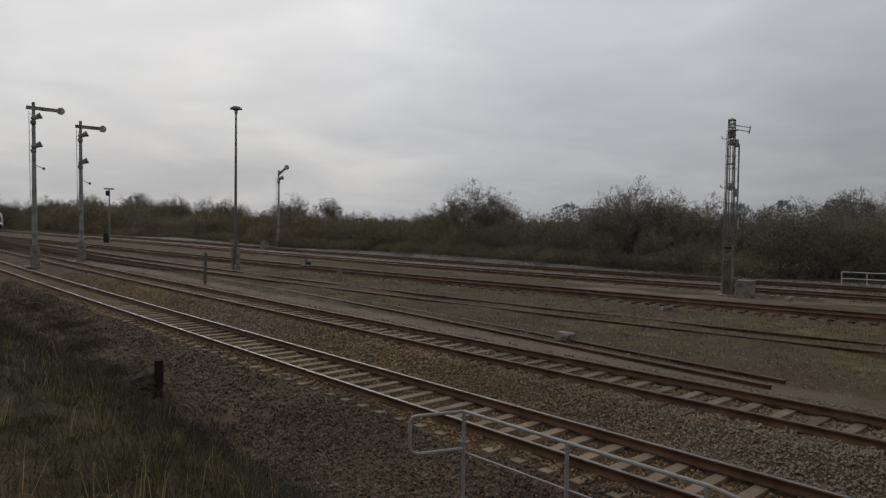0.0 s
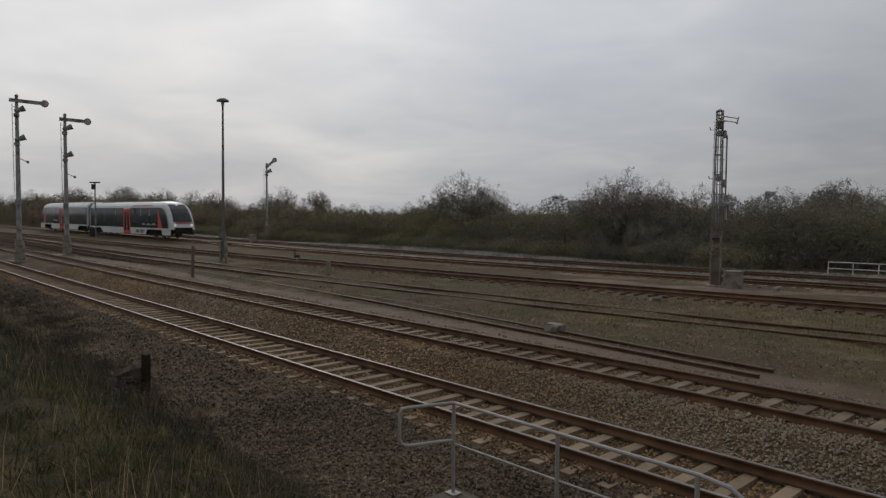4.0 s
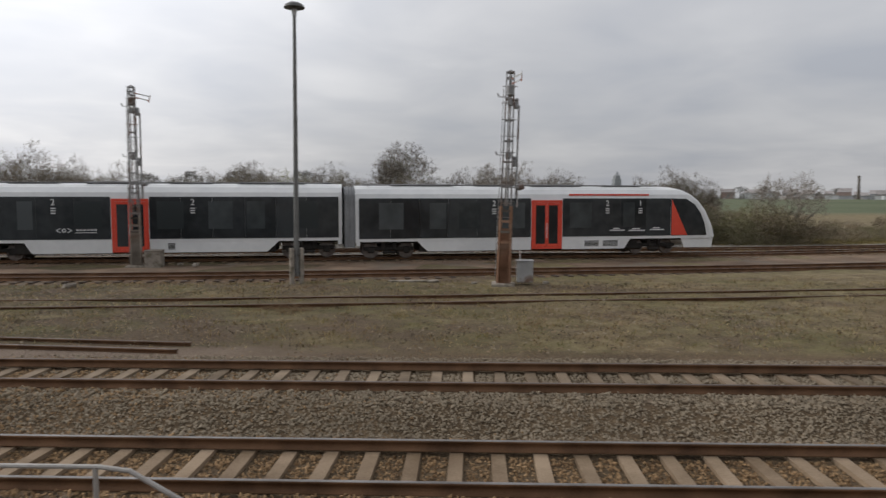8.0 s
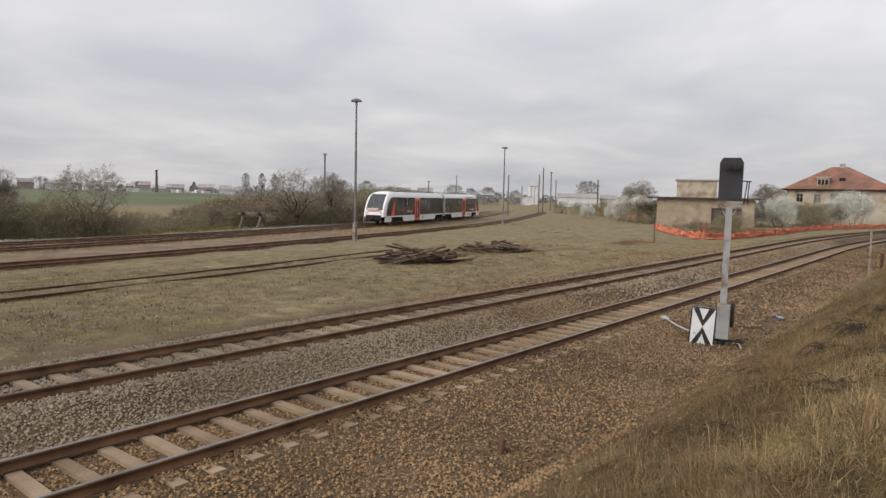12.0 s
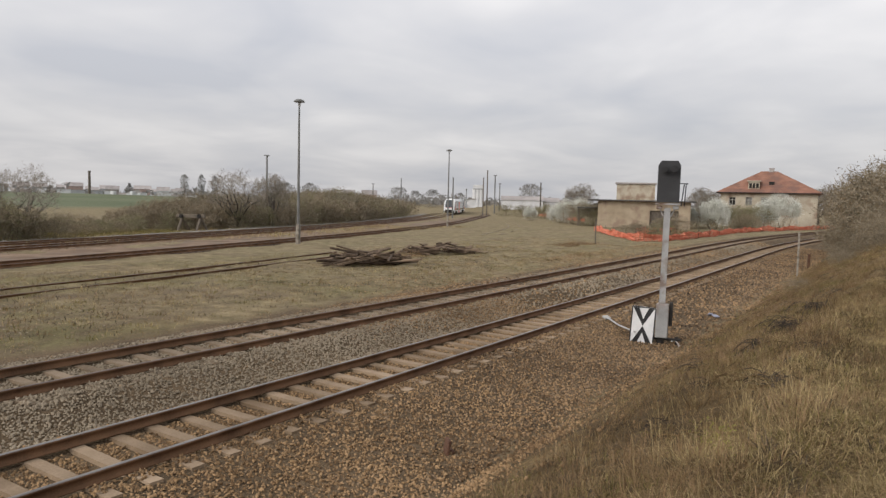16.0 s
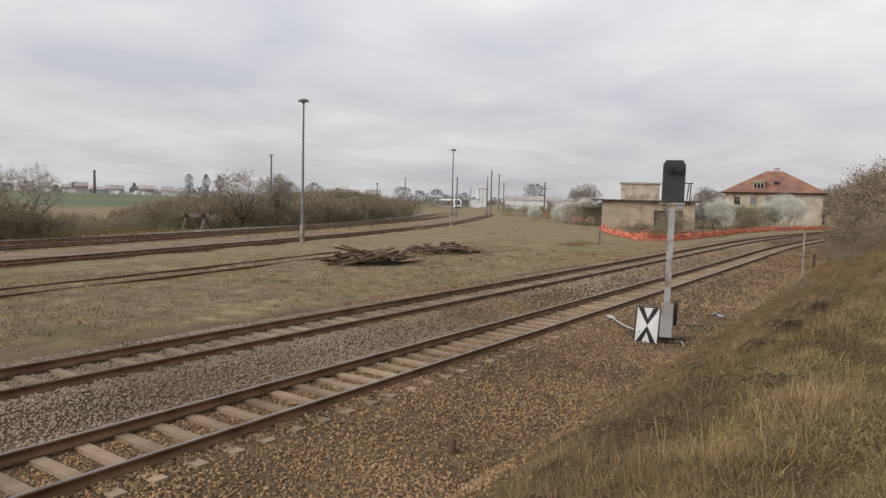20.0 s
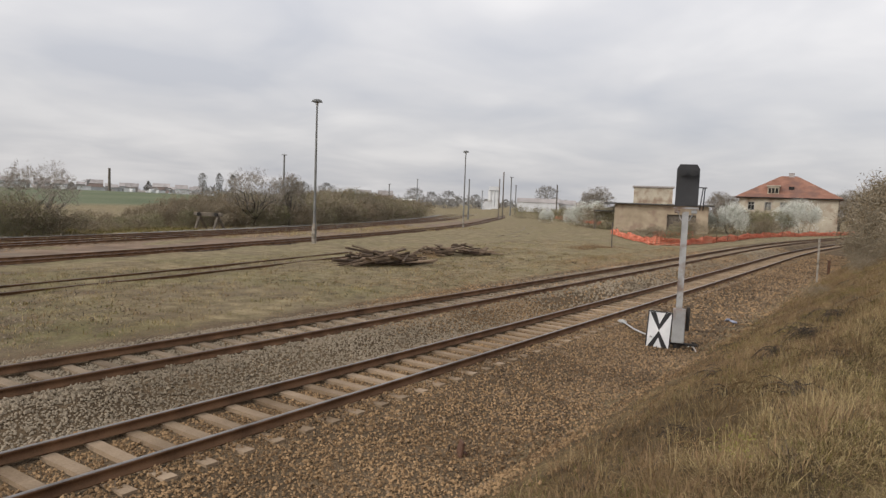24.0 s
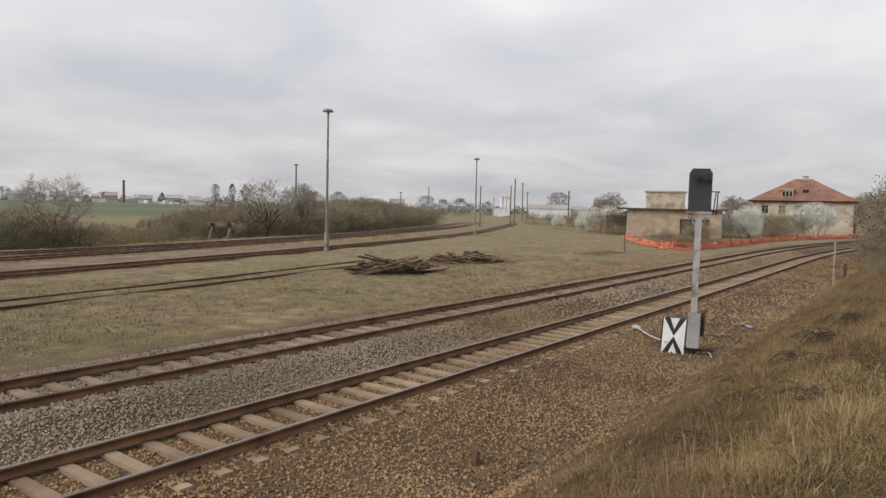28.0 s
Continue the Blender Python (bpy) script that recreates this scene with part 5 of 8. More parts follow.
def near_railing():
    t = tagged(empty("handrail", pose(0, 0, 0)), "pale tubular handrail with mid rail above the track", "railing")
    y = 5.30
    top = 1.39
    bm = bmesh.new()
    lo = top - 0.44
    tube_path(bm, [Vector(p) for p in ((-5.97, y, lo), (-6.17, y - 0.54, lo), (-6.21, y - 0.58, lo + 0.02), (-6.23, y - 0.60, lo + 0.08), (-6.23, y - 0.60, top - 0.08), (-6.21, y - 0.58, top - 0.02), (-6.16, y - 0.53, top), (-5.97, y, top), (-2.95, y, top), (-2.70, y, top - 0.03), (-1.95, y, top - 0.46), (-1.93, y, top - 0.60))], 0.021)
    part("top_rail", bm, M["galv"], t)
    bm = bmesh.new()
    tube_path(bm, [Vector((-5.97, y, top - 0.48)), Vector((-2.98, y, top - 0.48)), Vector((-2.0, y, top - 1.0))], 0.013)
    part("mid_rail", bm, M["galv"], t)
    for x in (-5.97, -4.46, -2.98):
        bm = bmesh.new()
        z0 = 0.32
        rod(bm, (x, y, z0), (x, y, top), 0.022, n=8)
        box(bm, x, y, z0 + 0.002, 0.15, 0.13, 0.016)
        part("baluster", bm, M["galv"], t)
    return t


near_railing()


M["mossy"] = surf("dark_mossy_concrete", (0.05, 0.043, 0.033), (0.15, 0.13, 0.10), 0.95, 3.0, bump=0.5, fine=25.0)


def landing():
    t = tagged(empty("concrete_landing"), "dark mossy concrete landing with steps below the handrail", "steps")
    bm = bmesh.new()
    box(bm, -4.5, 5.16, -0.11, 3.2, 0.62, 0.84, bevel=0.015)
    part("landing_slab", bm, M["mossy"], t)
    for k in range(4):
        bm = bmesh.new()
        top = 0.31 - 0.17 * (k + 1)
        box(bm, -2.9 + 0.28 * (k + 0.5), 5.16, (top - 0.6) / 2, 0.28, 0.6, top + 0.6, bevel=0.01)
        part("step", bm, M["mossy"], t)


landing()


def far_railing():
    x0, x1, y = -15.3, -11.3, 46.3
    t = tagged(empty("guard_rail"), "white tubular guard rail at the thicket's foot", "railing")
    z = 0.10
    for zz in (0.40, 0.80):
        bm = bmesh.new()
        rod(bm, (x0, y, z + zz), (x1, y + 0.5, z + zz), 0.028, n=6)
        part("rail", bm, M["white_paint"], t)
    for k in range(4):
        u = k / 3
        bm = bmesh.new()
        rod(bm, (x0 + (x1 - x0) * u, y + 0.5 * u, z - 0.25), (x0 + (x1 - x0) * u, y + 0.5 * u, z + 0.80), 0.03, n=6)
        part("baluster", bm, M["white_paint"], t)


far_railing()


# ---- heaps of old sleepers ----
M["rotten"] = surf("rotten_brown_timber", (0.048, 0.032, 0.022), (0.20, 0.145, 0.10), 0.92, 2.0, bump=0.5, fine=25.0, per_object=0.7)


def sleeper_heap(x, y, n, lx, ly, height, seed, yaw, label):
    rng = random.Random(seed)
    t = tagged(empty("timber_heap", pose(x, y, ground_at(x, y), 0, 0, yaw)), label, "timber heap", group="timber heaps")
    for i in range(n):
        u, v = rng.uniform(-1, 1), rng.uniform(-1, 1)
        lv = height * (1 - u * u * 0.75) * (1 - v * v * 0.5)
        ln = rng.uniform(1.4, 2.6) if rng.random() < 0.5 else rng.uniform(0.3, 0.9)
        bm = bmesh.new()
        w, hh = rng.uniform(0.07, 0.20), rng.uniform(0.05, 0.13)
        box(bm, 0, 0, 0, ln, w, hh, bevel=0.02)
        for vtx in bm.verts:
            vtx.co += Vector((rng.uniform(-0.05, 0.05), rng.uniform(-0.02, 0.02), rng.uniform(-0.02, 0.02)))
        o = part("timber", bm, M["rotten"], t)
        tilt = rng.uniform(-16, 16)
        o.matrix_basis = pose(u * lx, v * ly, max(0.08 + abs(math.sin(radians(tilt))) * ln * 0.35, lv * rng.uniform(0.25, 1.0)), rng.uniform(-25, 25), tilt, rng.gauss(8, 32))


sleeper_heap(27.2, 23.0, 115, 1.7, 1.2, 0.80, 3, -33, "untidy heap of dark rotting timber sleepers")
sleeper_heap(36.2, 24.5, 64, 2.2, 1.1, 0.70, 8, -30, "smaller heap of dark rotting timber sleepers")


# ---- shrubs and trees ----
def leafy(m, share=0.5):
    """Let some of the daylight through a thin leaf."""
    nt = m.node_tree
    b = nt.nodes["Principled BSDF"]
    tr, mx = nt.nodes.new("ShaderNodeBsdfTranslucent"), nt.nodes.new("ShaderNodeMixShader")
    nt.links.new(b.inputs["Base Color"].links[0].from_socket, tr.inputs[0])
    mx.inputs[0].default_value = share
    nt.links.new(b.outputs[0], mx.inputs[1])
    nt.links.new(tr.outputs[0], mx.inputs[2])
    nt.links.new(mx.outputs[0], nt.nodes["Material Output"].inputs[0])
    return m


M["bark"] = surf("grey_brown_bark", (0.06, 0.05, 0.04), (0.16, 0.138, 0.112), 0.9, 2.0, bump=0.3, per_object=0.3)
# thicket twig and leaf tones are raised: some haze is painted in
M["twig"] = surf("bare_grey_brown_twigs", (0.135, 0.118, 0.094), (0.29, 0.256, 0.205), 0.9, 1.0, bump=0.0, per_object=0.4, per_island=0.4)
M["twig_light"] = surf("bare_tawny_twigs", (0.136, 0.113, 0.080), (0.315, 0.268, 0.193), 0.9, 1.0, bump=0.0, per_object=0.4, per_island=0.4)
M["twig_tree"] = surf("pale_grey_brown_twigs", (0.132, 0.114, 0.094), (0.295, 0.258, 0.21), 0.9, 1.0, bump=0.0, per_object=0.4, per_island=0.4)
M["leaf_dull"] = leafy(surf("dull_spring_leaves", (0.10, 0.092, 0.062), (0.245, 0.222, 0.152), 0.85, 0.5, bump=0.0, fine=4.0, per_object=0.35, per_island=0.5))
M["leaf_green"] = leafy(surf("young_green_leaves", (0.13, 0.135, 0.06), (0.32, 0.31, 0.155), 0.8, 0.5, bump=0.0, fine=4.0, per_object=0.3, per_island=0.5))
M["leaf_brown"] = leafy(surf("dry_brown_leaves", (0.15, 0.11, 0.065), (0.34, 0.26, 0.165), 0.9, 0.5, bump=0.0, fine=4.0, per_object=0.4, per_island=0.5))
M["bud"] = leafy(surf("opening_grey_buds", (0.105, 0.092, 0.07), (0.245, 0.218, 0.166), 0.9, 0.5, bump=0.0, fine=4.0, per_object=0.3, per_island=0.5))
M["blossom"] = leafy(surf("white_blossom", (0.46, 0.47, 0.40), (0.74, 0.74, 0.69), 0.8, 0.8, bump=0.0, fine=5.0, per_island=0.4), 0.25)


def grow(seed, height, spread, stems, levels, split, droop=0.0, trunk=0.0, upright=1.0):
    """Branch pieces of a shrub or tree: start, end and the two radii."""
    rng = np.random.default_rng(seed)
    segs, tips = [], []

    def limb(p, d, length, r, lv):
        n = 3 if lv < 2 else 2
        for k in range(n):
            d2 = d + rng.normal(0, 0.16 + 0.05 * lv, 3)
            d2[2] += 0.10 * upright - droop * lv * 0.06
            d2 /= np.linalg.norm(d2)
            q = p + d2 * length / n
            r2 = r * (1 - 0.30 * (k + 1) / n)
            segs.append((p, q, r, r2))
            p, d, r = q, d2, r2
            if lv < levels and (k > 0 or lv > 0):
                for _ in range(split if k == n - 1 else max(1, split - 1)):
                    a = rng.normal(0, 1, 3)
                    a -= a.dot(d) * d
                    a /= np.linalg.norm(a) + 1e-9
                    w = rng.uniform(0.45, 1.0)
                    c = d * (1 - 0.35 * w) + a * w
                    limb(p, c / np.linalg.norm(c), length * rng.uniform(0.5, 0.72), r2 * rng.uniform(0.5, 0.7), lv + 1)
        if lv >= levels - 1:
            tips.append(p)

    if trunk:
        top = np.array([rng.normal(0, 0.15), rng.normal(0, 0.15), trunk])
        segs.append((np.zeros(3), top, 0.035 * height, 0.026 * height))
    for _ in range(stems):
        a = rng.uniform(0, 2 * math.pi)
        o = rng.uniform(0.1, 1.0)
        if trunk:
            p = top.copy()
            d = np.array([math.cos(a) * o * spread / height * 1.5, math.sin(a) * o * spread / height * 1.5, 0.75])
        else:
            p = np.array([math.cos(a) * spread * 0.25 * o, math.sin(a) * spread * 0.25 * o, -0.1])
            d = np.array([math.cos(a) * o * spread / height, math.sin(a) * o * spread / height, 1.0])
        d /= np.linalg.norm(d)
        limb(p, d, (height - trunk) * rng.uniform(0.40, 0.56), (0.016 if trunk else 0.010) * height * rng.uniform(0.7, 1.1), 0)
    return segs, np.array(tips)


def twig_mesh(segs, rmin=0.006):
    """Three-sided tapered sticks for the branch pieces."""
    A = np.array([s[0] for s in segs])
    B = np.array([s[1] for s in segs])
    R0 = np.maximum([s[2] for s in segs], rmin)
    R1 = np.maximum([s[3] for s in segs], rmin * 0.8)
    D = B - A
    D /= np.linalg.norm(D, axis=1)[:, None] + 1e-9
    U = np.cross(D, np.where(np.abs(D[:, 2:3]) > 0.9, [[1.0, 0, 0]], [[0, 0, 1.0]]))
    U /= np.linalg.norm(U, axis=1)[:, None] + 1e-9
    W = np.cross(D, U)
    V = np.empty((len(A), 6, 3))
    for i in range(3):
        c, s = math.cos(i * 2.0944), math.sin(i * 2.0944)
        o = U * c + W * s
        V[:, i] = A + o * R0[:, None]
        V[:, 3 + i] = B + o * R1[:, None]
    base = np.arange(len(A))[:, None, None] * 6
    F = np.array([[0, 1, 4, 3], [1, 2, 5, 4], [2, 0, 3, 5]])[None] + base
    return V.reshape(-1, 3), F.reshape(-1, 4)


def leaf_mesh(centres, n, spread, size, seed, flat=0.0):
    """Small leaf blades, four corners each, strewn about the given points."""
    rng = np.random.default_rng(seed)
    c = centres[rng.integers(0, len(centres), n)] + rng.normal(0, spread, (n, 3))
    c[:, 2] = np.abs(c[:, 2])
    a = rng.normal(0, 1, (n, 3))
    a /= np.linalg.norm(a, axis=1)[:, None]
    b = np.cross(a, rng.normal(0, 1, (n, 3)))
    b /= np.linalg.norm(b, axis=1)[:, None]
    s = size * rng.uniform(0.5, 1.3, n)[:, None]
    V = np.stack([c - a * s, c + b * s * 0.6, c + a * s], 1)
    return V.reshape(-1, 3), np.arange(n * 3).reshape(-1, 3)


def spray_mesh(roots, middle, n, length, width, seed):
    """Fine outer twigs: thin three-cornered slivers fanning outwards and up from the branch ends."""
    rng = np.random.default_rng(seed)
    p = roots[rng.integers(0, len(roots), n)] + rng.normal(0, 0.06, (n, 3))
    d = p - middle
    d /= np.linalg.norm(d, axis=1)[:, None] + 1e-9
    d = d * 0.5 + rng.normal(0, 0.62, (n, 3)) + [0, 0, 0.12]
    d /= np.linalg.norm(d, axis=1)[:, None]
    w = np.cross(d, rng.normal(0, 1, (n, 3)))
    w /= np.linalg.norm(w, axis=1)[:, None] + 1e-9
    ln = length * rng.uniform(0.4, 1.2, n)[:, None]
    V = np.stack([p - w * width, p + w * width, p + d * ln], 1)
    return V.reshape(-1, 3), np.arange(n * 3).reshape(-1, 3)


def plant(name, label, category, group, seed, height, spread, stems, levels, split, sprays, leaves, size, leaf_mat, twig_mat="twig", trunk=0.0, droop=0.0, scatter=0.2, rmin=0.006, upright=1.0, length=0.42, width=0.008, foot=0.30):
    """A shrub or tree whose branches keep within a lumpy dome."""
    rng = np.random.default_rng(seed + 7)
    segs, tips = grow(seed, height, spread, stems, levels, split, droop, trunk, upright)
    k = height * 1.12 / max(s[1][2] for s in segs)
    ph = rng.uniform(0, 6.28, 3)

    def inside(p):
        a = np.arctan2(p[..., 1], p[..., 0])
        lump = 1 + 0.14 * np.sin(3 * a + ph[0]) + 0.10 * np.sin(5 * a + ph[1] + p[..., 2])
        zc = height * foot
        zz = (p[..., 2] - zc) / np.where(p[..., 2] > zc, height - zc, zc + (0.0 if trunk else 2.0))
        return (np.hypot(p[..., 0], p[..., 1]) / (spread * 0.52 * lump)) ** 2 + zz ** 2 < 1.0

    segs = [(a * k, b * k, r0, r1) for a, b, r0, r1 in segs]
    segs = [q for q in segs if inside(q[1])]
    ends = np.array([q[1] for q in segs])
    ends = ends[inside(ends)]
    ends = ends[ends[:, 2] > (trunk * 0.9 if trunk else 0.1)]
    t = tagged(empty(name, pose(0, 0, -400)), label, category, group=group)
    stout = [q for q in segs if q[2] > 0.0042 * height]
    thin = [q for q in segs if q[2] <= 0.0042 * height]
    v, f = twig_mesh(stout, rmin)
    frame_part = sheet("trunk" if trunk else "stem_frame", v, f, M["bark"] if trunk else M[twig_mat], t)
    if not trunk:
        tagged(frame_part, kind="stuff")
    mid = np.array([0, 0, height * foot * 0.6])
    fill = np.stack([rng.uniform(-0.5, 0.5, 900) * spread, rng.uniform(-0.5, 0.5, 900) * spread, rng.uniform(0.02, 0.75, 900) * height], 1)
    fill = fill[inside(fill) & (fill[:, 2] > trunk)]
    roots = np.vstack([ends, fill[fill[:, 2] > 0.3 * height] if trunk else fill])
    v, f = spray_mesh(roots, mid, sprays, length, width, seed + 5)
    P, Q = np.array([q[0] for q in thin]), np.array([q[1] for q in thin])
    W = np.cross(Q - P, rng.normal(0, 1, P.shape))
    W *= width * 1.1 / (np.linalg.norm(W, axis=1)[:, None] + 1e-9)
    v = np.vstack([v, np.stack([P - W, P + W, Q], 1).reshape(-1, 3)])
    f = np.arange(len(v)).reshape(-1, 3)
    tagged(sheet("twig_spray", v, f, M[twig_mat], t), kind="stuff")
    if leaves:
        v, f = leaf_mesh(ends if trunk or leaf_mat == "blossom" else roots, leaves, scatter, size, seed + 99)
        tagged(sheet("crown", v, f, M[leaf_mat], t), kind="stuff")
    return t


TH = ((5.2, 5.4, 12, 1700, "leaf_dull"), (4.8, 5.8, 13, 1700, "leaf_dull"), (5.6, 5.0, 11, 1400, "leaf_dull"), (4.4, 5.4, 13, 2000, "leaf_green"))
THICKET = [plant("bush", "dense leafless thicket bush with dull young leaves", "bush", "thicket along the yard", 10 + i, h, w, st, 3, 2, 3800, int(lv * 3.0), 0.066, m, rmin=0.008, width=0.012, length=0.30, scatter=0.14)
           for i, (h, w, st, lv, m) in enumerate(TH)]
SH = ((2.4, 3.6, 10, 900, "leaf_brown"), (3.2, 3.8, 10, 2200, "leaf_green"), (3.8, 3.6, 10, 1500, "leaf_green"), (1.9, 3.4, 10, 900, "leaf_brown"))
SHRUB = [plant("shrub", "tawny shrub with thin twigs and few young leaves", "shrub", "shrubs along the outer track", 30 + i, h, w, st, 3, 2, 2800, int(lv * 2.8), 0.050, m, "twig_light", rmin=0.007, length=0.26, width=0.011, scatter=0.12)
         for i, (h, w, st, lv, m) in enumerate(SH)]
TR = ((7.2, 7.6, 20, 6000, 0.6), (7.6, 5.4, 15, 2200, 1.2), (8.4, 5.6, 15, 3500, 1.4), (7.4, 6.6, 14, 0, 0.8))
TREE = [plant("tree", "bare spreading tree with fine grey-brown twigs", "tree", "trees behind the yard", 50 + i, h, w, st, 4, 2, (12000, 7000, 9000, 5200)[i], lv, 0.06, "bud", "twig_tree", trunk=tr, rmin=0.012, length=0.40, width=0.014, foot=0.45, scatter=0.22)
        for i, (h, w, st, lv, tr) in enumerate(TR)]
BLOOM = [plant("blossom_bush", "round bush in full white blossom", "bush", "blossoming bushes", 70 + i, h, w, 11, 3, 3, 1600, 13000, 0.105, "blossom", "twig_light", scatter=0.22, rmin=0.008)
         for i, (h, w) in enumerate(((4.0, 5.2), (4.6, 4.6)))]
SOURCES = THICKET + SHRUB + TREE + BLOOM


def put(src, x, y, scale=1.0, yaw=0.0, dz=-0.1, wide=1.0):
    o = copy_thing(src, pose(x, y, ground_at(x, y) + dz, 0, 0, yaw))
    o.scale = (scale * wide, scale * wide, scale)
    return o


def line_at(line, x, off):
    y, h = np.interp(x, line[:, 0], line[:, 1]), np.interp(x, line[:, 0], line[:, 2])
    return float(x - off * np.sin(h)), float(y + off * np.cos(h))


def at_bearing(az, d):
    return -d * math.sin(radians(az)), d * math.cos(radians(az))


def bush_to(kinds, sizes, x, y, top, rng, wide=1.0):
    """Set a plant whose crown tops out at the height `top` above the datum."""
    k = rng.randrange(len(kinds)) if isinstance(kinds, list) else 0
    kinds, sizes = (kinds, sizes) if isinstance(kinds, list) else ([kinds], [sizes])
    put(kinds[k], x, y, (top - ground_at(x, y)) / sizes[k], rng.uniform(0, 360), wide=wide)


def plant_all():
    rng = random.Random(11)
    hT, hS, hR = [h[0] for h in TH], [h[0] for h in SH], [h[0] for h in TR]
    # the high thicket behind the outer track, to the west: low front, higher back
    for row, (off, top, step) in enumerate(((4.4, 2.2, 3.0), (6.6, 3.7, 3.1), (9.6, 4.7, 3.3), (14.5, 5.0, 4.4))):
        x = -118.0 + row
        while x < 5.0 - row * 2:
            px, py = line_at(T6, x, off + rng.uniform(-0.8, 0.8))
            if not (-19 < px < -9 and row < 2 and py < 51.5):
                # far west: mostly paler shrubs, their colour standing in for haze
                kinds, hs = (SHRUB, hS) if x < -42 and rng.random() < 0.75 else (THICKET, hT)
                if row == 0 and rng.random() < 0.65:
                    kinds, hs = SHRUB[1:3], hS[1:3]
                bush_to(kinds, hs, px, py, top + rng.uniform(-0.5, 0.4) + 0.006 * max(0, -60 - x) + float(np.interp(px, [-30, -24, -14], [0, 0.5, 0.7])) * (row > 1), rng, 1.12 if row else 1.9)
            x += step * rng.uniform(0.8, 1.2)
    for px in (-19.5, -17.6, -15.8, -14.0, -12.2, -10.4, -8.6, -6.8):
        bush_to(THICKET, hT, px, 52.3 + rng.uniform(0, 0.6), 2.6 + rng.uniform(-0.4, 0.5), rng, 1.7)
    x = -290.0
    while x < -118:
        px, py = line_at(T6, x, 9 + rng.uniform(-2, 6))
        bush_to(SHRUB, hS, px, py, rng.uniform(6.6, 8.2), rng, 1.25)
        x += 5.0 * rng.uniform(0.8, 1.2)
    # single trees standing over it
    for az, d, top, k in ((45.6, 70, 8.2, 0), (44.0, 74, 6.8, 0), (32.6, 58, 7.75, 0), (31.0, 61, 6.9, 0), (34.6, 62, 6.2, 0), (29.2, 63, 6.2, 0), (27.3, 60, 6.5, 0), (21.4, 62, 6.2, 0), (16.9, 62, 6.8, 0), (17.6, 66, 7.0, 1), (10.4, 60, 6.7, 0), (5.2, 62, 8.7, 1), (-0.6, 64, 6.5, 0), (-2.2, 60, 6.7, 1), (61.0, 105, 7.9, 0), (57.8, 98, 7.2, 1), (49.0, 92, 6.4, 0), (69.7, 130, 8.2, 0), (65.0, 120, 7.8, 0), (-39.7, 80, 7.1, 3), (-42.3, 84, 6.3, 2), (-24.9, 61, 6.1, 3), (-15.7, 72, 6.8, 0), (-17.8, 72, 6.1, 0), (-5.0, 70, 7.3, 0), (-6.8, 72, 6.7, 0), (-9.4, 72, 5.8, 0)):
        x, y = at_bearing(az, d)
        bush_to(TREE[k], hR[k], x, y, top, rng)
    for az, d, top in ((72, 150, 9), (75.5, 170, 9.5), (78, 180, 9), (81, 200, 9.5), (66.5, 145, 8.5), (84, 220, 10)):
        x, y = at_bearing(az, d)
        bush_to(TREE[:3], hR, x, y, top, rng, 1.2)
    for az, d, top in ((-14.4, 57, 4.8), (-16.6, 58, 5.0), (-18.2, 58, 3.8), (-13.0, 57, 4.2), (-11.6, 57, 4.4), (-9.8, 57, 4.6)):
        x, y = at_bearing(az, d)
        bush_to(THICKET, hT, x, y, top, rng)
    for az, d, top in ((-22.4, 58, 3.5), (-23.8, 59, 3.0), (-25.2, 60, 2.6), (-26.6, 60, 2.0)):
        x, y = at_bearing(az, d)
        bush_to(SHRUB, hS, x, y, top, rng, 1.2)
    # lower shrubs towards the east, lowest where the field shows over them
    for row, off in enumerate((5.4, 8.0, 11.0, 14.5)):
        x = 5.0 + row * 1.4
        while x < 130:
            px, py = line_at(T6, x, off + rng.uniform(-0.9, 0.9))
            top = float(np.interp(px, [5, 10, 16, 23, 27, 41, 45, 54, 72, 84, 98, 104, 130], [4.5, 4.3, 3.5, 3.0, 1.4, 1.5, 3.2, 4.3, 4.7, 5.3, 5.3, 4.7, 4.3])) * (0.72, 0.9, 1.0, 1.0)[row] + rng.uniform(-0.45, 0.3)
            if not (28 < x < 52 and row == 0):
                if top > 3.6 and rng.random() < 0.35:
                    bush_to(THICKET, hT, px, py, top, rng, 1.1)
                else:
                    bush_to(SHRUB, hS, px, py, top, rng, 1.25)
            x += (2.4 if x < 60 else 3.0) * rng.uniform(0.8, 1.25)
    # bushes round the old buildings
    for az, d, sc, k, wide in ((-77.5, 112, 1.2, 0, 0.85), (-75.6, 112, 0.75, 1, 1.0), (-82.2, 125, 1.28, 1, 1.05), (-81.0, 127, 1.0, 1, 0.9), (-66.9, 118, 1.0, 1, 1.3), (-65.9, 124, 0.9, 0, 1.2), (-63.3, 130, 0.6, 1, 1.0)):
        x, y = at_bearing(az, d)
        put(BLOOM[k], x, y, sc, rng.uniform(0, 360), wide=wide)
    for az, d, h in ((-79.5, 121, 4.7), (-80.2, 124, 4.2), (-78.9, 122, 4.0), (-79.8, 118, 2.8), (-76.4, 118, 3.4), (-72.0, 82, 1.6), (-73.2, 80, 1.5), (-70.9, 84, 1.3), (-67.8, 112, 4.4), (-68.4, 108, 3.6), (-64.6, 150, 3.6), (-62.6, 160, 3.6), (-61.2, 165, 3.6), (-63.6, 156, 3.4), (-65.6, 148, 3.4), (-74.6, 90, 2.6), (-73.9, 88, 2.0)):
        x, y = at_bearing(az, d)
        bush_to(SHRUB[:3], hS[:3], x, y, h + ground_at(x, y), rng, 1.25)
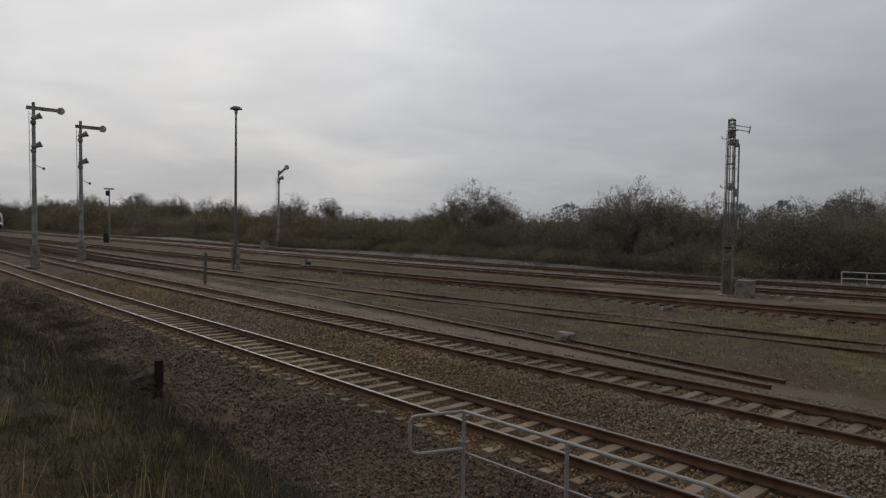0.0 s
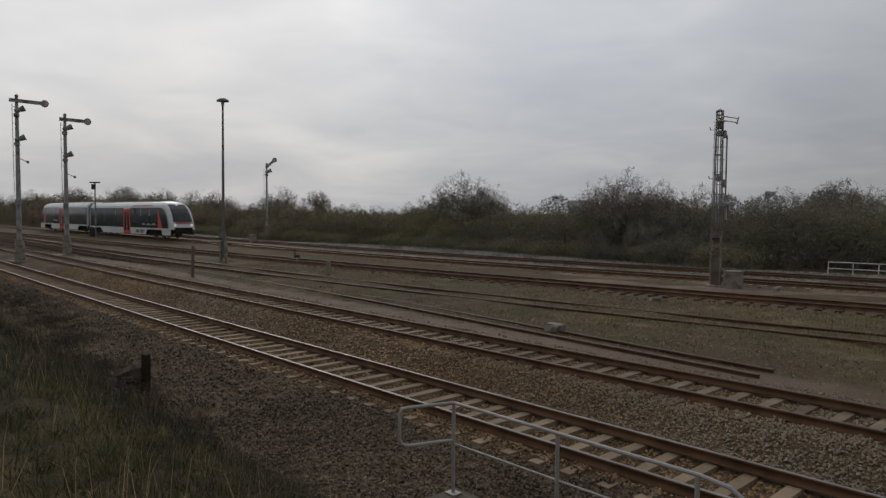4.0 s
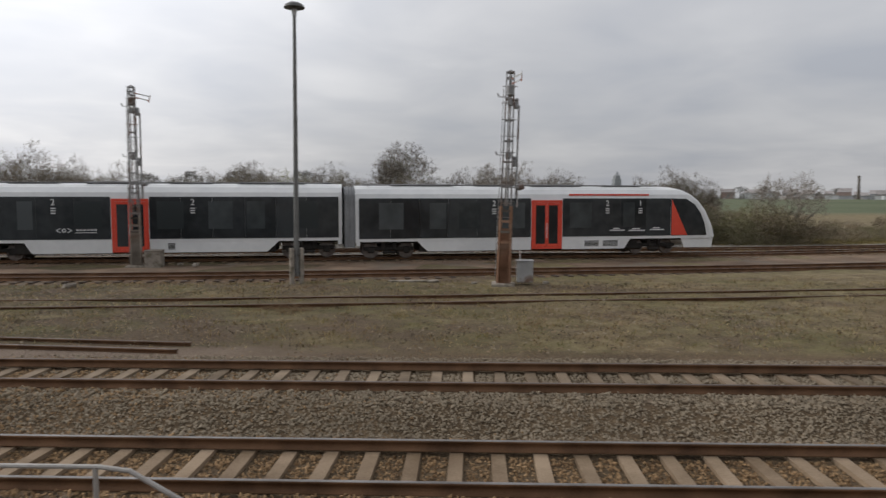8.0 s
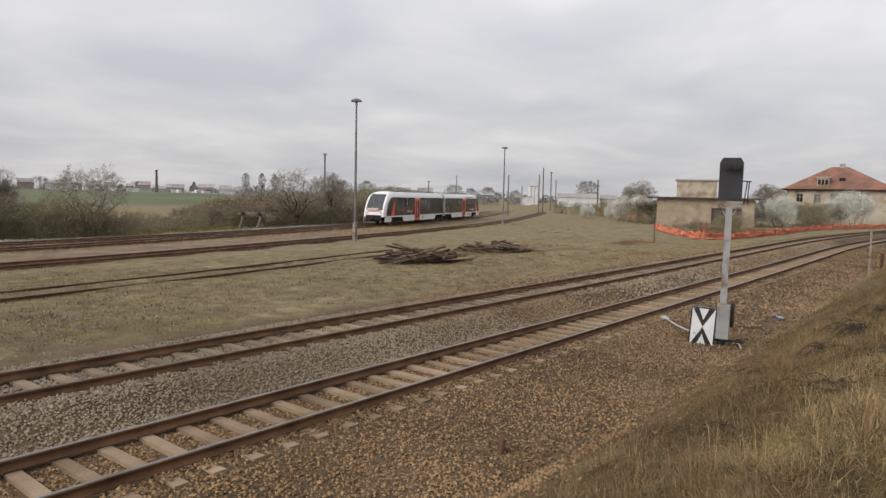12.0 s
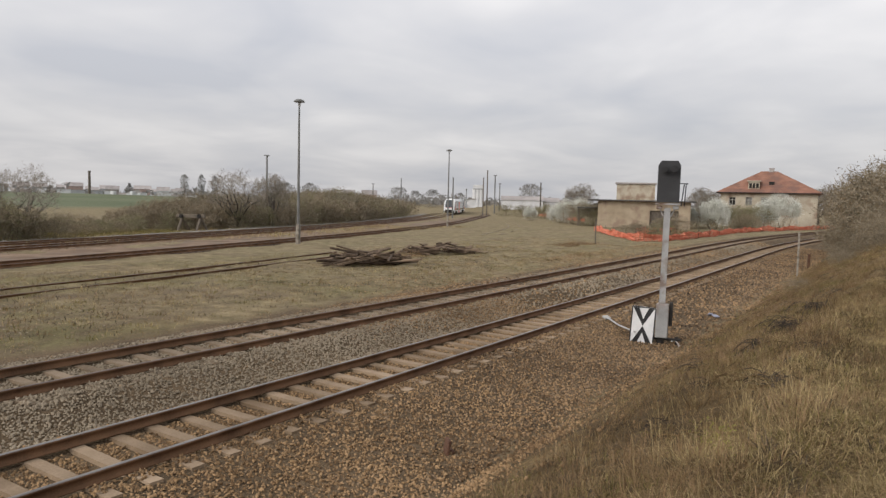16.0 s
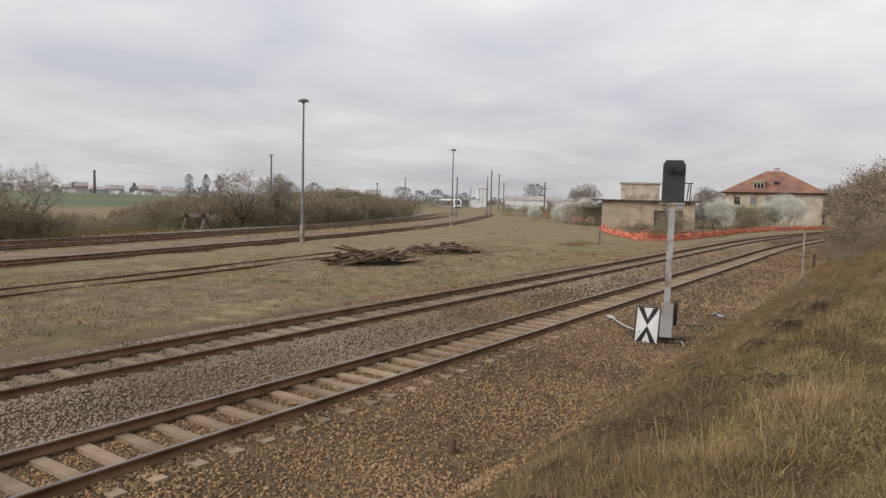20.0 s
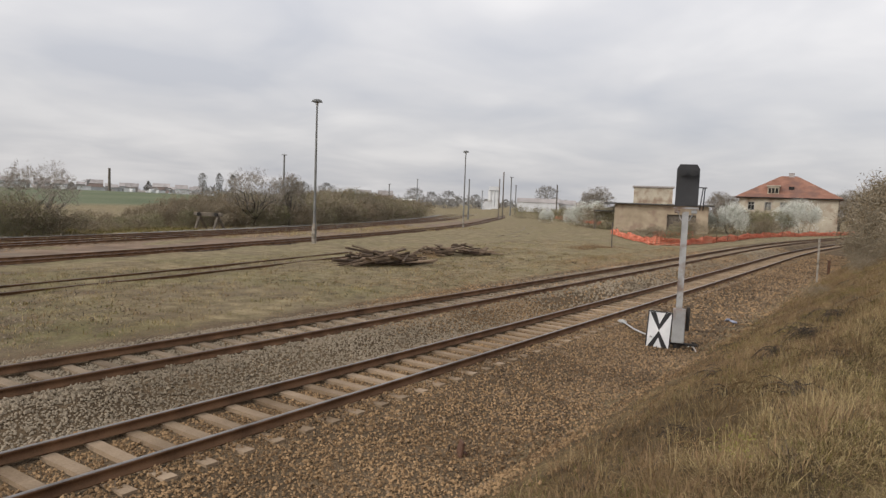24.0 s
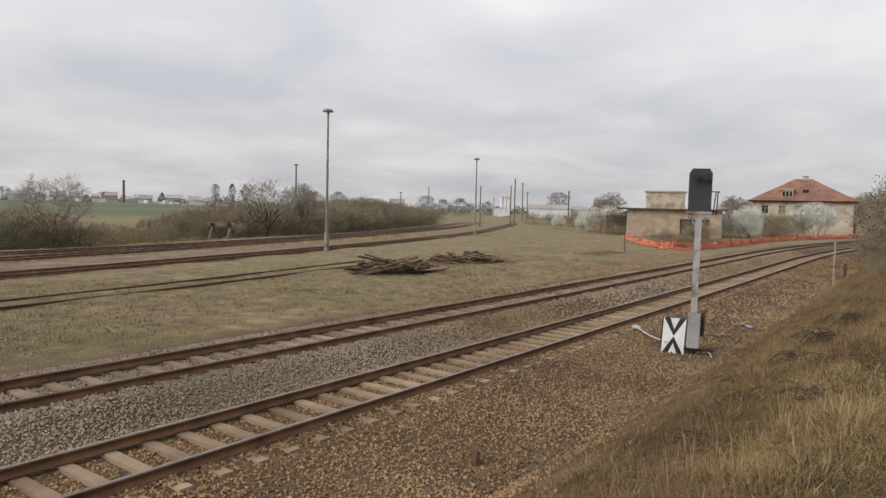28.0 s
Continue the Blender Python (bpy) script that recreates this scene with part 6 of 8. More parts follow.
    for az, d, top in ((-67.4, 140, 7.8), (-86.6, 160, 10.3), (-88.0, 172, 11.0), (-85.6, 165, 9.0), (-84.6, 172, 8.2), (-80.6, 168, 8.6), (-76.5, 165, 8.0), (-77.4, 150, 6.8)):
        x, y = at_bearing(az, d)
        bush_to(TREE[:3], hR, x, y, top, rng, 1.3)
    # the overgrown bank beside the main track, to the east
    for x, y, h, k in ((54, 1.8, 2.6, 0), (57, 0.8, 3.4, 1), (60, 0.2, 4.4, 1), (62, 2.6, 3.2, 1), (66, 1.2, 4.8, 1), (70, 2.6, 4.4, 1), (77, 0.8, 5.4, 2), (50, -1.4, 3.6, 1), (54, -2.8, 4.8, 2), (63, -3.0, 5.4, 2), (83, 1.4, 5.4, 1), (46, -3.2, 4.0, 2), (89, -0.5, 5.8, 1), (97, -2.5, 6.0, 2), (74, -2.0, 5.6, 1), (58, 3.4, 1.8, 0), (65, 3.8, 2.0, 0), (49, 1.2, 1.8, 0), (52, 2.9, 1.4, 3)):
        k = 0 if k == 1 else k
        put(SHRUB[k], x, y, 1.25 * h / hS[k], rng.uniform(0, 360), wide=1.1)
    for x, y, h in ((34, 0.5, 0.9), (38, 2.4, 0.8), (41, 1.2, 1.3), (44, 2.6, 1.1), (46, 0.8, 1.6), (30, 3.4, 0.6), (43, -0.6, 1.4)):
        put(SHRUB[0], x, y, h / 2.4, rng.uniform(0, 360), wide=1.3)


plant_all()
for src in SOURCES:
    for ob in (*src.children_recursive, src):
        bpy.data.objects.remove(ob)


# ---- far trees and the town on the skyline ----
# haze is mixed into this pale grey tree colour
M["far_tree"] = surf("hazed_bare_trees", (0.16, 0.155, 0.145), (0.27, 0.26, 0.245), 0.95, 0.3, bump=0.0, per_object=0.5)


def clump(name, label, x, y, h, w, seed, narrow=False):
    """A distant tree: a ragged crown of many small blades on a stem."""
    rng = np.random.default_rng(seed)
    t = tagged(empty(name, pose(x, y, ground_at(x, y))), label, "tree", group="far trees")
    bm = bmesh.new()
    rod(bm, (0, 0, 0), (0, 0, h * 0.6), h * 0.015, h * 0.006, 5)
    part("trunk", bm, M["bark"], t)
    n = 1800
    u = rng.uniform(0, 1, n)
    r = w / 2 * np.sqrt(rng.uniform(0, 1, n)) * (np.sin(np.pi * np.clip(u * 0.72 + 0.26, 0, 1)) ** 0.6) * (1 + 0.3 * np.sin(u * 9 + seed))
    a = rng.uniform(0, 2 * np.pi, n)
    c = np.stack([r * np.cos(a), r * np.sin(a), h * (0.03 + 0.97 * u)], 1)
    v, f = leaf_mesh(c, n, 0.02 * w, 0.042 * h if not narrow else 0.026 * h, seed)
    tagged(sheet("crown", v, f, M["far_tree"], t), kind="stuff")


k = 0
for az, d, h, w, nar in ((-35.6, 320, 9.4, 5, True), (-36.84, 330, 9.8, 4, True), (-37.85, 340, 9.6, 4, True), (-31.7, 560, 9.5, 6, False), (-23.0, 420, 6, 12, False), (-21.3, 420, 6, 14, False), (-9.2, 380, 7, 10, False), (-7.4, 380, 6, 9, False), (-57.5, 330, 6, 9, False), (-55.2, 260, 5.5, 12, False), (-53.8, 280, 5, 10, False), (-52.4, 260, 6, 12, False), (-63.3, 330, 11, 16, False), (-45.2, 300, 7, 10, False), (-43.3, 300, 7, 10, False), (22.0, 170, 8, 12, False), (25.0, 190, 8, 14, False), (18.5, 180, 8.5, 13, False), (13.2, 190, 9, 13, False), (38.0, 170, 7, 10, False)):
    a = radians(az)
    k += 1
    clump("far_poplar" if nar else "far_tree", "slender hazy poplar on the skyline" if nar else "hazy distant tree on the skyline", -d * math.sin(a), d * math.cos(a), h + 1, w, 200 + k, nar)


def far_woods():
    """The hazy tree belt that closes the plain all round."""
    rng = np.random.default_rng(77)
    cs = []
    for i in range(3600):
        az = rng.uniform(-95, 95)
        d = rng.uniform(520, 900)
        h = (2.0 + 3.4 * abs(math.sin(az * 0.31) * math.sin(az * 0.77 + 1) + 0.35 * math.sin(az * 2.3))) * d / 700
        a = math.radians(az)
        cs.append((-d * math.sin(a), d * math.cos(a), rng.uniform(0, h)))
    v, f = leaf_mesh(np.array(cs), 9000, 2.0, 3.4, 5)
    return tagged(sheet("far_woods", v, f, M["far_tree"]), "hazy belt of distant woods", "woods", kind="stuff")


far_woods()

M["plaster"] = surf("stained_cream_plaster", (0.30, 0.255, 0.195), (0.50, 0.45, 0.36), 0.9, 0.6, bump=0.3, fine=8.0, spots=(0.26, 0.19, 0.14), spot_scale=0.5)
M["brick_wall"] = surf("sooty_yellow_brick", (0.25, 0.198, 0.138), (0.43, 0.355, 0.26), 0.92, 0.7, bump=0.3, fine=12.0, spots=(0.27, 0.20, 0.15), spot_scale=0.6)
M["roof_tile"] = surf("red_clay_tiles", (0.175, 0.082, 0.056), (0.29, 0.15, 0.105), 0.85, 0.9, bump=0.4, fine=9.0, spots=(0.16, 0.09, 0.07), spot_scale=0.5)
M["roof_felt"] = surf("dark_roofing_felt", (0.05, 0.05, 0.05), (0.14, 0.135, 0.13), 0.9, 1.0, bump=0.2)
M["hall_white"] = surf("white_sheet_cladding", (0.42, 0.43, 0.44), (0.64, 0.645, 0.65), 0.6, 0.3, bump=0.05)
# far brick, roofs and concrete are paled: distance haze put into the colour
M["far_brick"] = surf("hazed_red_brick", (0.26, 0.19, 0.165), (0.38, 0.29, 0.26), 0.9, 0.4, bump=0.0, per_object=0.4)
M["far_roof"] = surf("hazed_grey_roofs", (0.24, 0.22, 0.21), (0.38, 0.35, 0.335), 0.9, 0.3, bump=0.0, per_object=0.5)
M["far_grey"] = surf("hazed_grey_concrete", (0.25, 0.26, 0.27), (0.38, 0.39, 0.40), 0.9, 0.2, bump=0.0, per_object=0.3)
# near-black fill for openings: the unlit inside is put into a colour
M["dark_open"] = surf("painted_dark_room", (0.012, 0.011, 0.010), (0.03, 0.028, 0.026), 0.9, 1.0, bump=0.0)
M["dusty_pane"] = surf("dusty_window_pane", (0.13, 0.125, 0.115), (0.25, 0.24, 0.22), 0.35, 2.0, bump=0.0)
M["frame_grey"] = surf("peeling_window_frame", (0.28, 0.27, 0.25), (0.45, 0.44, 0.41), 0.8, 3.0, bump=0.1)


def wall_with_holes(bm, length, height, thick, holes):
    """A wall along x from 0 to length, its outside at y = 0, with openings cut through it."""
    xs = sorted({0.0, length, *[h[0] for h in holes], *[h[1] for h in holes]})
    zs = sorted({0.0, height, *[h[2] for h in holes], *[h[3] for h in holes]})
    for xa, xb in zip(xs, xs[1:]):
        for za, zb in zip(zs, zs[1:]):
            if not any(h[0] <= xa and xb <= h[1] and h[2] <= za and zb <= h[3] for h in holes):
                box(bm, (xa + xb) / 2, thick / 2, (za + zb) / 2, xb - xa, thick, zb - za)
    bmesh.ops.remove_doubles(bm, verts=bm.verts[:], dist=0.001)


def house():
    W, D, H = 12.6, 10.5, 5.1
    x, y = 133.6, 28.6
    z = ground_at(135, 22) - 0.2
    t = tagged(empty("station_house", pose(x, y, z, 0, 0, -81.6)), "derelict two-storey house with red hipped roof", "house")
    t.scale = (1.25, 1.25, 1.25)
    holes = [(1.2, 2.1, 3.2, 4.4), (3.4, 4.3, 3.2, 4.4), (5.4, 6.3, 3.2, 4.4), (1.2, 2.1, 0.8, 2.0), (5.4, 6.3, 0.8, 2.0)]
    for nm, ln, m, hs in (("front_wall", W, Matrix(), holes), ("back_wall", W, Matrix.Translation((W, D, 0)) @ Matrix.Rotation(math.pi, 4, "Z"), []), ("side_wall", D - 0.7, Matrix.Translation((0, D - 0.35, 0)) @ Matrix.Rotation(-math.pi / 2, 4, "Z"), [(2.5, 3.4, 3.2, 4.4), (6.0, 6.9, 3.2, 4.4)]), ("side_wall", D - 0.7, Matrix.Translation((W, 0.35, 0)) @ Matrix.Rotation(math.pi / 2, 4, "Z"), [])):
        bm = bmesh.new()
        wall_with_holes(bm, ln, H, 0.35, hs)
        bmesh.ops.transform(bm, matrix=m, verts=bm.verts[:])
        w = part(nm, bm, M["plaster"], t, "stained cream plaster wall")
        for a, b, c, d in hs:
            bm = bmesh.new()
            box(bm, (a + b) / 2, 0.31, (c + d) / 2, b - a, 0.02, d - c)
            bmesh.ops.transform(bm, matrix=m, verts=bm.verts[:])
            pane = M["dark_open"] if a < 2 or nm != "front_wall" else M["dusty_pane"]
            win = part("window", bm, pane, w, "dark empty window" if a < 2 else "dusty pale window")
            bm = bmesh.new()
            for q in ((a + 0.04, 0.08, d - c, (c + d) / 2), (b - 0.04, 0.08, d - c, (c + d) / 2), ((a + b) / 2, 0.06, d - c, (c + d) / 2)):
                box(bm, q[0], 0.24, q[3], q[1], 0.06, q[2])
            for zz in (c + 0.04, d - 0.04, c + (d - c) * 0.65):
                box(bm, (a + b) / 2, 0.245, zz, b - a - 0.17, 0.05, 0.07)
            bmesh.ops.transform(bm, matrix=m, verts=bm.verts[:])
            part("window_frame", bm, M["frame_grey"], w)
    # hipped roof
    bm = bmesh.new()
    e, rz = 0.55, 3.25
    b0 = [(-e, -e, H), (W + e, -e, H), (W + e, D + e, H), (-e, D + e, H)]
    rg = [(W / 2 - 1.1, D / 2, H + rz), (W / 2 + 1.1, D / 2, H + rz)]
    v = [bm.verts.new(p) for p in b0 + rg] + [bm.verts.new((p[0], p[1], p[2] - 0.18)) for p in b0]
    for f in ((0, 1, 5, 4), (1, 2, 5), (2, 3, 4, 5), (3, 0, 4), (6, 7, 1, 0), (7, 8, 2, 1), (8, 9, 3, 2), (9, 6, 0, 3), (9, 8, 7, 6)):
        bm.faces.new([v[i] for i in f])
    bmesh.ops.recalc_face_normals(bm, faces=bm.faces[:])
    roof = part("roof", bm, M["roof_tile"], t, "weathered red tiled hipped roof")
    bm = bmesh.new()
    for k in range(1, 8):
        u = k / 8
        a = Vector((-e, -e, H)).lerp(Vector(rg[0]), u)
        b = Vector((W + e, -e, H)).lerp(Vector(rg[1]), u)
        rod(bm, a, b, 0.012, n=4)
    part("tile_course", bm, M["roof_tile"], roof)
    bm = bmesh.new()
    box(bm, W / 2 + 0.3, D / 2, H + rz + 0.05, 0.7, 0.5, 0.7, bevel=0.03)
    box(bm, W / 2 + 0.3, D / 2, H + rz + 0.42, 0.8, 0.6, 0.08)
    part("chimney", bm, M["far_roof"], roof, "squat grey chimney")
    bm = bmesh.new()
    box(bm, 4.4, 1.25, H + 0.95, 1.5, 1.9, 1.2)
    box(bm, 4.4, 1.2, H + 1.62, 1.8, 2.2, 0.14)
    dm = part("dormer", bm, M["plaster"], roof, "small plaster dormer")
    bm = bmesh.new()
    for k in range(3):
        box(bm, 3.95 + 0.45 * k, 0.29, H + 0.95, 0.34, 0.02, 0.7)
    part("dormer_window", bm, M["dark_open"], dm)
    bm = bmesh.new()
    box(bm, 6.7, 1.9, H + 1.35, 0.7, 0.8, 0.5)
    part("roof_hatch", bm, M["dark_open"], roof)
    bm = bmesh.new()
    rod(bm, (-e, -e - 0.06, H - 0.08), (W + e, -e - 0.06, H - 0.08), 0.07, n=6)
    part("gutter", bm, M["under"], t)
    return t


house()


def shed():
    W, D, H = 13.0, 9.0, 4.0
    x, y = 97.9, 38.1
    z = ground_at(99, 34) - 0.1
    t = tagged(empty("goods_shed", pose(x, y, z, 0, 0, -70.5)), "derelict flat-roofed yellowish brick shed", "shed")
    holes = [(7.4, 11.4, 0.0, 2.7)]
    for nm, ln, m, hs in (("front_wall", W, Matrix(), holes), ("back_wall", W, Matrix.Translation((W, D, 0)) @ Matrix.Rotation(math.pi, 4, "Z"), []), ("side_wall", D - 0.7, Matrix.Translation((0, D - 0.35, 0)) @ Matrix.Rotation(-math.pi / 2, 4, "Z"), [(3.6, 6.4, 0.0, 3.0)]), ("side_wall", D - 0.7, Matrix.Translation((W, 0.35, 0)) @ Matrix.Rotation(math.pi / 2, 4, "Z"), [])):
        bm = bmesh.new()
        wall_with_holes(bm, ln, H, 0.35, hs)
        bmesh.ops.transform(bm, matrix=m, verts=bm.verts[:])
        w = part(nm, bm, M["brick_wall"], t)
        for a, b, c, d in hs[:2]:
            bm = bmesh.new()
            box(bm, (a + b) / 2, 0.31, (c + d) / 2, b - a, 0.02, d - c)
            bmesh.ops.transform(bm, matrix=m, verts=bm.verts[:])
            # front hole gets boards; side hole a near-black plate for the unlit inside
            part("boarded_opening", bm, M["wood_dark"] if a > 4 else M["dark_open"], w, "opening filled with grey boards or near-black")
    bm = bmesh.new()
    box(bm, W / 2 - 0.4, D / 2, H + 0.09, W + 2.2, D + 1.6, 0.18, bevel=0.03)
    part("flat_roof", bm, M["roof_felt"], t, "dark overhanging flat roof")
    bm = bmesh.new()
    box(bm, -1.6, 3.4, 2.9, 3.0, 4.6, 0.12)
    part("canopy", bm, M["roof_felt"], t)
    for yy in (1.4, 5.4):
        bm = bmesh.new()
        rod(bm, (-2.9, yy, 0), (-2.9, yy, 2.9), 0.08, n=6)
        part("canopy_post", bm, M["wood_dark"], t)
    return t


shed()


def block(name, label, category, az0, az1, d, z1, mat, depth=8.0, roof=None, roof_mat=None, windows=0, storeys=1, pitched=False):
    """A plain far building between two bearings at a distance, up to the height z1."""
    a0, a1 = radians(az0), radians(az1)
    p0 = Vector((-d * math.sin(a0), d * math.cos(a0), 0))
    p1 = Vector((-d * math.sin(a1), d * math.cos(a1), 0))
    w = (p1 - p0).length
    yaw = math.atan2(p1.y - p0.y, p1.x - p0.x)
    z0 = ground_at(p0.x, p0.y) - 0.3
    h = z1 - z0
    t = tagged(empty(name, Matrix.Translation((p0.x, p0.y, z0)) @ Matrix.Rotation(yaw, 4, "Z")), label, category, group="skyline buildings")
    bm = bmesh.new()
    box(bm, w / 2, depth / 2, h / 2, w, depth, h)
    part("wall", bm, mat, t)
    bm = bmesh.new()
    if pitched:
        rh = min(3.5, depth * 0.3)
        prism(bm, [(-0.4, h), (depth + 0.4, h), (depth / 2, h + rh)], -0.3, w + 0.3, Matrix.Translation((0, 0, 0)) @ Matrix(((0, 1, 0, 0), (1, 0, 0, 0), (0, 0, 1, 0), (0, 0, 0, 1))))
    else:
        box(bm, w / 2, depth / 2, h + 0.15, w + 0.6, depth + 0.6, 0.3)
    part("roof", bm, roof_mat or M["far_roof"], t)
    for s in range(storeys):
        for i in range(windows):
            bm = bmesh.new()
            ww = w / windows
            box(bm, ww * (i + 0.5), -0.03, h * (s + 0.55) / storeys, ww * 0.45, 0.08, h / storeys * 0.42)
            part("window", bm, M["dark_open"], t)
    return t


block("ruined_house", "pale ruined upper-storey building behind the shed", "building", -70.15, -73.1, 150, 7.9, M["plaster"], 8)
block("long_hall", "long white industrial hall", "hall", -60.9, -64.3, 300, 4.4, M["hall_white"], 6, roof_mat=M["far_roof"], pitched=True)
block("long_hall", "long white industrial hall", "hall", -64.4, -65.6, 305, 4.0, M["hall_white"], 6, pitched=True)
block("dark_hall", "dark low hall beside the white one", "hall", -65.7, -67.0, 280, 4.6, M["far_brick"], 20)
block("low_shed", "low white shed on the skyline", "shed", -57.9, -58.8, 360, 4.4, M["hall_white"], 12)
# silo of upright tubes
sx, sy = -420 * math.sin(radians(-58.95)), 420 * math.cos(radians(-58.95))
silo = tagged(empty("grain_silo", pose(sx, sy, 0, 0, 0, -59)), "white grain silo of upright cylinders", "silo", group="skyline buildings")
for i in range(3):
    bm = bmesh.new()
    rod(bm, (-2.0 + 2.0 * i, 0, -0.5), (-2.0 + 2.0 * i, 0, 11.2), 1.35, n=14)
    part("silo_cylinder", bm, M["hall_white"], silo)
bm = bmesh.new()
box(bm, 0.3, 0, 12.2, 6.4, 2.6, 2.4)
part("head_house", bm, M["hall_white"], silo)
bm = bmesh.new()
box(bm, 0.3, -0.2, 11.0, 6.6, 2.7, 0.5)
part("dark_band", bm, M["far_grey"], silo)
rngt = random.Random(21)
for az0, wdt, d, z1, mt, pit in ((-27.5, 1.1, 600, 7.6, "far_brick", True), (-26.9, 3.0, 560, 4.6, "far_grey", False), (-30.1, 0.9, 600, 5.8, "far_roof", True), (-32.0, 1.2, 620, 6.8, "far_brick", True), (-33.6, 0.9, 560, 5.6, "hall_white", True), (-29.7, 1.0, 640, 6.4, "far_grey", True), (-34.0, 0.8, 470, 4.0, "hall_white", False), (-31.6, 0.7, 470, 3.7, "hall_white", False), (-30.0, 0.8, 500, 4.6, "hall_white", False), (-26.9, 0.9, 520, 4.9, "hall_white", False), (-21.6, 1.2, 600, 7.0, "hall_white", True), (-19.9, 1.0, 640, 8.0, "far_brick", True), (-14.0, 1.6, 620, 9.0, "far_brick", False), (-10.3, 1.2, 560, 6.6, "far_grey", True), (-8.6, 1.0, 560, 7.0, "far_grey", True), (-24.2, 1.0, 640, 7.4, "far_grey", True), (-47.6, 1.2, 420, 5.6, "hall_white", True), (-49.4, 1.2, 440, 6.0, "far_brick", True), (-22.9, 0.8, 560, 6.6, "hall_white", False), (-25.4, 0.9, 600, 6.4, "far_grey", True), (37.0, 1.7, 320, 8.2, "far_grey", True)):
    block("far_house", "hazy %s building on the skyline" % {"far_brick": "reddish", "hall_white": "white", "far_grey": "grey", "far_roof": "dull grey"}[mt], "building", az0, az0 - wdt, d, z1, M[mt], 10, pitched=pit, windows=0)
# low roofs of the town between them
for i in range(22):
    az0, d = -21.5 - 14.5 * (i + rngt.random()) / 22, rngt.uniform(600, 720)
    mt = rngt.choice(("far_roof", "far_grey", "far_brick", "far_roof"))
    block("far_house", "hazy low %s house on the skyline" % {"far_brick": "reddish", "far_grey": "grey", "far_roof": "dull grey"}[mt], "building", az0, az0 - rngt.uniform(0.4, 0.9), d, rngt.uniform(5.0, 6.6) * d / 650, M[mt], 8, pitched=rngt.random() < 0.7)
# parked vehicles and pallets before the town, as pale specks
for i in range(14):
    az = -22.0 - 15 * rngt.random()
    a = radians(az)
    d = rngt.uniform(420, 480)
    bm = bmesh.new()
    box(bm, 0, 0, 0.95, rngt.uniform(3, 7), 2.0, rngt.uniform(1.4, 2.4), bevel=0.2)
    o = part("parked_van", bm, M["hall_white"] if rngt.random() < 0.6 else M["far_roof"])
    o.matrix_basis = pose(-d * math.sin(a), d * math.cos(a), ground_at(-d * math.sin(a), d * math.cos(a)) + 0.1, 0, 0, rngt.uniform(0, 180))
    tagged(o, "tiny hazy parked vehicle before the town", "vehicle", group="far vehicles")


def chimney(az, d, top, r, label, mat, cap=False):
    a = radians(az)
    x, y = -d * math.sin(a), d * math.cos(a)
    z = ground_at(x, y)
    t = tagged(empty("far_mast" if r < 0.3 else "factory_chimney", pose(x, y, z)), label, "mast" if r < 0.3 else "chimney", group="skyline masts")
    bm = bmesh.new()
    rod(bm, (0, 0, -0.2), (0, 0, top - z), r, r * 0.75, 10)
    part("shaft", bm, mat, t)
    bm = bmesh.new()
    if cap:
        rod(bm, (0, 0, top - z), (0, 0, top - z + 0.2), r * 3.2, r * 1.4, 10)
    else:
        rod(bm, (0, 0, top - z - r), (0, 0, top - z), r * 0.95, r * 0.95, 10)
    part("head", bm, mat, t)


chimney(-29.02, 500, 17.1, 0.9, "slender dark brick factory chimney", M["bark"])
chimney(-41.8, 175, 13.4, 0.26, "slender concrete mast with pale head", M["lamp_pole"], True)
chimney(-59.72, 165, 10.9, 0.17, "tall bare timber mast in the yard", M["wood_dark"])
chimney(-59.4, 160, 9.0, 0.15, "thin timber mast in the yard", M["wood_dark"])
chimney(-60.35, 200, 11.0, 0.20, "yard lamp mast far off", M["lamp_pole"], True)
chimney(-60.75, 230, 9.4, 0.20, "yard lamp mast far off", M["lamp_pole"], True)
chimney(-64.1, 190, 9.0, 0.20, "bare dark mast before the hall", M["wood_dark"])
chimney(-56.9, 140, 8.2, 0.16, "thin grey yard mast", M["lamp_pole"])
chimney(-50.3, 240, 8.6, 0.22, "grey yard mast far off", M["lamp_pole"], True)
chimney(-52.6, 260, 11.5, 0.3, "grey concrete mast far off", M["far_grey"])
chimney(-58.0, 300, 8.6, 0.3, "grey yard mast far off", M["far_grey"], True)
chimney(-19.1, 560, 8.6, 1.0, "hazy grey factory chimney far off", M["far_grey"])
chimney(-21.3, 600, 11.0, 0.6, "hazy thin mast far off", M["far_grey"])
chimney(-2.6, 560, 9.5, 1.2, "hazy grey factory chimney far off", M["far_grey"])
# church tower
ta = radians(-12.1)
tower = tagged(empty("church_tower", pose(-620 * math.sin(ta), 620 * math.cos(ta), 0, 0, 0, 12)), "dark square church tower on the skyline", "tower", group="skyline buildings")
bm = bmesh.new()
box(bm, 0, 0, 9.5, 6.0, 6.0, 20)
part("shaft", bm, M["far_grey"], tower)
bm = bmesh.new()
box(bm, 0, 0, 21.0, 4.6, 4.6, 3)
rod(bm, (0, 0, 22.5), (0, 0, 26.0), 2.4, 0.3, 8)
part("spire", bm, M["far_grey"], tower)


# ---- orange mesh fence ----
M["orange"] = surf("faded_orange_netting", (0.48, 0.125, 0.072), (0.68, 0.25, 0.16), 0.7, 1.2, bump=0.3, fine=6.0)


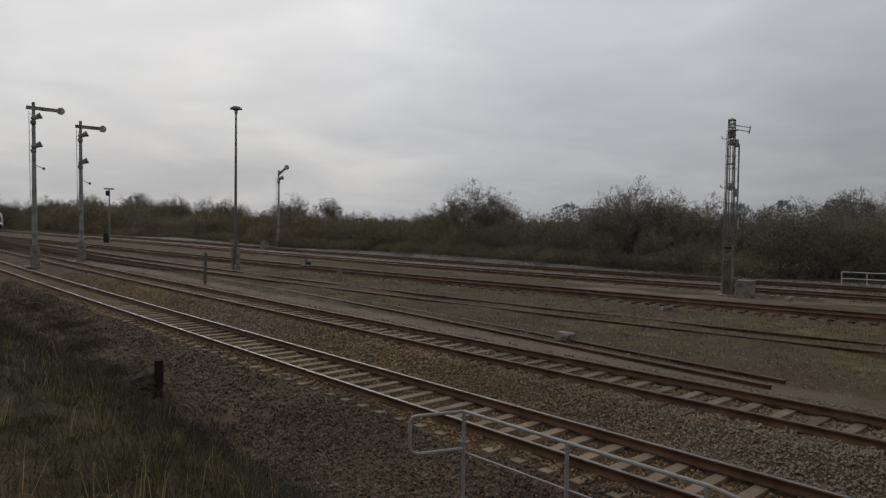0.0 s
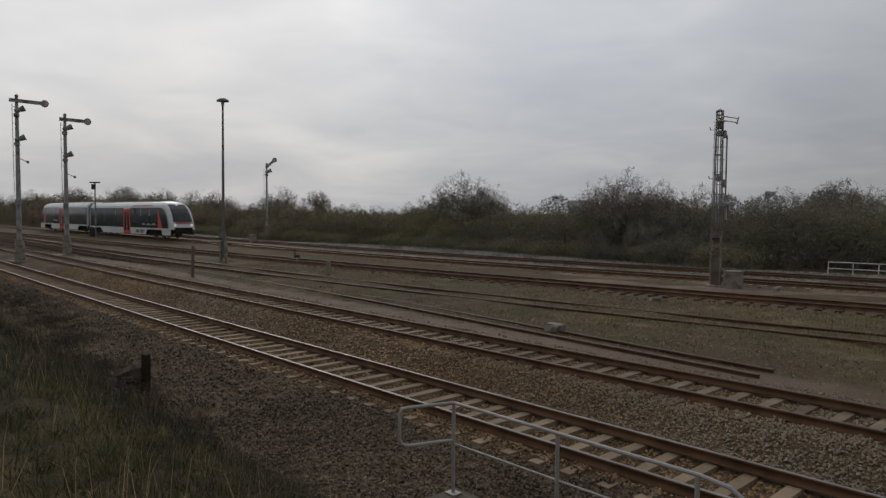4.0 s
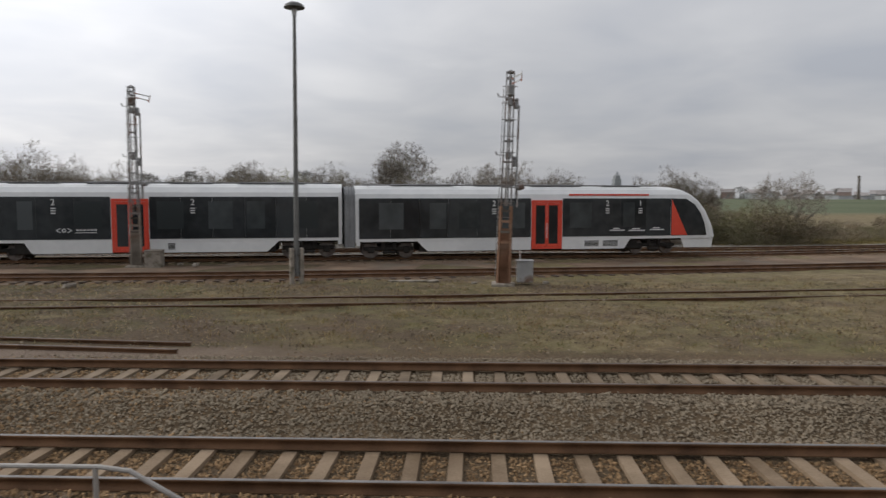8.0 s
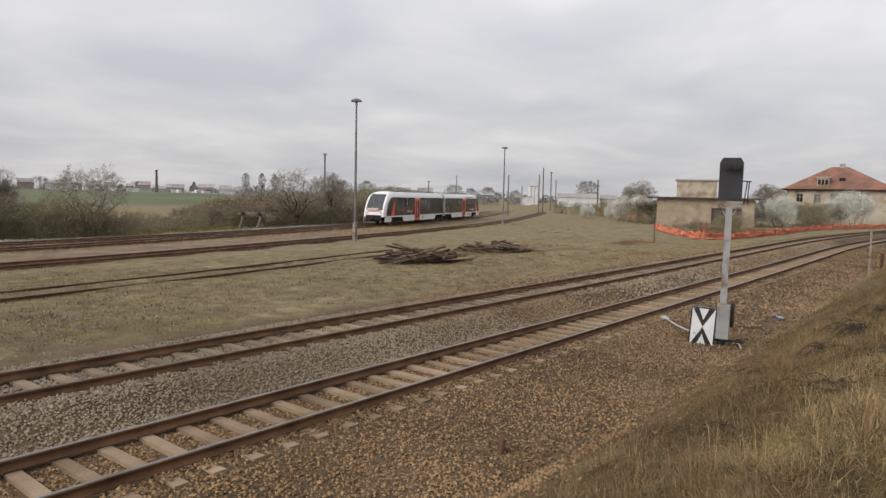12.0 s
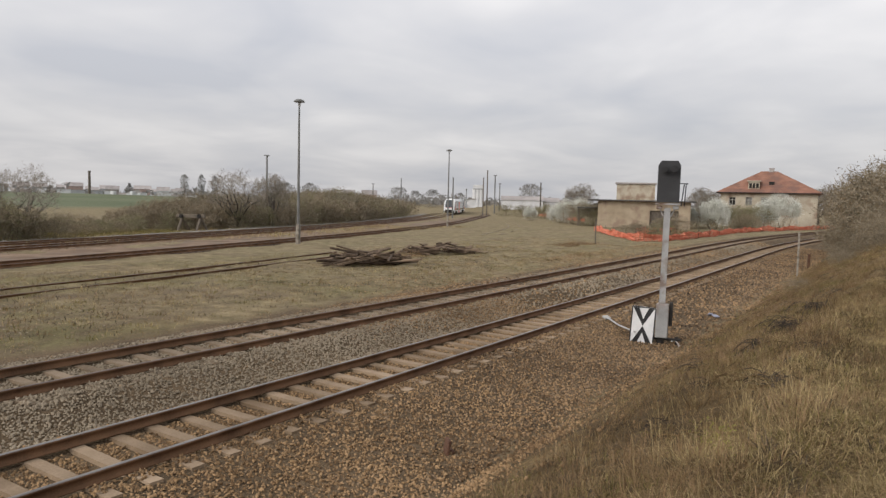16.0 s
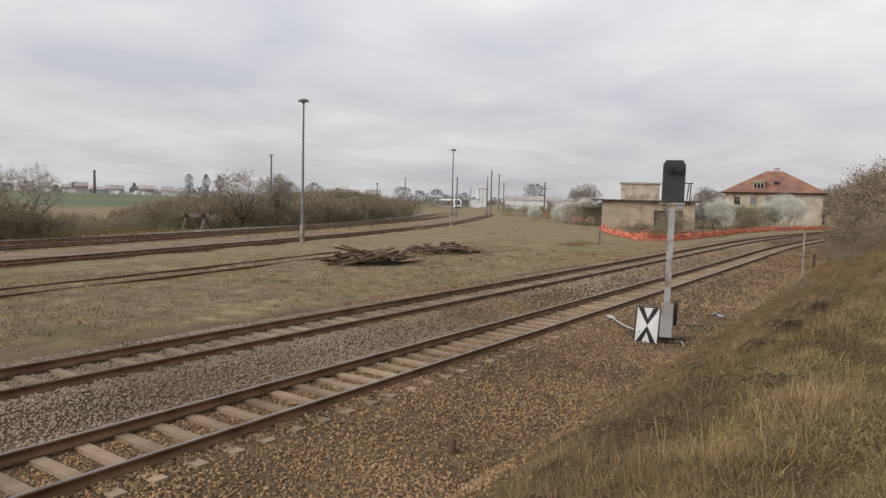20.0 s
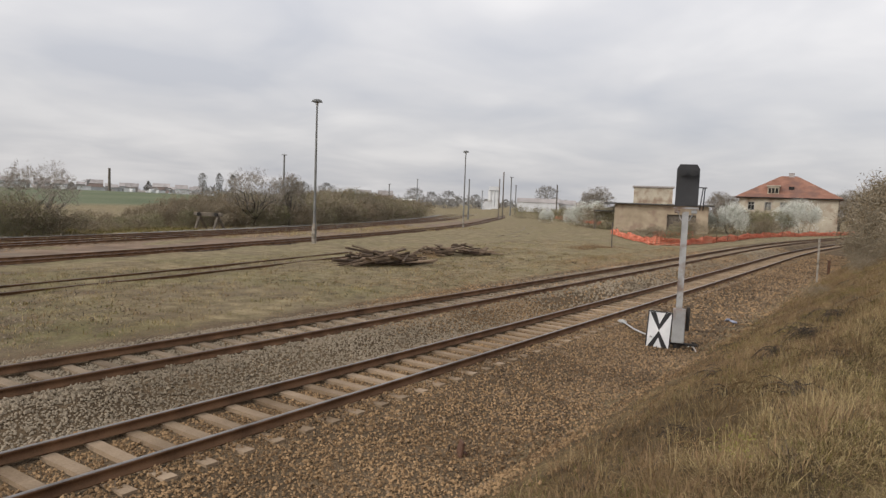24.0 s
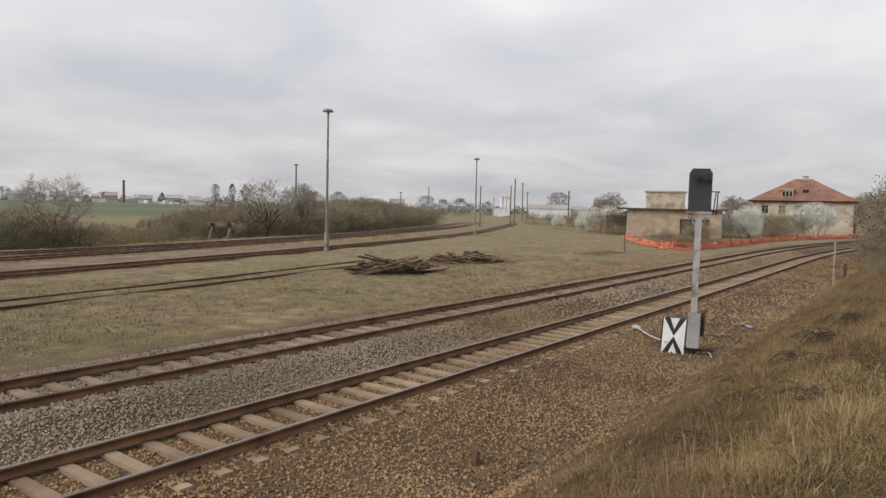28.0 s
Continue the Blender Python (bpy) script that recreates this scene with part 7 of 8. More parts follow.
def net_fence(pts, seed):
    """Sagging plastic netting between stakes, of real strands."""
    rng = np.random.default_rng(seed)
    t = tagged(empty("net_fence"), "sagging orange plastic safety netting on stakes", "fence", group="orange fences")
    p, s = spline(pts, 0.5)
    n = len(p)
    top = 0.80 - 0.24 * np.abs(np.sin(np.arange(n) * 0.17 + rng.uniform(0, 6))) - 0.10 * np.sin(np.arange(n) * 0.61) ** 2 - 0.05 * rng.random(n)
    bul = 0.25 * np.sin(np.arange(n) * 0.8)
    rows = 5
    V, F = [], []
    for r in range(rows):
        u = r / (rows - 1)
        for i in range(n):
            o = bul[i] * math.sin(u * 3.0) + 0.05 * rng.normal()
            x, y = p[i, 0] - o * math.sin(p[i, 2]), p[i, 1] + o * math.cos(p[i, 2])
            V.append((x, y, ground_at(x, y) + 0.03 + top[i] * u))
    V = np.array(V)
    for r in range(rows - 1):
        for i in range(n - 1):
            a = r * n + i
            F.append((a, a + 1, a + n + 1, a + n))
    bm = bmesh.new()
    vs = [bm.verts.new(v) for v in V]
    for f in F:
        bm.faces.new([vs[i] for i in f])
    ob = part("netting", bm, M["orange"], t, "faded orange netting")
    md = ob.modifiers.new("strands", "WIREFRAME")
    md.thickness, md.use_replace = 0.13, True
    for i in range(0, n, 9):
        bm = bmesh.new()
        x, y = p[i, 0], p[i, 1]
        rod(bm, (x, y, ground_at(x, y) - 0.1), (x + 0.05, y, ground_at(x, y) + 1.0), 0.03, n=5)
        part("stake", bm, M["wood_dark"], t)


net_fence([(84, 33), (74, 27.5), (66, 22.6), (63.5, 20.6), (67, 18.9), (74, 18.4), (84, 18.2), (95, 18.3), (106, 17.4), (118, 14.8), (130, 12.2), (141, 10.4)], 2)
net_fence([(122, 50), (128, 54), (136, 60), (146, 66)], 3)
net_fence([(80, 26.4), (86, 26.0), (92, 25.0)], 4)
net_fence([(150, 70), (162, 78), (172, 87)], 6)


# ---- loose stones, grass and litter ----
def crushed(name, x0, x1, y0, y1, per_m2, size, mat, seed, label, keep=None, lift=0.0):
    """Angular stones strewn over the ballast, clear of rails and sleeper tops."""
    rng = np.random.default_rng(seed)
    n = int((x1 - x0) * (y1 - y0) * per_m2)
    x, yy = rng.uniform(x0, x1, n), rng.uniform(y0, y1, n)
    ok = np.ones(n, bool)
    sink = np.zeros(n)
    for line, c, x_at in ((L1, 9.13, -0.15), (L2, 12.78, 0.035)):
        s = np.concatenate([[0], np.cumsum(np.hypot(*np.diff(line[:, :2], axis=0).T))])
        ph = (np.interp(x, line[:, 0], s) - np.interp(x_at, line[:, 0], s) + 0.305) % 0.61 - 0.305
        off = np.abs(yy - c)
        on = (np.abs(ph) < 0.145 + rng.uniform(-0.03, 0.03, n)) & (off < 1.34)
        bare = on & ((off < 0.86) | ((c < 10) & (yy < c) & (off > 1.13)))
        ok &= ~bare
        ok &= ~(np.abs(off - 0.7525) < 0.085)
        sink = np.where((off < 1.34) & (off > 0.84) & on, -0.035, sink)
    if keep is not None:
        ok &= keep(x, yy, rng)
    x, yy, sink = x[ok], yy[ok], sink[ok]
    n = len(x)
    y = yy + bow(x)
    z = land(x, y) + lift + rng.uniform(-0.012, 0.03, n) - sink
    base = np.array([[1, 0, 0], [-1, 0, 0], [0, 1, 0], [0, -1, 0], [0, 0, 1], [0, 0, -1]], float)
    V = base[None] * (size * rng.uniform(0.55, 1.25, (n, 1, 1))) * rng.uniform(0.6, 1.2, (n, 6, 1)) + rng.normal(0, size * 0.22, (n, 6, 3))
    V[:, :, 2] *= 0.8
    q = rng.normal(0, 1, (n, 4))
    q /= np.linalg.norm(q, axis=1)[:, None]
    w, a, b, c = q.T
    R = np.stack([1 - 2 * (b * b + c * c), 2 * (a * b - w * c), 2 * (a * c + w * b), 2 * (a * b + w * c), 1 - 2 * (a * a + c * c), 2 * (b * c - w * a), 2 * (a * c - w * b), 2 * (b * c + w * a), 1 - 2 * (a * a + b * b)], 1).reshape(-1, 3, 3)
    V = np.einsum("nij,nkj->nki", R, V) + np.stack([x, y, z], 1)[:, None]
    F = np.array([[0, 2, 4], [2, 1, 4], [1, 3, 4], [3, 0, 4], [2, 0, 5], [1, 2, 5], [3, 1, 5], [0, 3, 5]])[None] + 6 * np.arange(n)[:, None, None]
    W = V[np.arange(n)[:, None, None], F - 6 * np.arange(n)[:, None, None]]
    up = np.cross(W[:, :, 1] - W[:, :, 0], W[:, :, 2] - W[:, :, 0])
    F = F[up[:, :, 2] > -0.35 * np.linalg.norm(up, axis=2)]
    return tagged(sheet(name, V.reshape(-1, 3), F.reshape(-1, 3), M[mat]), label, "ballast", kind="stuff")


def greyish(x, yy):
    return 0.22 * np.sin(x * 0.21 + 0.8) + 0.22 * np.sin(x * 0.35 + yy * 1.5) + 1.25 * np.exp(-((x - 4.0) / 10.0) ** 2) + 0.38 * smooth_step(6, 16, x) - 0.80


def grey_zone(x, yy, rng):
    return (yy > 10.3) & (yy < 14.6) & (greyish(x, yy) + rng.normal(0, 0.35, len(x)) > -0.65)


def foot_line(x):
    """Where the ballast gives way to the weeds of the bank."""
    return np.interp(x, [-50, -30, -20, -14, -10.8, -8.6, -2, 3, 4.7, 9.4, 15, 20, 32, 60], [7.2, 7.0, 6.1, 5.7, 5.2, 4.75, 4.4, 3.3, 3.1, 3.7, 4.3, 4.75, 5.1, 5.6]) + 0.18 * np.sin(x * 1.3) + 0.12 * np.sin(x * 3.1)


# the part of the western shoulder that gets the darker stones
def stained(x, yy):
    return (yy < 7.9 + 0.2 * np.sin(x * 0.9)) & (x < -3.0 + 1.5 * np.sin(yy * 2.0))


def umber(x, yy):
    """Share of duller stones on the outer shoulder, growing eastwards."""
    return 0.5 * smooth_step(5, 16, x) * smooth_step(8.6, 8.0, yy)


def umber_zone(x, yy, rng):
    return (yy > foot_line(x) - 0.6 + rng.normal(0, 0.32, len(x))) & (rng.random(len(x)) < umber(x, yy)) & (rng.random(len(x)) < 0.1 + 0.9 * smooth_step(4.35, 5.3, yy))


def dark_zone(x, yy, rng):
    return (yy > foot_line(x) + rng.normal(0, 0.22, len(x))) & stained(x, yy)


def brown_zone(x, yy, rng):
    edge = (yy > foot_line(x) - np.where(x > 0, 1.0, 0.25) + rng.normal(0, 0.32, len(x))) & (yy < np.where(x < -4, 14.2, 14.9) + rng.normal(0, 0.2, len(x)))
    # ever fewer stones up the slope of the bank
    edge &= (x < 1) | (rng.random(len(x)) < 0.03 + 0.97 * smooth_step(3.7, 5.2, yy + 0.25 * np.sin(2.3 * x + yy) + 0.2 * np.sin(0.9 * x)))
    edge &= ~(rng.random(len(x)) < umber(x, yy))
    return edge & ~stained(x, yy) & ~((yy > 10.3) & (greyish(x, yy) + rng.normal(0, 0.35, len(x)) > -0.45))


crushed("ballast_stones", -13, 22, 2.1, 15.2, 500, 0.028, "stone_chip", 1, "brown dusty crushed-stone ballast", brown_zone)
crushed("ballast_stones", -13, 22, 10.2, 14.7, 460, 0.030, "stone_grey", 2, "grey crushed-stone ballast", grey_zone)
crushed("ballast_stones", -13, 0, 4.2, 8.2, 480, 0.032, "stone_dark", 7, "dark ballast on the western track shoulder", dark_zone)
crushed("ballast_stones", 5, 22, 3.6, 8.6, 480, 0.029, "stone_umber", 12, "dull brown ballast on the track shoulder", umber_zone)
crushed("ballast_stones", 22, 75, 4.2, 8.6, 70, 0.055, "stone_umber", 13, "dull brown ballast on the track shoulder", umber_zone)
crushed("ballast_stones", -48, -13, 4.4, 8.2, 170, 0.045, "stone_dark", 8, "dark ballast on the western track shoulder", dark_zone)
crushed("ballast_stones", -48, -13, 4.4, 15.2, 130, 0.045, "stone_chip", 3, "brown dusty crushed-stone ballast", brown_zone)
crushed("ballast_stones", 22, 75, 4.4, 15.2, 64, 0.055, "stone_chip", 4, "brown dusty crushed-stone ballast", brown_zone)
crushed("ballast_stones", -48, -13, 10.2, 14.7, 80, 0.055, "stone_grey", 5, "grey crushed-stone ballast", grey_zone)
crushed("ballast_stones", 22, 75, 10.2, 14.7, 64, 0.055, "stone_grey", 6, "grey crushed-stone ballast", grey_zone)


def yard_gravel(line, lo, hi, n, size, mat, label, seed):
    """Coarse gravel along a yard track, between two distances from its middle."""
    rng = np.random.default_rng(seed)
    x = rng.uniform(-60, 75, n)
    off = rng.uniform(lo, hi, n)
    h = np.interp(x, line[:, 0], line[:, 2])
    y = np.interp(x, line[:, 0], line[:, 1]) + off * np.cos(h)
    z = (inner_z(x) if line is T4 else running_z(x)) - 0.33 + 0.095
    if line is T6:
        z = running_z(x) - 0.33 + np.interp(off, [-1.5, 1.4, 2.4, 3.4, 4.6], [0.135, 0.14, 0.20, 0.18, -0.15]) + np.interp(off, [1.4, 2.4, 3.4, 4.6], [0, 0.30, 0.28, 0]) * (0.55 + 0.45 * np.sin(x * 0.13 + 1.0)) * (0.25 + 0.75 * smooth_step(28, 8, x)) + 0.01
        z = np.where(np.abs(np.abs(off) - 0.7525) < 0.12, z - 0.3, z)
    if line is T6:
        keep = (off < 1.7) | (rng.random(n) < 0.12 + 0.88 * smooth_step(24, 8, x))
        x, y, z, off, h, n = x[keep], y[keep], z[keep], off[keep], h[keep], int(keep.sum())
    x = x - off * np.sin(h)
    base = np.array([[1, 0, 0], [-1, 0, 0], [0, 1, 0], [0, -1, 0], [0, 0, 1], [0, 0, -1]], float)
    V = base[None] * (size * rng.uniform(0.5, 1.3, (n, 1, 1))) + rng.normal(0, size * 0.28, (n, 6, 3)) + np.stack([x, y, z], 1)[:, None]
    F = np.array([[0, 2, 4], [2, 1, 4], [1, 3, 4], [3, 0, 4], [2, 0, 5], [1, 2, 5], [3, 1, 5], [0, 3, 5]])[None] + 6 * np.arange(n)[:, None, None]
    tagged(sheet("yard_gravel", V.reshape(-1, 3), F.reshape(-1, 3), M[mat]), label, "gravel", kind="stuff")


M["stone_pale"] = surf("pale_coarse_gravel", (0.13, 0.118, 0.10), (0.33, 0.305, 0.262), 0.9, 0.30, bump=0.2, fine=30.0, world=True, per_island=0.7)
yard_gravel(T6, -1.6, 4.3, 20000, 0.07, "stone_pale", "coarse pale gravel beyond the outer track", 8)
yard_gravel(T5, -2.4, 2.2, 5200, 0.045, "stone_chip", "rust-brown gravel along the yard tracks", 9)
yard_gravel(T4, -1.7, 1.7, 5200, 0.045, "stone_chip", "rust-brown gravel along the yard tracks", 10)

def pebbles(n, x0, x1, y0, y1, size, mat, label, seed):
    """Stones strewn in drifts over the turf of the yard."""
    rng = np.random.default_rng(seed)
    x, y = rng.uniform(x0, x1, n), rng.uniform(y0, y1, n)
    ok = np.sin(x * 0.35 + 0.7 * np.sin(y * 0.6)) + np.sin(y * 0.8 - x * 0.12) + rng.normal(0, 0.7, n) > 0.2
    x, y = x[ok], y[ok] + bow(x[ok])
    n = len(x)
    base = np.array([[1, 0, 0], [-1, 0, 0], [0, 1, 0], [0, -1, 0], [0, 0, 0.7]], float)
    V = base[None] * (size * rng.uniform(0.4, 1.4, (n, 1, 1))) + rng.normal(0, size * 0.22, (n, 5, 3)) + np.stack([x, y, land(x, y) + 0.005], 1)[:, None]
    F = np.array([[0, 2, 4], [2, 1, 4], [1, 3, 4], [3, 0, 4]])[None] + 5 * np.arange(n)[:, None, None]
    tagged(sheet("yard_pebbles", V.reshape(-1, 3), F.reshape(-1, 3), M[mat]), label, "gravel", kind="stuff")


pebbles(10000, -42, 14, 15.0, 27, 0.036, "stone_umber", "brown pebbles strewn through the yard's turf", 71)
pebbles(6000, -42, 30, 15.0, 27, 0.034, "stone_grey", "grey pebbles strewn through the yard's turf", 72)
pebbles(7000, 14, 60, 15.0, 18, 0.036, "stone_chip", "brown pebbles strewn through the yard's turf", 73)

M["straw"] = leafy(surf("dry_straw_grass", (0.19, 0.138, 0.063), (0.49, 0.380, 0.198), 0.85, 0.6, bump=0.0, fine=3.0, world=True, per_island=0.6), 0.3)
M["hay"] = leafy(surf("brown_matted_grass", (0.106, 0.070, 0.033), (0.31, 0.210, 0.106), 0.85, 0.6, bump=0.0, fine=3.0, world=True, per_island=0.6), 0.3)
M["blade_green"] = leafy(surf("olive_grass", (0.088, 0.078, 0.025), (0.255, 0.210, 0.076), 0.85, 0.6, bump=0.0, fine=3.0, world=True, per_island=0.6), 0.3)
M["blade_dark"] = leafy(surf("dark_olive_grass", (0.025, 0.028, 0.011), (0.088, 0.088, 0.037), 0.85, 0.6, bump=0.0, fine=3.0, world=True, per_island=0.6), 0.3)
M["stem_red"] = surf("reddish_dry_stems", (0.125, 0.078, 0.041), (0.30, 0.195, 0.105), 0.85, 0.6, bump=0.0, fine=3.0, world=True, per_island=0.6)
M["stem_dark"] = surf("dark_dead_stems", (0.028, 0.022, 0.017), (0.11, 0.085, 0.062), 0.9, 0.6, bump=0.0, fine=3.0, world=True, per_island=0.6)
M["herb"] = leafy(surf("yellow_green_herb", (0.13, 0.13, 0.035), (0.32, 0.29, 0.085), 0.8, 0.6, bump=0.0, fine=3.0, world=True, per_island=0.6), 0.3)


def blades(name, label, xy, height, width, mat, seed, lean=0.5, away=None):
    """Bent grass blades: a broad foot, a waist and a drooping point; away is the side each one leans to."""
    rng = np.random.default_rng(seed)
    n = len(xy)
    x, y = xy[:, 0], xy[:, 1]
    z = land(x, y) - 0.02
    h = height * rng.uniform(0.4, 1.35, n)
    a = rng.uniform(0, 2 * np.pi, n)
    b = rng.uniform(0, 2 * np.pi, n) if away is None else away + rng.normal(0, 0.6, n)
    l = rng.uniform(0.1, 1.0, n) * lean
    w = width * rng.uniform(0.6, 1.3, n)
    P = np.stack([x, y, z], 1)
    S = np.stack([np.cos(a), np.sin(a), np.zeros(n)], 1) * w[:, None]
    D = np.stack([np.cos(b), np.sin(b), np.zeros(n)], 1) * (h * l)[:, None]
    U = np.array([0, 0, 1.0])[None]
    m = P + D * 0.35 + U * (h * 0.6 / np.sqrt(1 + 0.25 * l * l))[:, None]
    t = P + D + U * (h * np.maximum(1 - 0.5 * l, 0.12))[:, None]
    V = np.stack([P - S, P + S, m + S * 0.6, t, m - S * 0.6], 1)
    F = np.array([[0, 1, 2], [0, 2, 4], [4, 2, 3]])[None] + 5 * np.arange(n)[:, None, None]
    return tagged(sheet(name, V.reshape(-1, 3), F.reshape(-1, 3), M[mat]), label, "grass", kind="stuff")


def strewn(n, x0, x1, y0, y1, seed, clump=0.0, power=1.0):
    """Places strewn over a strip, some drawn together into tufts; power above 1 crowds them to x0's side."""
    rng = np.random.default_rng(seed)
    u = rng.uniform(0, 1, n) ** power
    x, yy = x0 + (x1 - x0) * u, rng.uniform(y0, y1, n)
    if clump:
        k = max(1, n // 14)
        c = rng.integers(0, k, n)
        x, yy = x[c] + rng.normal(0, clump, n), yy[c] + rng.normal(0, clump, n)
    return np.stack([x, yy + bow(x)], 1)


def patch(x, y, k):
    """A slow uneven field between about -1 and 1, for stands of one kind of grass."""
    return 0.5 * np.sin(x * 0.9 + 1.7 * k + 0.8 * np.sin(y * 1.1)) + 0.5 * np.sin(y * 1.6 - 0.55 * x + 2.3 * k) + 0.35 * np.sin(2.7 * x + 3.1 * y + k)


def tussocks(name, label, n, per, x0, x1, y0, y1, height, width, mat, seed, power=1.8, size=0.07, lean=1.5, stand=None, margin=0.15, zone=None):
    """Tufts of blades fanning outwards; stand picks the patches in which this kind grows."""
    rng = np.random.default_rng(seed)
    u = rng.uniform(0, 1, n) ** power
    x, yy = x0 + (x1 - x0) * u, rng.uniform(y0, y1, n)
    ok = yy < foot_line(x) - margin + rng.normal(0, 0.15, n)
    ok &= (x < 0) | (rng.random(n) < 0.12 + 0.88 * smooth_step(0.0, 2.0, foot_line(x) - yy))
    if stand is not None:
        ok &= patch(x, yy, stand) + rng.normal(0, 0.3, n) > 0.05
    if zone is not None:
        crest = crest_line(x) - 0.05 + 0.3 * np.sin(x * 0.8) + 0.2 * np.sin(x * 2.3 + 1.0) + rng.normal(0, 0.22, n)
        ok &= (yy > crest + zone[0]) & (yy < crest + zone[1])
    x, yy = x[ok], yy[ok]
    grow_by = rng.uniform(0.55, 1.3, len(x))
    c = np.repeat(np.arange(len(x)), per)
    r, a = np.abs(rng.normal(0, size, len(c))) * grow_by[c], rng.uniform(0, 2 * np.pi, len(c))
    xy = np.stack([x[c] + r * np.cos(a), yy[c] + r * np.sin(a)], 1)
    xy[:, 1] += bow(xy[:, 0])
    return blades(name, label, xy, height, width, mat, seed + 1, lean, a)


# the bank towards the east: a green terrace on top, a crest of pale straw, reddish weeds down its slope
E0, E1 = 1.2, 54
TERRACE, CREST, SLOPE = (-9, -0.35), (-0.45, 0.45), (0.25, 9)
tussocks("bank_grass", "brown matted grass on the bank", 7000, 16, E0, E1, -1.8, 6.2, 0.11, 0.0040, "hay", 21, size=0.13, lean=2.6)
tussocks("bank_grass", "fine short brown grass near the bank's top", 4400, 16, E0, 17, -1.6, 5.0, 0.085, 0.0028, "hay", 61, power=1.3, size=0.12, lean=2.6)
tussocks("bank_grass", "fine short straw near the bank's top", 3200, 16, E0, 17, -1.6, 3.0, 0.11, 0.0026, "straw", 63, power=1.3, size=0.12, lean=2.6, stand=1.3, zone=(-9, 0.3))
tussocks("bank_grass", "fine short olive grass on the bank's terrace", 8000, 16, E0, 20, -1.6, 2.6, 0.085, 0.0028, "blade_green", 65, power=1.3, size=0.12, lean=2.4, stand=4.1, zone=(-9, 0.0))
tussocks("bank_grass", "matted olive grass on the bank's terrace", 2200, 18, E0, 40, -2.0, 2.4, 0.12, 0.0032, "blade_green", 25, power=1.6, lean=2.2, size=0.11, zone=TERRACE)
tussocks("bank_grass", "pale worn grass along the bank's top", 7600, 16, E0, 40, -2.0, 2.2, 0.12, 0.0030, "straw", 67, power=1.5, size=0.13, lean=2.3, zone=(-9, -0.1))
tussocks("bank_grass", "worn pale straw on the bank's terrace", 3600, 16, E0, 22, -2.0, 1.8, 0.09, 0.0028, "straw", 95, power=1.3, size=0.13, lean=2.6, zone=(-9, -0.2))
tussocks("bank_grass", "pale straw tussocks along the bank's crest", 2800, 26, E0 + 1, E1, -0.2, 3.0, 0.26, 0.0027, "straw", 23, power=1.6, lean=1.8, size=0.09, stand=0.4, zone=CREST)
tussocks("bank_grass", "tawny tussocks along the bank's crest", 2600, 24, E0 + 1, E1, -0.2, 3.0, 0.24, 0.0030, "hay", 27, power=1.6, lean=1.9, stand=3.3, zone=(-0.6, 0.9))
tussocks("bank_grass", "tall pale stalks on the bank's crest", 420, 6, E0 + 2.5, E1, -0.5, 3.6, 0.42, 0.0020, "straw", 29, lean=0.8, zone=(-0.5, 0.9))
# dark stems that also put shade into the gaps between tufts
tussocks("bank_stems", "dark dead stems giving the grass dark gaps", 1500, 14, E0, 36, -1.0, 5.2, 0.15, 0.0036, "stem_dark", 69, power=1.6, lean=1.8, size=0.10, stand=5.2, zone=(-0.8, 9))
tussocks("bank_stems", "reddish weeds in stands down the slope", 3000, 18, E0 + 1, 44, 0.6, 5.2, 0.25, 0.0026, "stem_red", 83, power=1.4, lean=1.4, size=0.10, stand=5.4, zone=(-0.5, 9))
tussocks("bank_stems", "rust-brown weeds in stands on the bank's top", 1500, 18, 3, 30, -1.0, 2.4, 0.22, 0.0026, "stem_red", 101, power=1.4, lean=1.5, size=0.11, stand=0.9, zone=(-9, 0.2))
tussocks("bank_grass", "brown withered grass down the slope", 2600, 18, E0, E1, 0.6, 5.6, 0.19, 0.0032, "hay", 85, power=1.6, lean=1.5, size=0.10, stand=1.9, zone=SLOPE)
tussocks("bank_grass", "olive grass in stands down the slope", 5600, 18, E0, 44, 0.6, 5.6, 0.15, 0.0032, "blade_green", 97, power=1.5, lean=1.8, size=0.12, stand=2.6, zone=SLOPE)
tussocks("bank_grass", "sparse straw down the slope", 1300, 16, E0 + 1, E1, 0.8, 5.0, 0.24, 0.0026, "straw", 87, power=1.5, lean=1.3, size=0.08, stand=0.2, zone=SLOPE)
tussocks("bank_stems", "reddish dry weeds at the foot of the bank", 1100, 15, 4, E1, 2.4, 6.3, 0.18, 0.0028, "stem_red", 31, power=1.5, lean=1.2, size=0.13, margin=-0.35)
tussocks("bank_stems", "brown dry weeds strewn at the foot of the bank", 3000, 12, 3, E1, 2.0, 6.6, 0.16, 0.0030, "hay", 33, power=1.3, lean=1.7, size=0.16, margin=-0.8)
tussocks("bank_stems", "low dark weeds among the stones of the slope", 5200, 12, 2, 30, 1.8, 5.8, 0.085, 0.0030, "stem_dark", 89, power=1.2, lean=2.2, size=0.16, margin=-1.1)
tussocks("bank_stems", "thin matted brown grass where slope meets ballast", 3600, 12, 2, 30, 2.2, 5.4, 0.10, 0.0030, "hay", 93, power=1.2, lean=2.4, size=0.16, margin=-1.1)
tussocks("bank_stems", "low reddish weeds among the stones of the slope", 2200, 12, 2, 30, 1.8, 5.6, 0.12, 0.0026, "stem_red", 91, power=1.2, lean=1.8, size=0.14, margin=-0.9)
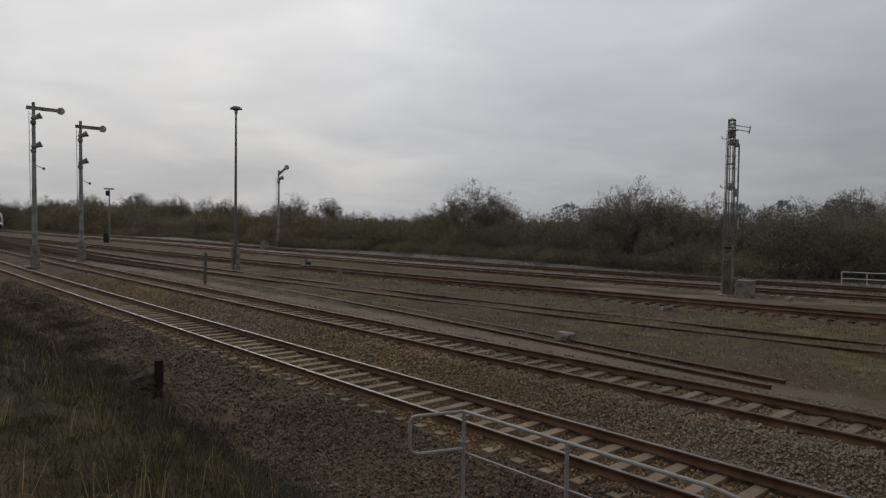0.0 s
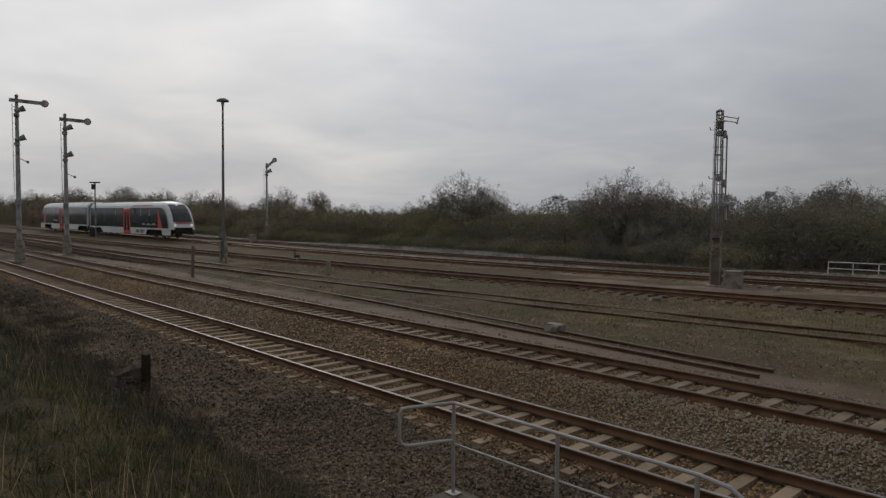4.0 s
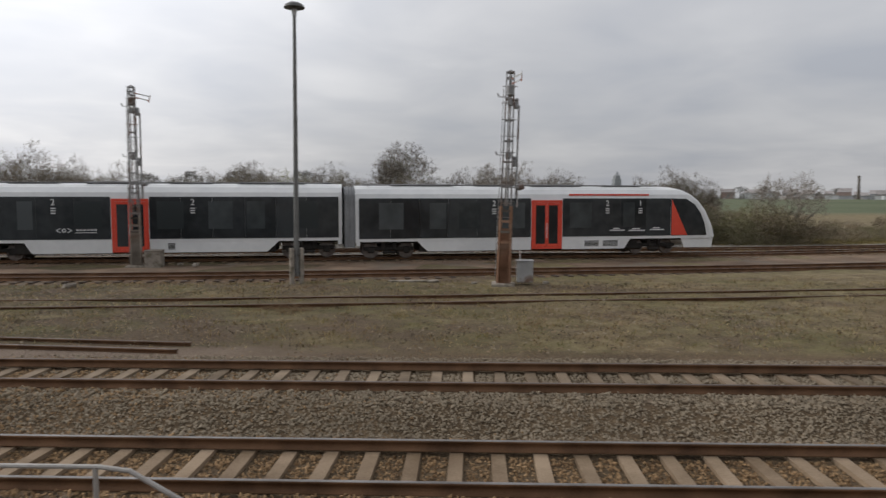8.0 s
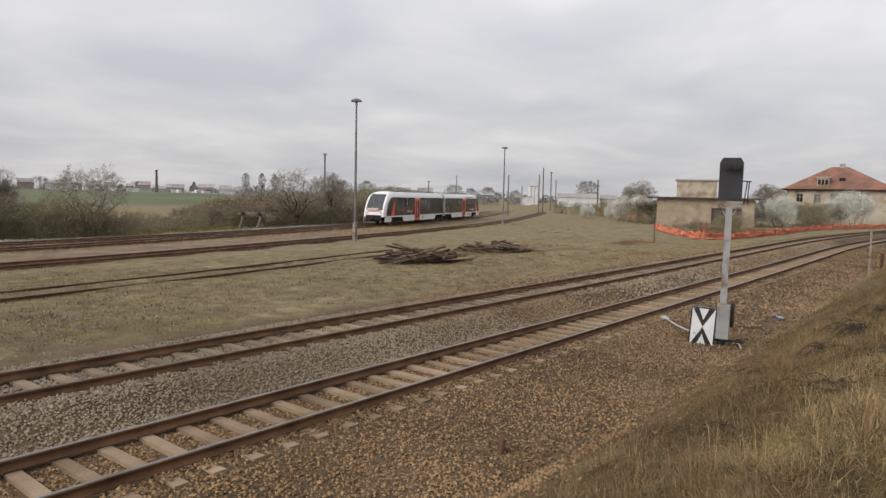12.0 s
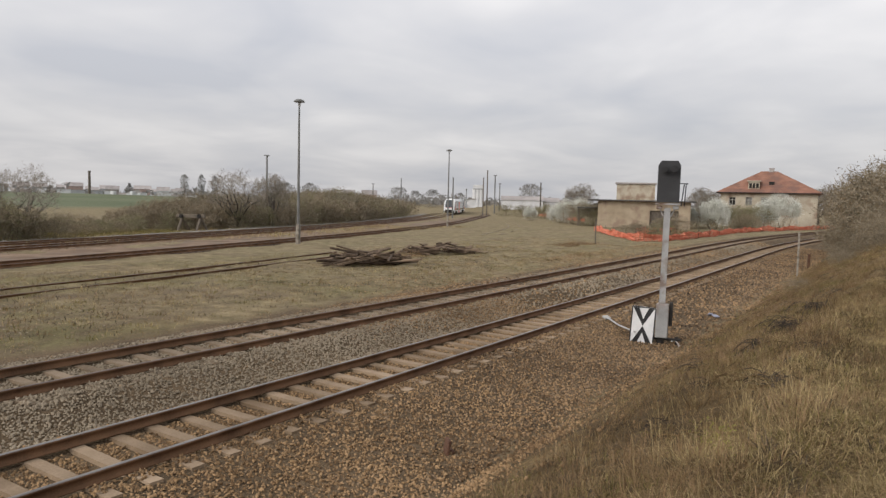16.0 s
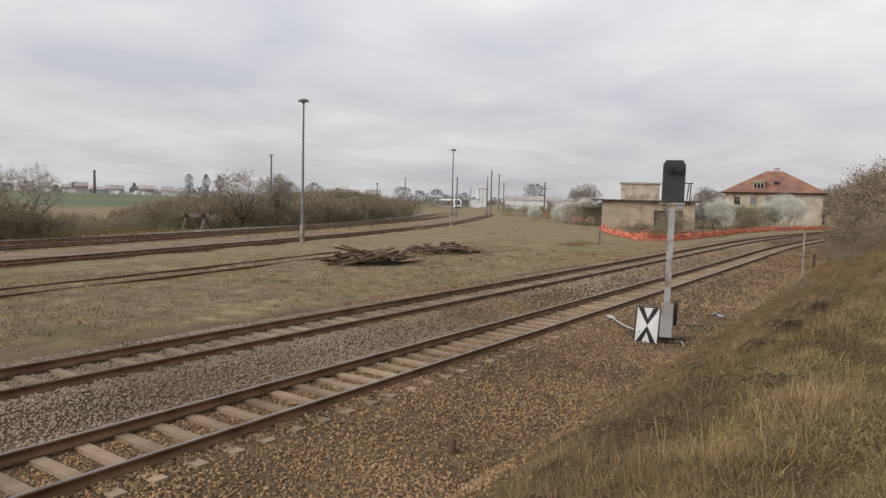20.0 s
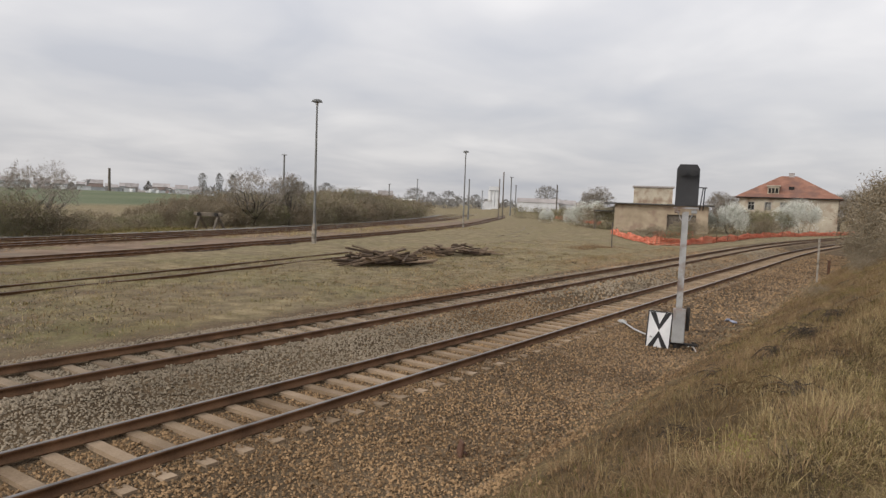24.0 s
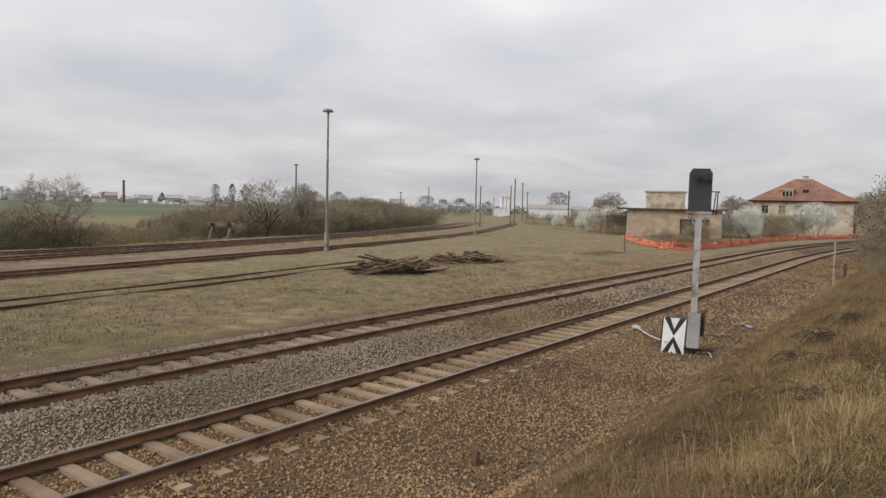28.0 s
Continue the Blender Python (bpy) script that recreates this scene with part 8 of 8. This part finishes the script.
# the bank towards the west: darker grass and soil, full of dead stems
W0, W1 = -4.2, -48
tussocks("bank_grass", "dark olive grass on the western bank", 4600, 20, W0, W1, 0.2, 7.2, 0.16, 0.0038, "blade_dark", 35, power=1.7, lean=1.8, size=0.10)
tussocks("bank_grass", "olive tussocks on the western bank", 700, 22, W0, W1, 0.2, 6.0, 0.22, 0.0034, "blade_green", 37, power=1.7, lean=1.4, stand=0.7, margin=0.5)
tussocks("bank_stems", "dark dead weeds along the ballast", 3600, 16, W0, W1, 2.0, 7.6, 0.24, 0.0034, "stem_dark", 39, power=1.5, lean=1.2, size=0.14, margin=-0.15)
tussocks("bank_grass", "dull brown grass on the western bank", 1500, 18, W0, W1, 0.2, 7.0, 0.2, 0.0036, "stem_dark", 47, power=1.7, lean=1.6, size=0.10, stand=2.9)
tussocks("bank_grass", "thin pale stalks on the western bank", 320, 5, W0, W1, 0.5, 5.4, 0.5, 0.0022, "straw", 41, power=1.6, lean=0.9)
# turf of the yard, worn and brownish
blades("yard_turf", "short dry turf between the tracks", strewn(20000, -16, 60, 15.2, 30, 31, 0.25), 0.10, 0.008, "straw", 32, 1.6)
blades("yard_turf", "short brown turf between the tracks", strewn(22000, -45, 60, 15.2, 30, 43, 0.25), 0.10, 0.008, "hay", 44, 1.6)
blades("yard_turf", "short green turf between the tracks", strewn(12000, -45, 60, 15.4, 30, 33, 0.30), 0.09, 0.008, "blade_green", 34, 1.6)
blades("yard_turf", "scruffy brown grass tufts in the yard", strewn(16000, -42, 45, 15.6, 28, 75, 0.12), 0.16, 0.007, "hay", 76, 1.4)
blades("yard_turf", "scruffy olive grass tufts in the yard", strewn(14000, -42, 45, 15.6, 28, 77, 0.14), 0.14, 0.008, "blade_green", 78, 1.4)
blades("yard_turf", "dark dead weeds in clumps in the yard", strewn(12000, -42, 40, 15.6, 27, 79, 0.22), 0.13, 0.008, "stem_dark", 80, 1.8)
blades("yard_turf", "pale straw tufts in the yard", strewn(7000, -20, 45, 15.6, 28, 81, 0.18), 0.17, 0.007, "straw", 82, 1.5)
blades("yard_turf", "rough grass near the outer track", strewn(16000, 5, 75, 46, 66, 35, 0.5), 0.28, 0.022, "straw", 36, 1.2)
blades("yard_turf", "green grass patch by the outer track", strewn(9000, 27, 41, 54, 62, 45, 0.5), 0.25, 0.024, "blade_green", 46, 1.2)


def tangle(x, y, size, height, n, label, mat, seed):
    """Arched dead canes thrown over one another."""
    rng = np.random.default_rng(seed)
    segs = []
    for _ in range(n):
        a, r = rng.uniform(0, 6.28), size * rng.uniform(0.1, 0.6)
        p = np.array([r * math.cos(a), r * math.sin(a), 0.0])
        d = np.array([rng.normal(0, 1), rng.normal(0, 1), 1.2])
        ln = size * rng.uniform(0.7, 1.5)
        for k in range(4):
            d = d / np.linalg.norm(d)
            q = p + d * ln / 4 * np.array([1, 1, height / size])
            segs.append((p, q, 0.006, 0.004))
            if k and rng.random() < 0.6:
                e = q + rng.normal(0, 0.12, 3) * size
                segs.append((q, e, 0.004, 0.003))
            p, d = q, d + np.array([rng.normal(0, 0.25), rng.normal(0, 0.25), -0.75])
    v, f = twig_mesh(segs, 0.0028)
    o = sheet("bramble", v, f, M[mat])
    o.matrix_basis = pose(x, y, ground_at(x, y) - 0.03)
    tagged(o, label, "bramble", group="brambles on the bank")


for x, y, sz, h, n in ((7.7, 0.98, 0.36, 0.28, 60), (8.05, 1.1, 0.3, 0.22, 40), (8.3, 1.72, 0.24, 0.16, 30), (7.0, 1.9, 0.2, 0.14, 20), (9.7, 0.8, 0.3, 0.26, 40), (11.4, 1.7, 0.4, 0.3, 50), (13.6, 1.5, 0.5, 0.4, 60), (16.5, 1.4, 0.6, 0.5, 60), (4.6, 1.7, 0.2, 0.16, 24), (10.4, 2.3, 0.3, 0.2, 30)):
    tangle(x, y, sz, h, n, "tangle of dead brown canes in dry grass", "stem_dark", int(x * 100))
for x, y, sz, h, n in ((7.6, 1.0, 0.5, 0.36, 26), (8.0, 1.2, 0.42, 0.3, 18), (6.2, 1.3, 0.4, 0.2, 14), (9.6, 0.9, 0.5, 0.35, 18)):
    tangle(x, y, sz, h, n, "pale arched canes over dark brambles", "hay", int(x * 130))
for x, y, sz, h, n in ((-10.6, 3.85, 0.5, 0.45, 70), (-9.0, 3.5, 0.5, 0.4, 60), (-8.3, 3.9, 0.4, 0.35, 50), (-13.2, 4.3, 0.7, 0.6, 80), (-16.0, 4.8, 0.8, 0.7, 90), (-19.0, 5.2, 0.9, 0.8, 90), (-23.5, 5.6, 1.1, 0.9, 90), (-28.0, 6.2, 1.2, 1.0, 90), (-34.0, 6.4, 1.4, 1.1, 90), (-11.8, 3.2, 0.6, 0.5, 70), (-14.5, 3.4, 0.8, 0.7, 80), (-20.5, 4.2, 1.0, 0.9, 90)):
    tangle(x, y, sz, h, n, "dark tangle of dead brambles beside the ballast", "stem_dark", int(-x * 100))
# a small yellow-green flowering herb
hx, hy = 5.35, 1.08
rngh = np.random.default_rng(5)
v, f = leaf_mesh(np.stack([rngh.normal(0, 0.12, 60), rngh.normal(0, 0.10, 60), rngh.uniform(0.05, 0.28, 60)], 1), 200, 0.03, 0.014, 3)
o = tagged(sheet("herb", v, f, M["herb"]), kind="stuff")
o.matrix_basis = pose(hx, hy, ground_at(hx, hy))
tagged(o, "small yellow-green flowering herb in the grass", "plant", kind="stuff")
# brush before the shed and between the timber heaps
for x, y, sz, h, n in ((52.0, 22.4, 1.6, 0.7, 90), (54.0, 21.8, 1.5, 0.6, 80), (50.0, 22.0, 1.2, 0.4, 60), (33.0, 24.2, 0.9, 0.9, 60), (-5.2, 20.3, 0.8, 0.4, 50), (-6.0, 20.8, 0.7, 0.35, 50), (72, 22.6, 1.8, 1.0, 90), (76, 23.6, 2.0, 1.2, 90), (80, 22.2, 2.0, 1.1, 90), (85, 22.0, 2.0, 1.2, 90), (90, 22.0, 2.0, 1.2, 90)):
    tangle(x, y, sz, h, n, "low patch of brown dry brush in turf", "stem_red", int(abs(x) * 90))


def rock(x, y, s, label, mat="concrete", seed=0, dz=0.0):
    rng = random.Random(seed)
    bm = bmesh.new()
    box(bm, 0, 0, s * 0.3, s * 1.3, s, s * 0.7, bevel=s * 0.12)
    for v in bm.verts:
        v.co += Vector((rng.uniform(-1, 1), rng.uniform(-1, 1), rng.uniform(-1, 1))) * s * 0.09
    o = part("stone_block", bm, M[mat])
    o.matrix_basis = pose(x, y, ground_at(x, y) - s * 0.08 + dz, 0, 0, rng.uniform(0, 90))
    tagged(o, label, "stone")


rock(-13.0, 16.2, 0.42, "pale broken concrete block lying in the turf", seed=1)
rock(-14.9, 25.2, 0.30, "pale flat stone beside the yard track", seed=2)
rock(3.1, 26.9, 0.17, "small whitish stone in the turf", seed=3)
rock(0.3, 27.0, 0.16, "small whitish stone in the turf", seed=4)
rock(-13.3, 33.3, 0.24, "whitish stone on the yard ballast", seed=5, dz=0.1)
rock(-14.2, 33.6, 0.18, "whitish stone on the yard ballast", seed=6, dz=0.1)
# flat slab in the turf
bm = bmesh.new()
box(bm, 0, 0, 0.03, 2.0, 0.35, 0.07, bevel=0.01)
o = part("flat_slab", bm, M["concrete"])
o.matrix_basis = pose(-2.1, 27.2, ground_at(-2.1, 27.2), 0, 0, 6)
tagged(o, "pale flat concrete slab lying in the turf", "slab")
# a rusty plate and a stump half buried in the ballast
bm = bmesh.new()
box(bm, 0, 0, 0.10, 0.05, 0.20, 0.26, bevel=0.01)
box(bm, 0.05, 0.02, 0.03, 0.16, 0.12, 0.08, bevel=0.02)
o = part("rusty_bracket", bm, M["rust"])
o.matrix_basis = pose(8.9, 5.75, ground_at(8.9, 5.75), 0, 12, -40)
tagged(o, "small rusty bracket sticking out of the ballast", "scrap")
px, py = -15.9, 5.3
t = tagged(empty("rusty_post", pose(px, py, ground_at(px, py) - 0.1, 0, 1, 15)), "short rusty post with a dark box in dead weeds", "post")
bm = bmesh.new()
box(bm, 0, 0, 0.45, 0.15, 0.15, 1.0, bevel=0.015)
part("shaft", bm, M["old_rust"], t)
bm = bmesh.new()
box(bm, -0.42, -0.05, 0.40, 0.78, 0.42, 0.46, Matrix.Rotation(radians(-22), 4, "Y"), bevel=0.13)
part("dark_box", bm, M["stem_dark"], t)
# a scrap of blue plastic on the ballast
bm = bmesh.new()
box(bm, 0, 0, 0.02, 0.5, 0.18, 0.04, bevel=0.015)
box(bm, 0.2, 0.12, 0.04, 0.2, 0.14, 0.06, Matrix.Rotation(radians(24), 4, "Y"), bevel=0.02)
o = part("plastic_scrap", bm, surf("faded_blue_plastic", (0.16, 0.18, 0.25), (0.28, 0.30, 0.36), 0.6, 4.0, bump=0.1))
o.matrix_basis = pose(25.9, 5.5, ground_at(25.9, 5.5) + 0.03, 0, 0, 30)
tagged(o, "faded blue plastic scrap lying on ballast", "litter")
# a small fly that crosses close before the lens
fly = tagged(empty("fly"), "small dark fly in flight near the bank", "insect")
bm = bmesh.new()
ball(bm, (0, 0, 0), 0.0015, 1.7, 1, 1, n=8)
part("body", bm, M["black"], fly)
bm = bmesh.new()
ball(bm, (0.0031, 0, 0.0002), 0.0010, n=8)
part("head", bm, M["black"], fly)
M["wing"] = leafy(surf("clear_grey_wing", (0.20, 0.20, 0.20), (0.32, 0.32, 0.32), 0.3, 300.0, bump=0.0), 0.5)
for sd in (-1, 1):
    bm = bmesh.new()
    vs = [bm.verts.new(p) for p in ((0.001, sd * 0.0005, 0.001), (0.0005, sd * 0.003, 0.0025), (-0.0015, sd * 0.0037, 0.0027), (-0.0025, sd * 0.002, 0.0018))]
    f = bm.faces.new(vs)
    bmesh.ops.solidify(bm, geom=[f], thickness=0.0001)
    part("wing", bm, M["wing"], fly)


# ---- what moves ----
RUN_T = [0.0, 0.5, 1.0, 1.5, 2.0, 2.5, 5.0, 6.0, 7.0, 8.0, 9.0, 10.0, 11.0, 12.5, 14.5, 15.0, 16.0, 17.0, 18.0, 19.0, 20.0, 21.0, 21.5, 24.0, 28.0]
RUN_S = [-188.0, -176.2, -164.4, -151.4, -139.2, -126.0, -71.65, -49.45, -28.0, -6.7, 14.85, 36.15, 58.4, 91.8, 138.5, 151.0, 173.6, 193.1, 213.1, 234.6, 256.6, 278.1, 289.0, 342.0, 426.0]


def motions():
    rows = ([], [])
    for k in range(57):
        t = k * 0.5
        s = float(np.interp(t, RUN_T, RUN_S))
        for i, d in enumerate((10.43 * GROWN, -10.43 * GROWN)):
            x, y, a = on_track(s + d)
            rows[i].append((t, pose(x, y, float(running_z(x)), 0, 0, math.degrees(a) + 180 * i)))
    for car, r in zip(cars, rows):
        walk(car, r)
    way = ((0.0, -0.9, -1.9, 3.2), (24.0, -0.9, -1.9, 3.2), (24.7, 1.70, -0.24, 3.74), (24.8, 1.69, 0.03, 3.737), (24.9, 1.642, 0.287, 3.735), (25.0, 1.576, 0.541, 3.73), (25.1, 1.455, 0.80, 3.704), (25.2, 1.32, 1.05, 3.68), (25.3, 1.16, 1.29, 3.66), (25.4, 0.97, 1.52, 3.64), (26.0, -0.9, 2.8, 3.5), (28.0, -5.0, 3.6, 2.6))
    walk(fly, [(t, pose(x, y, z, 0, 0, 100)) for t, x, y, z in way])


motions()
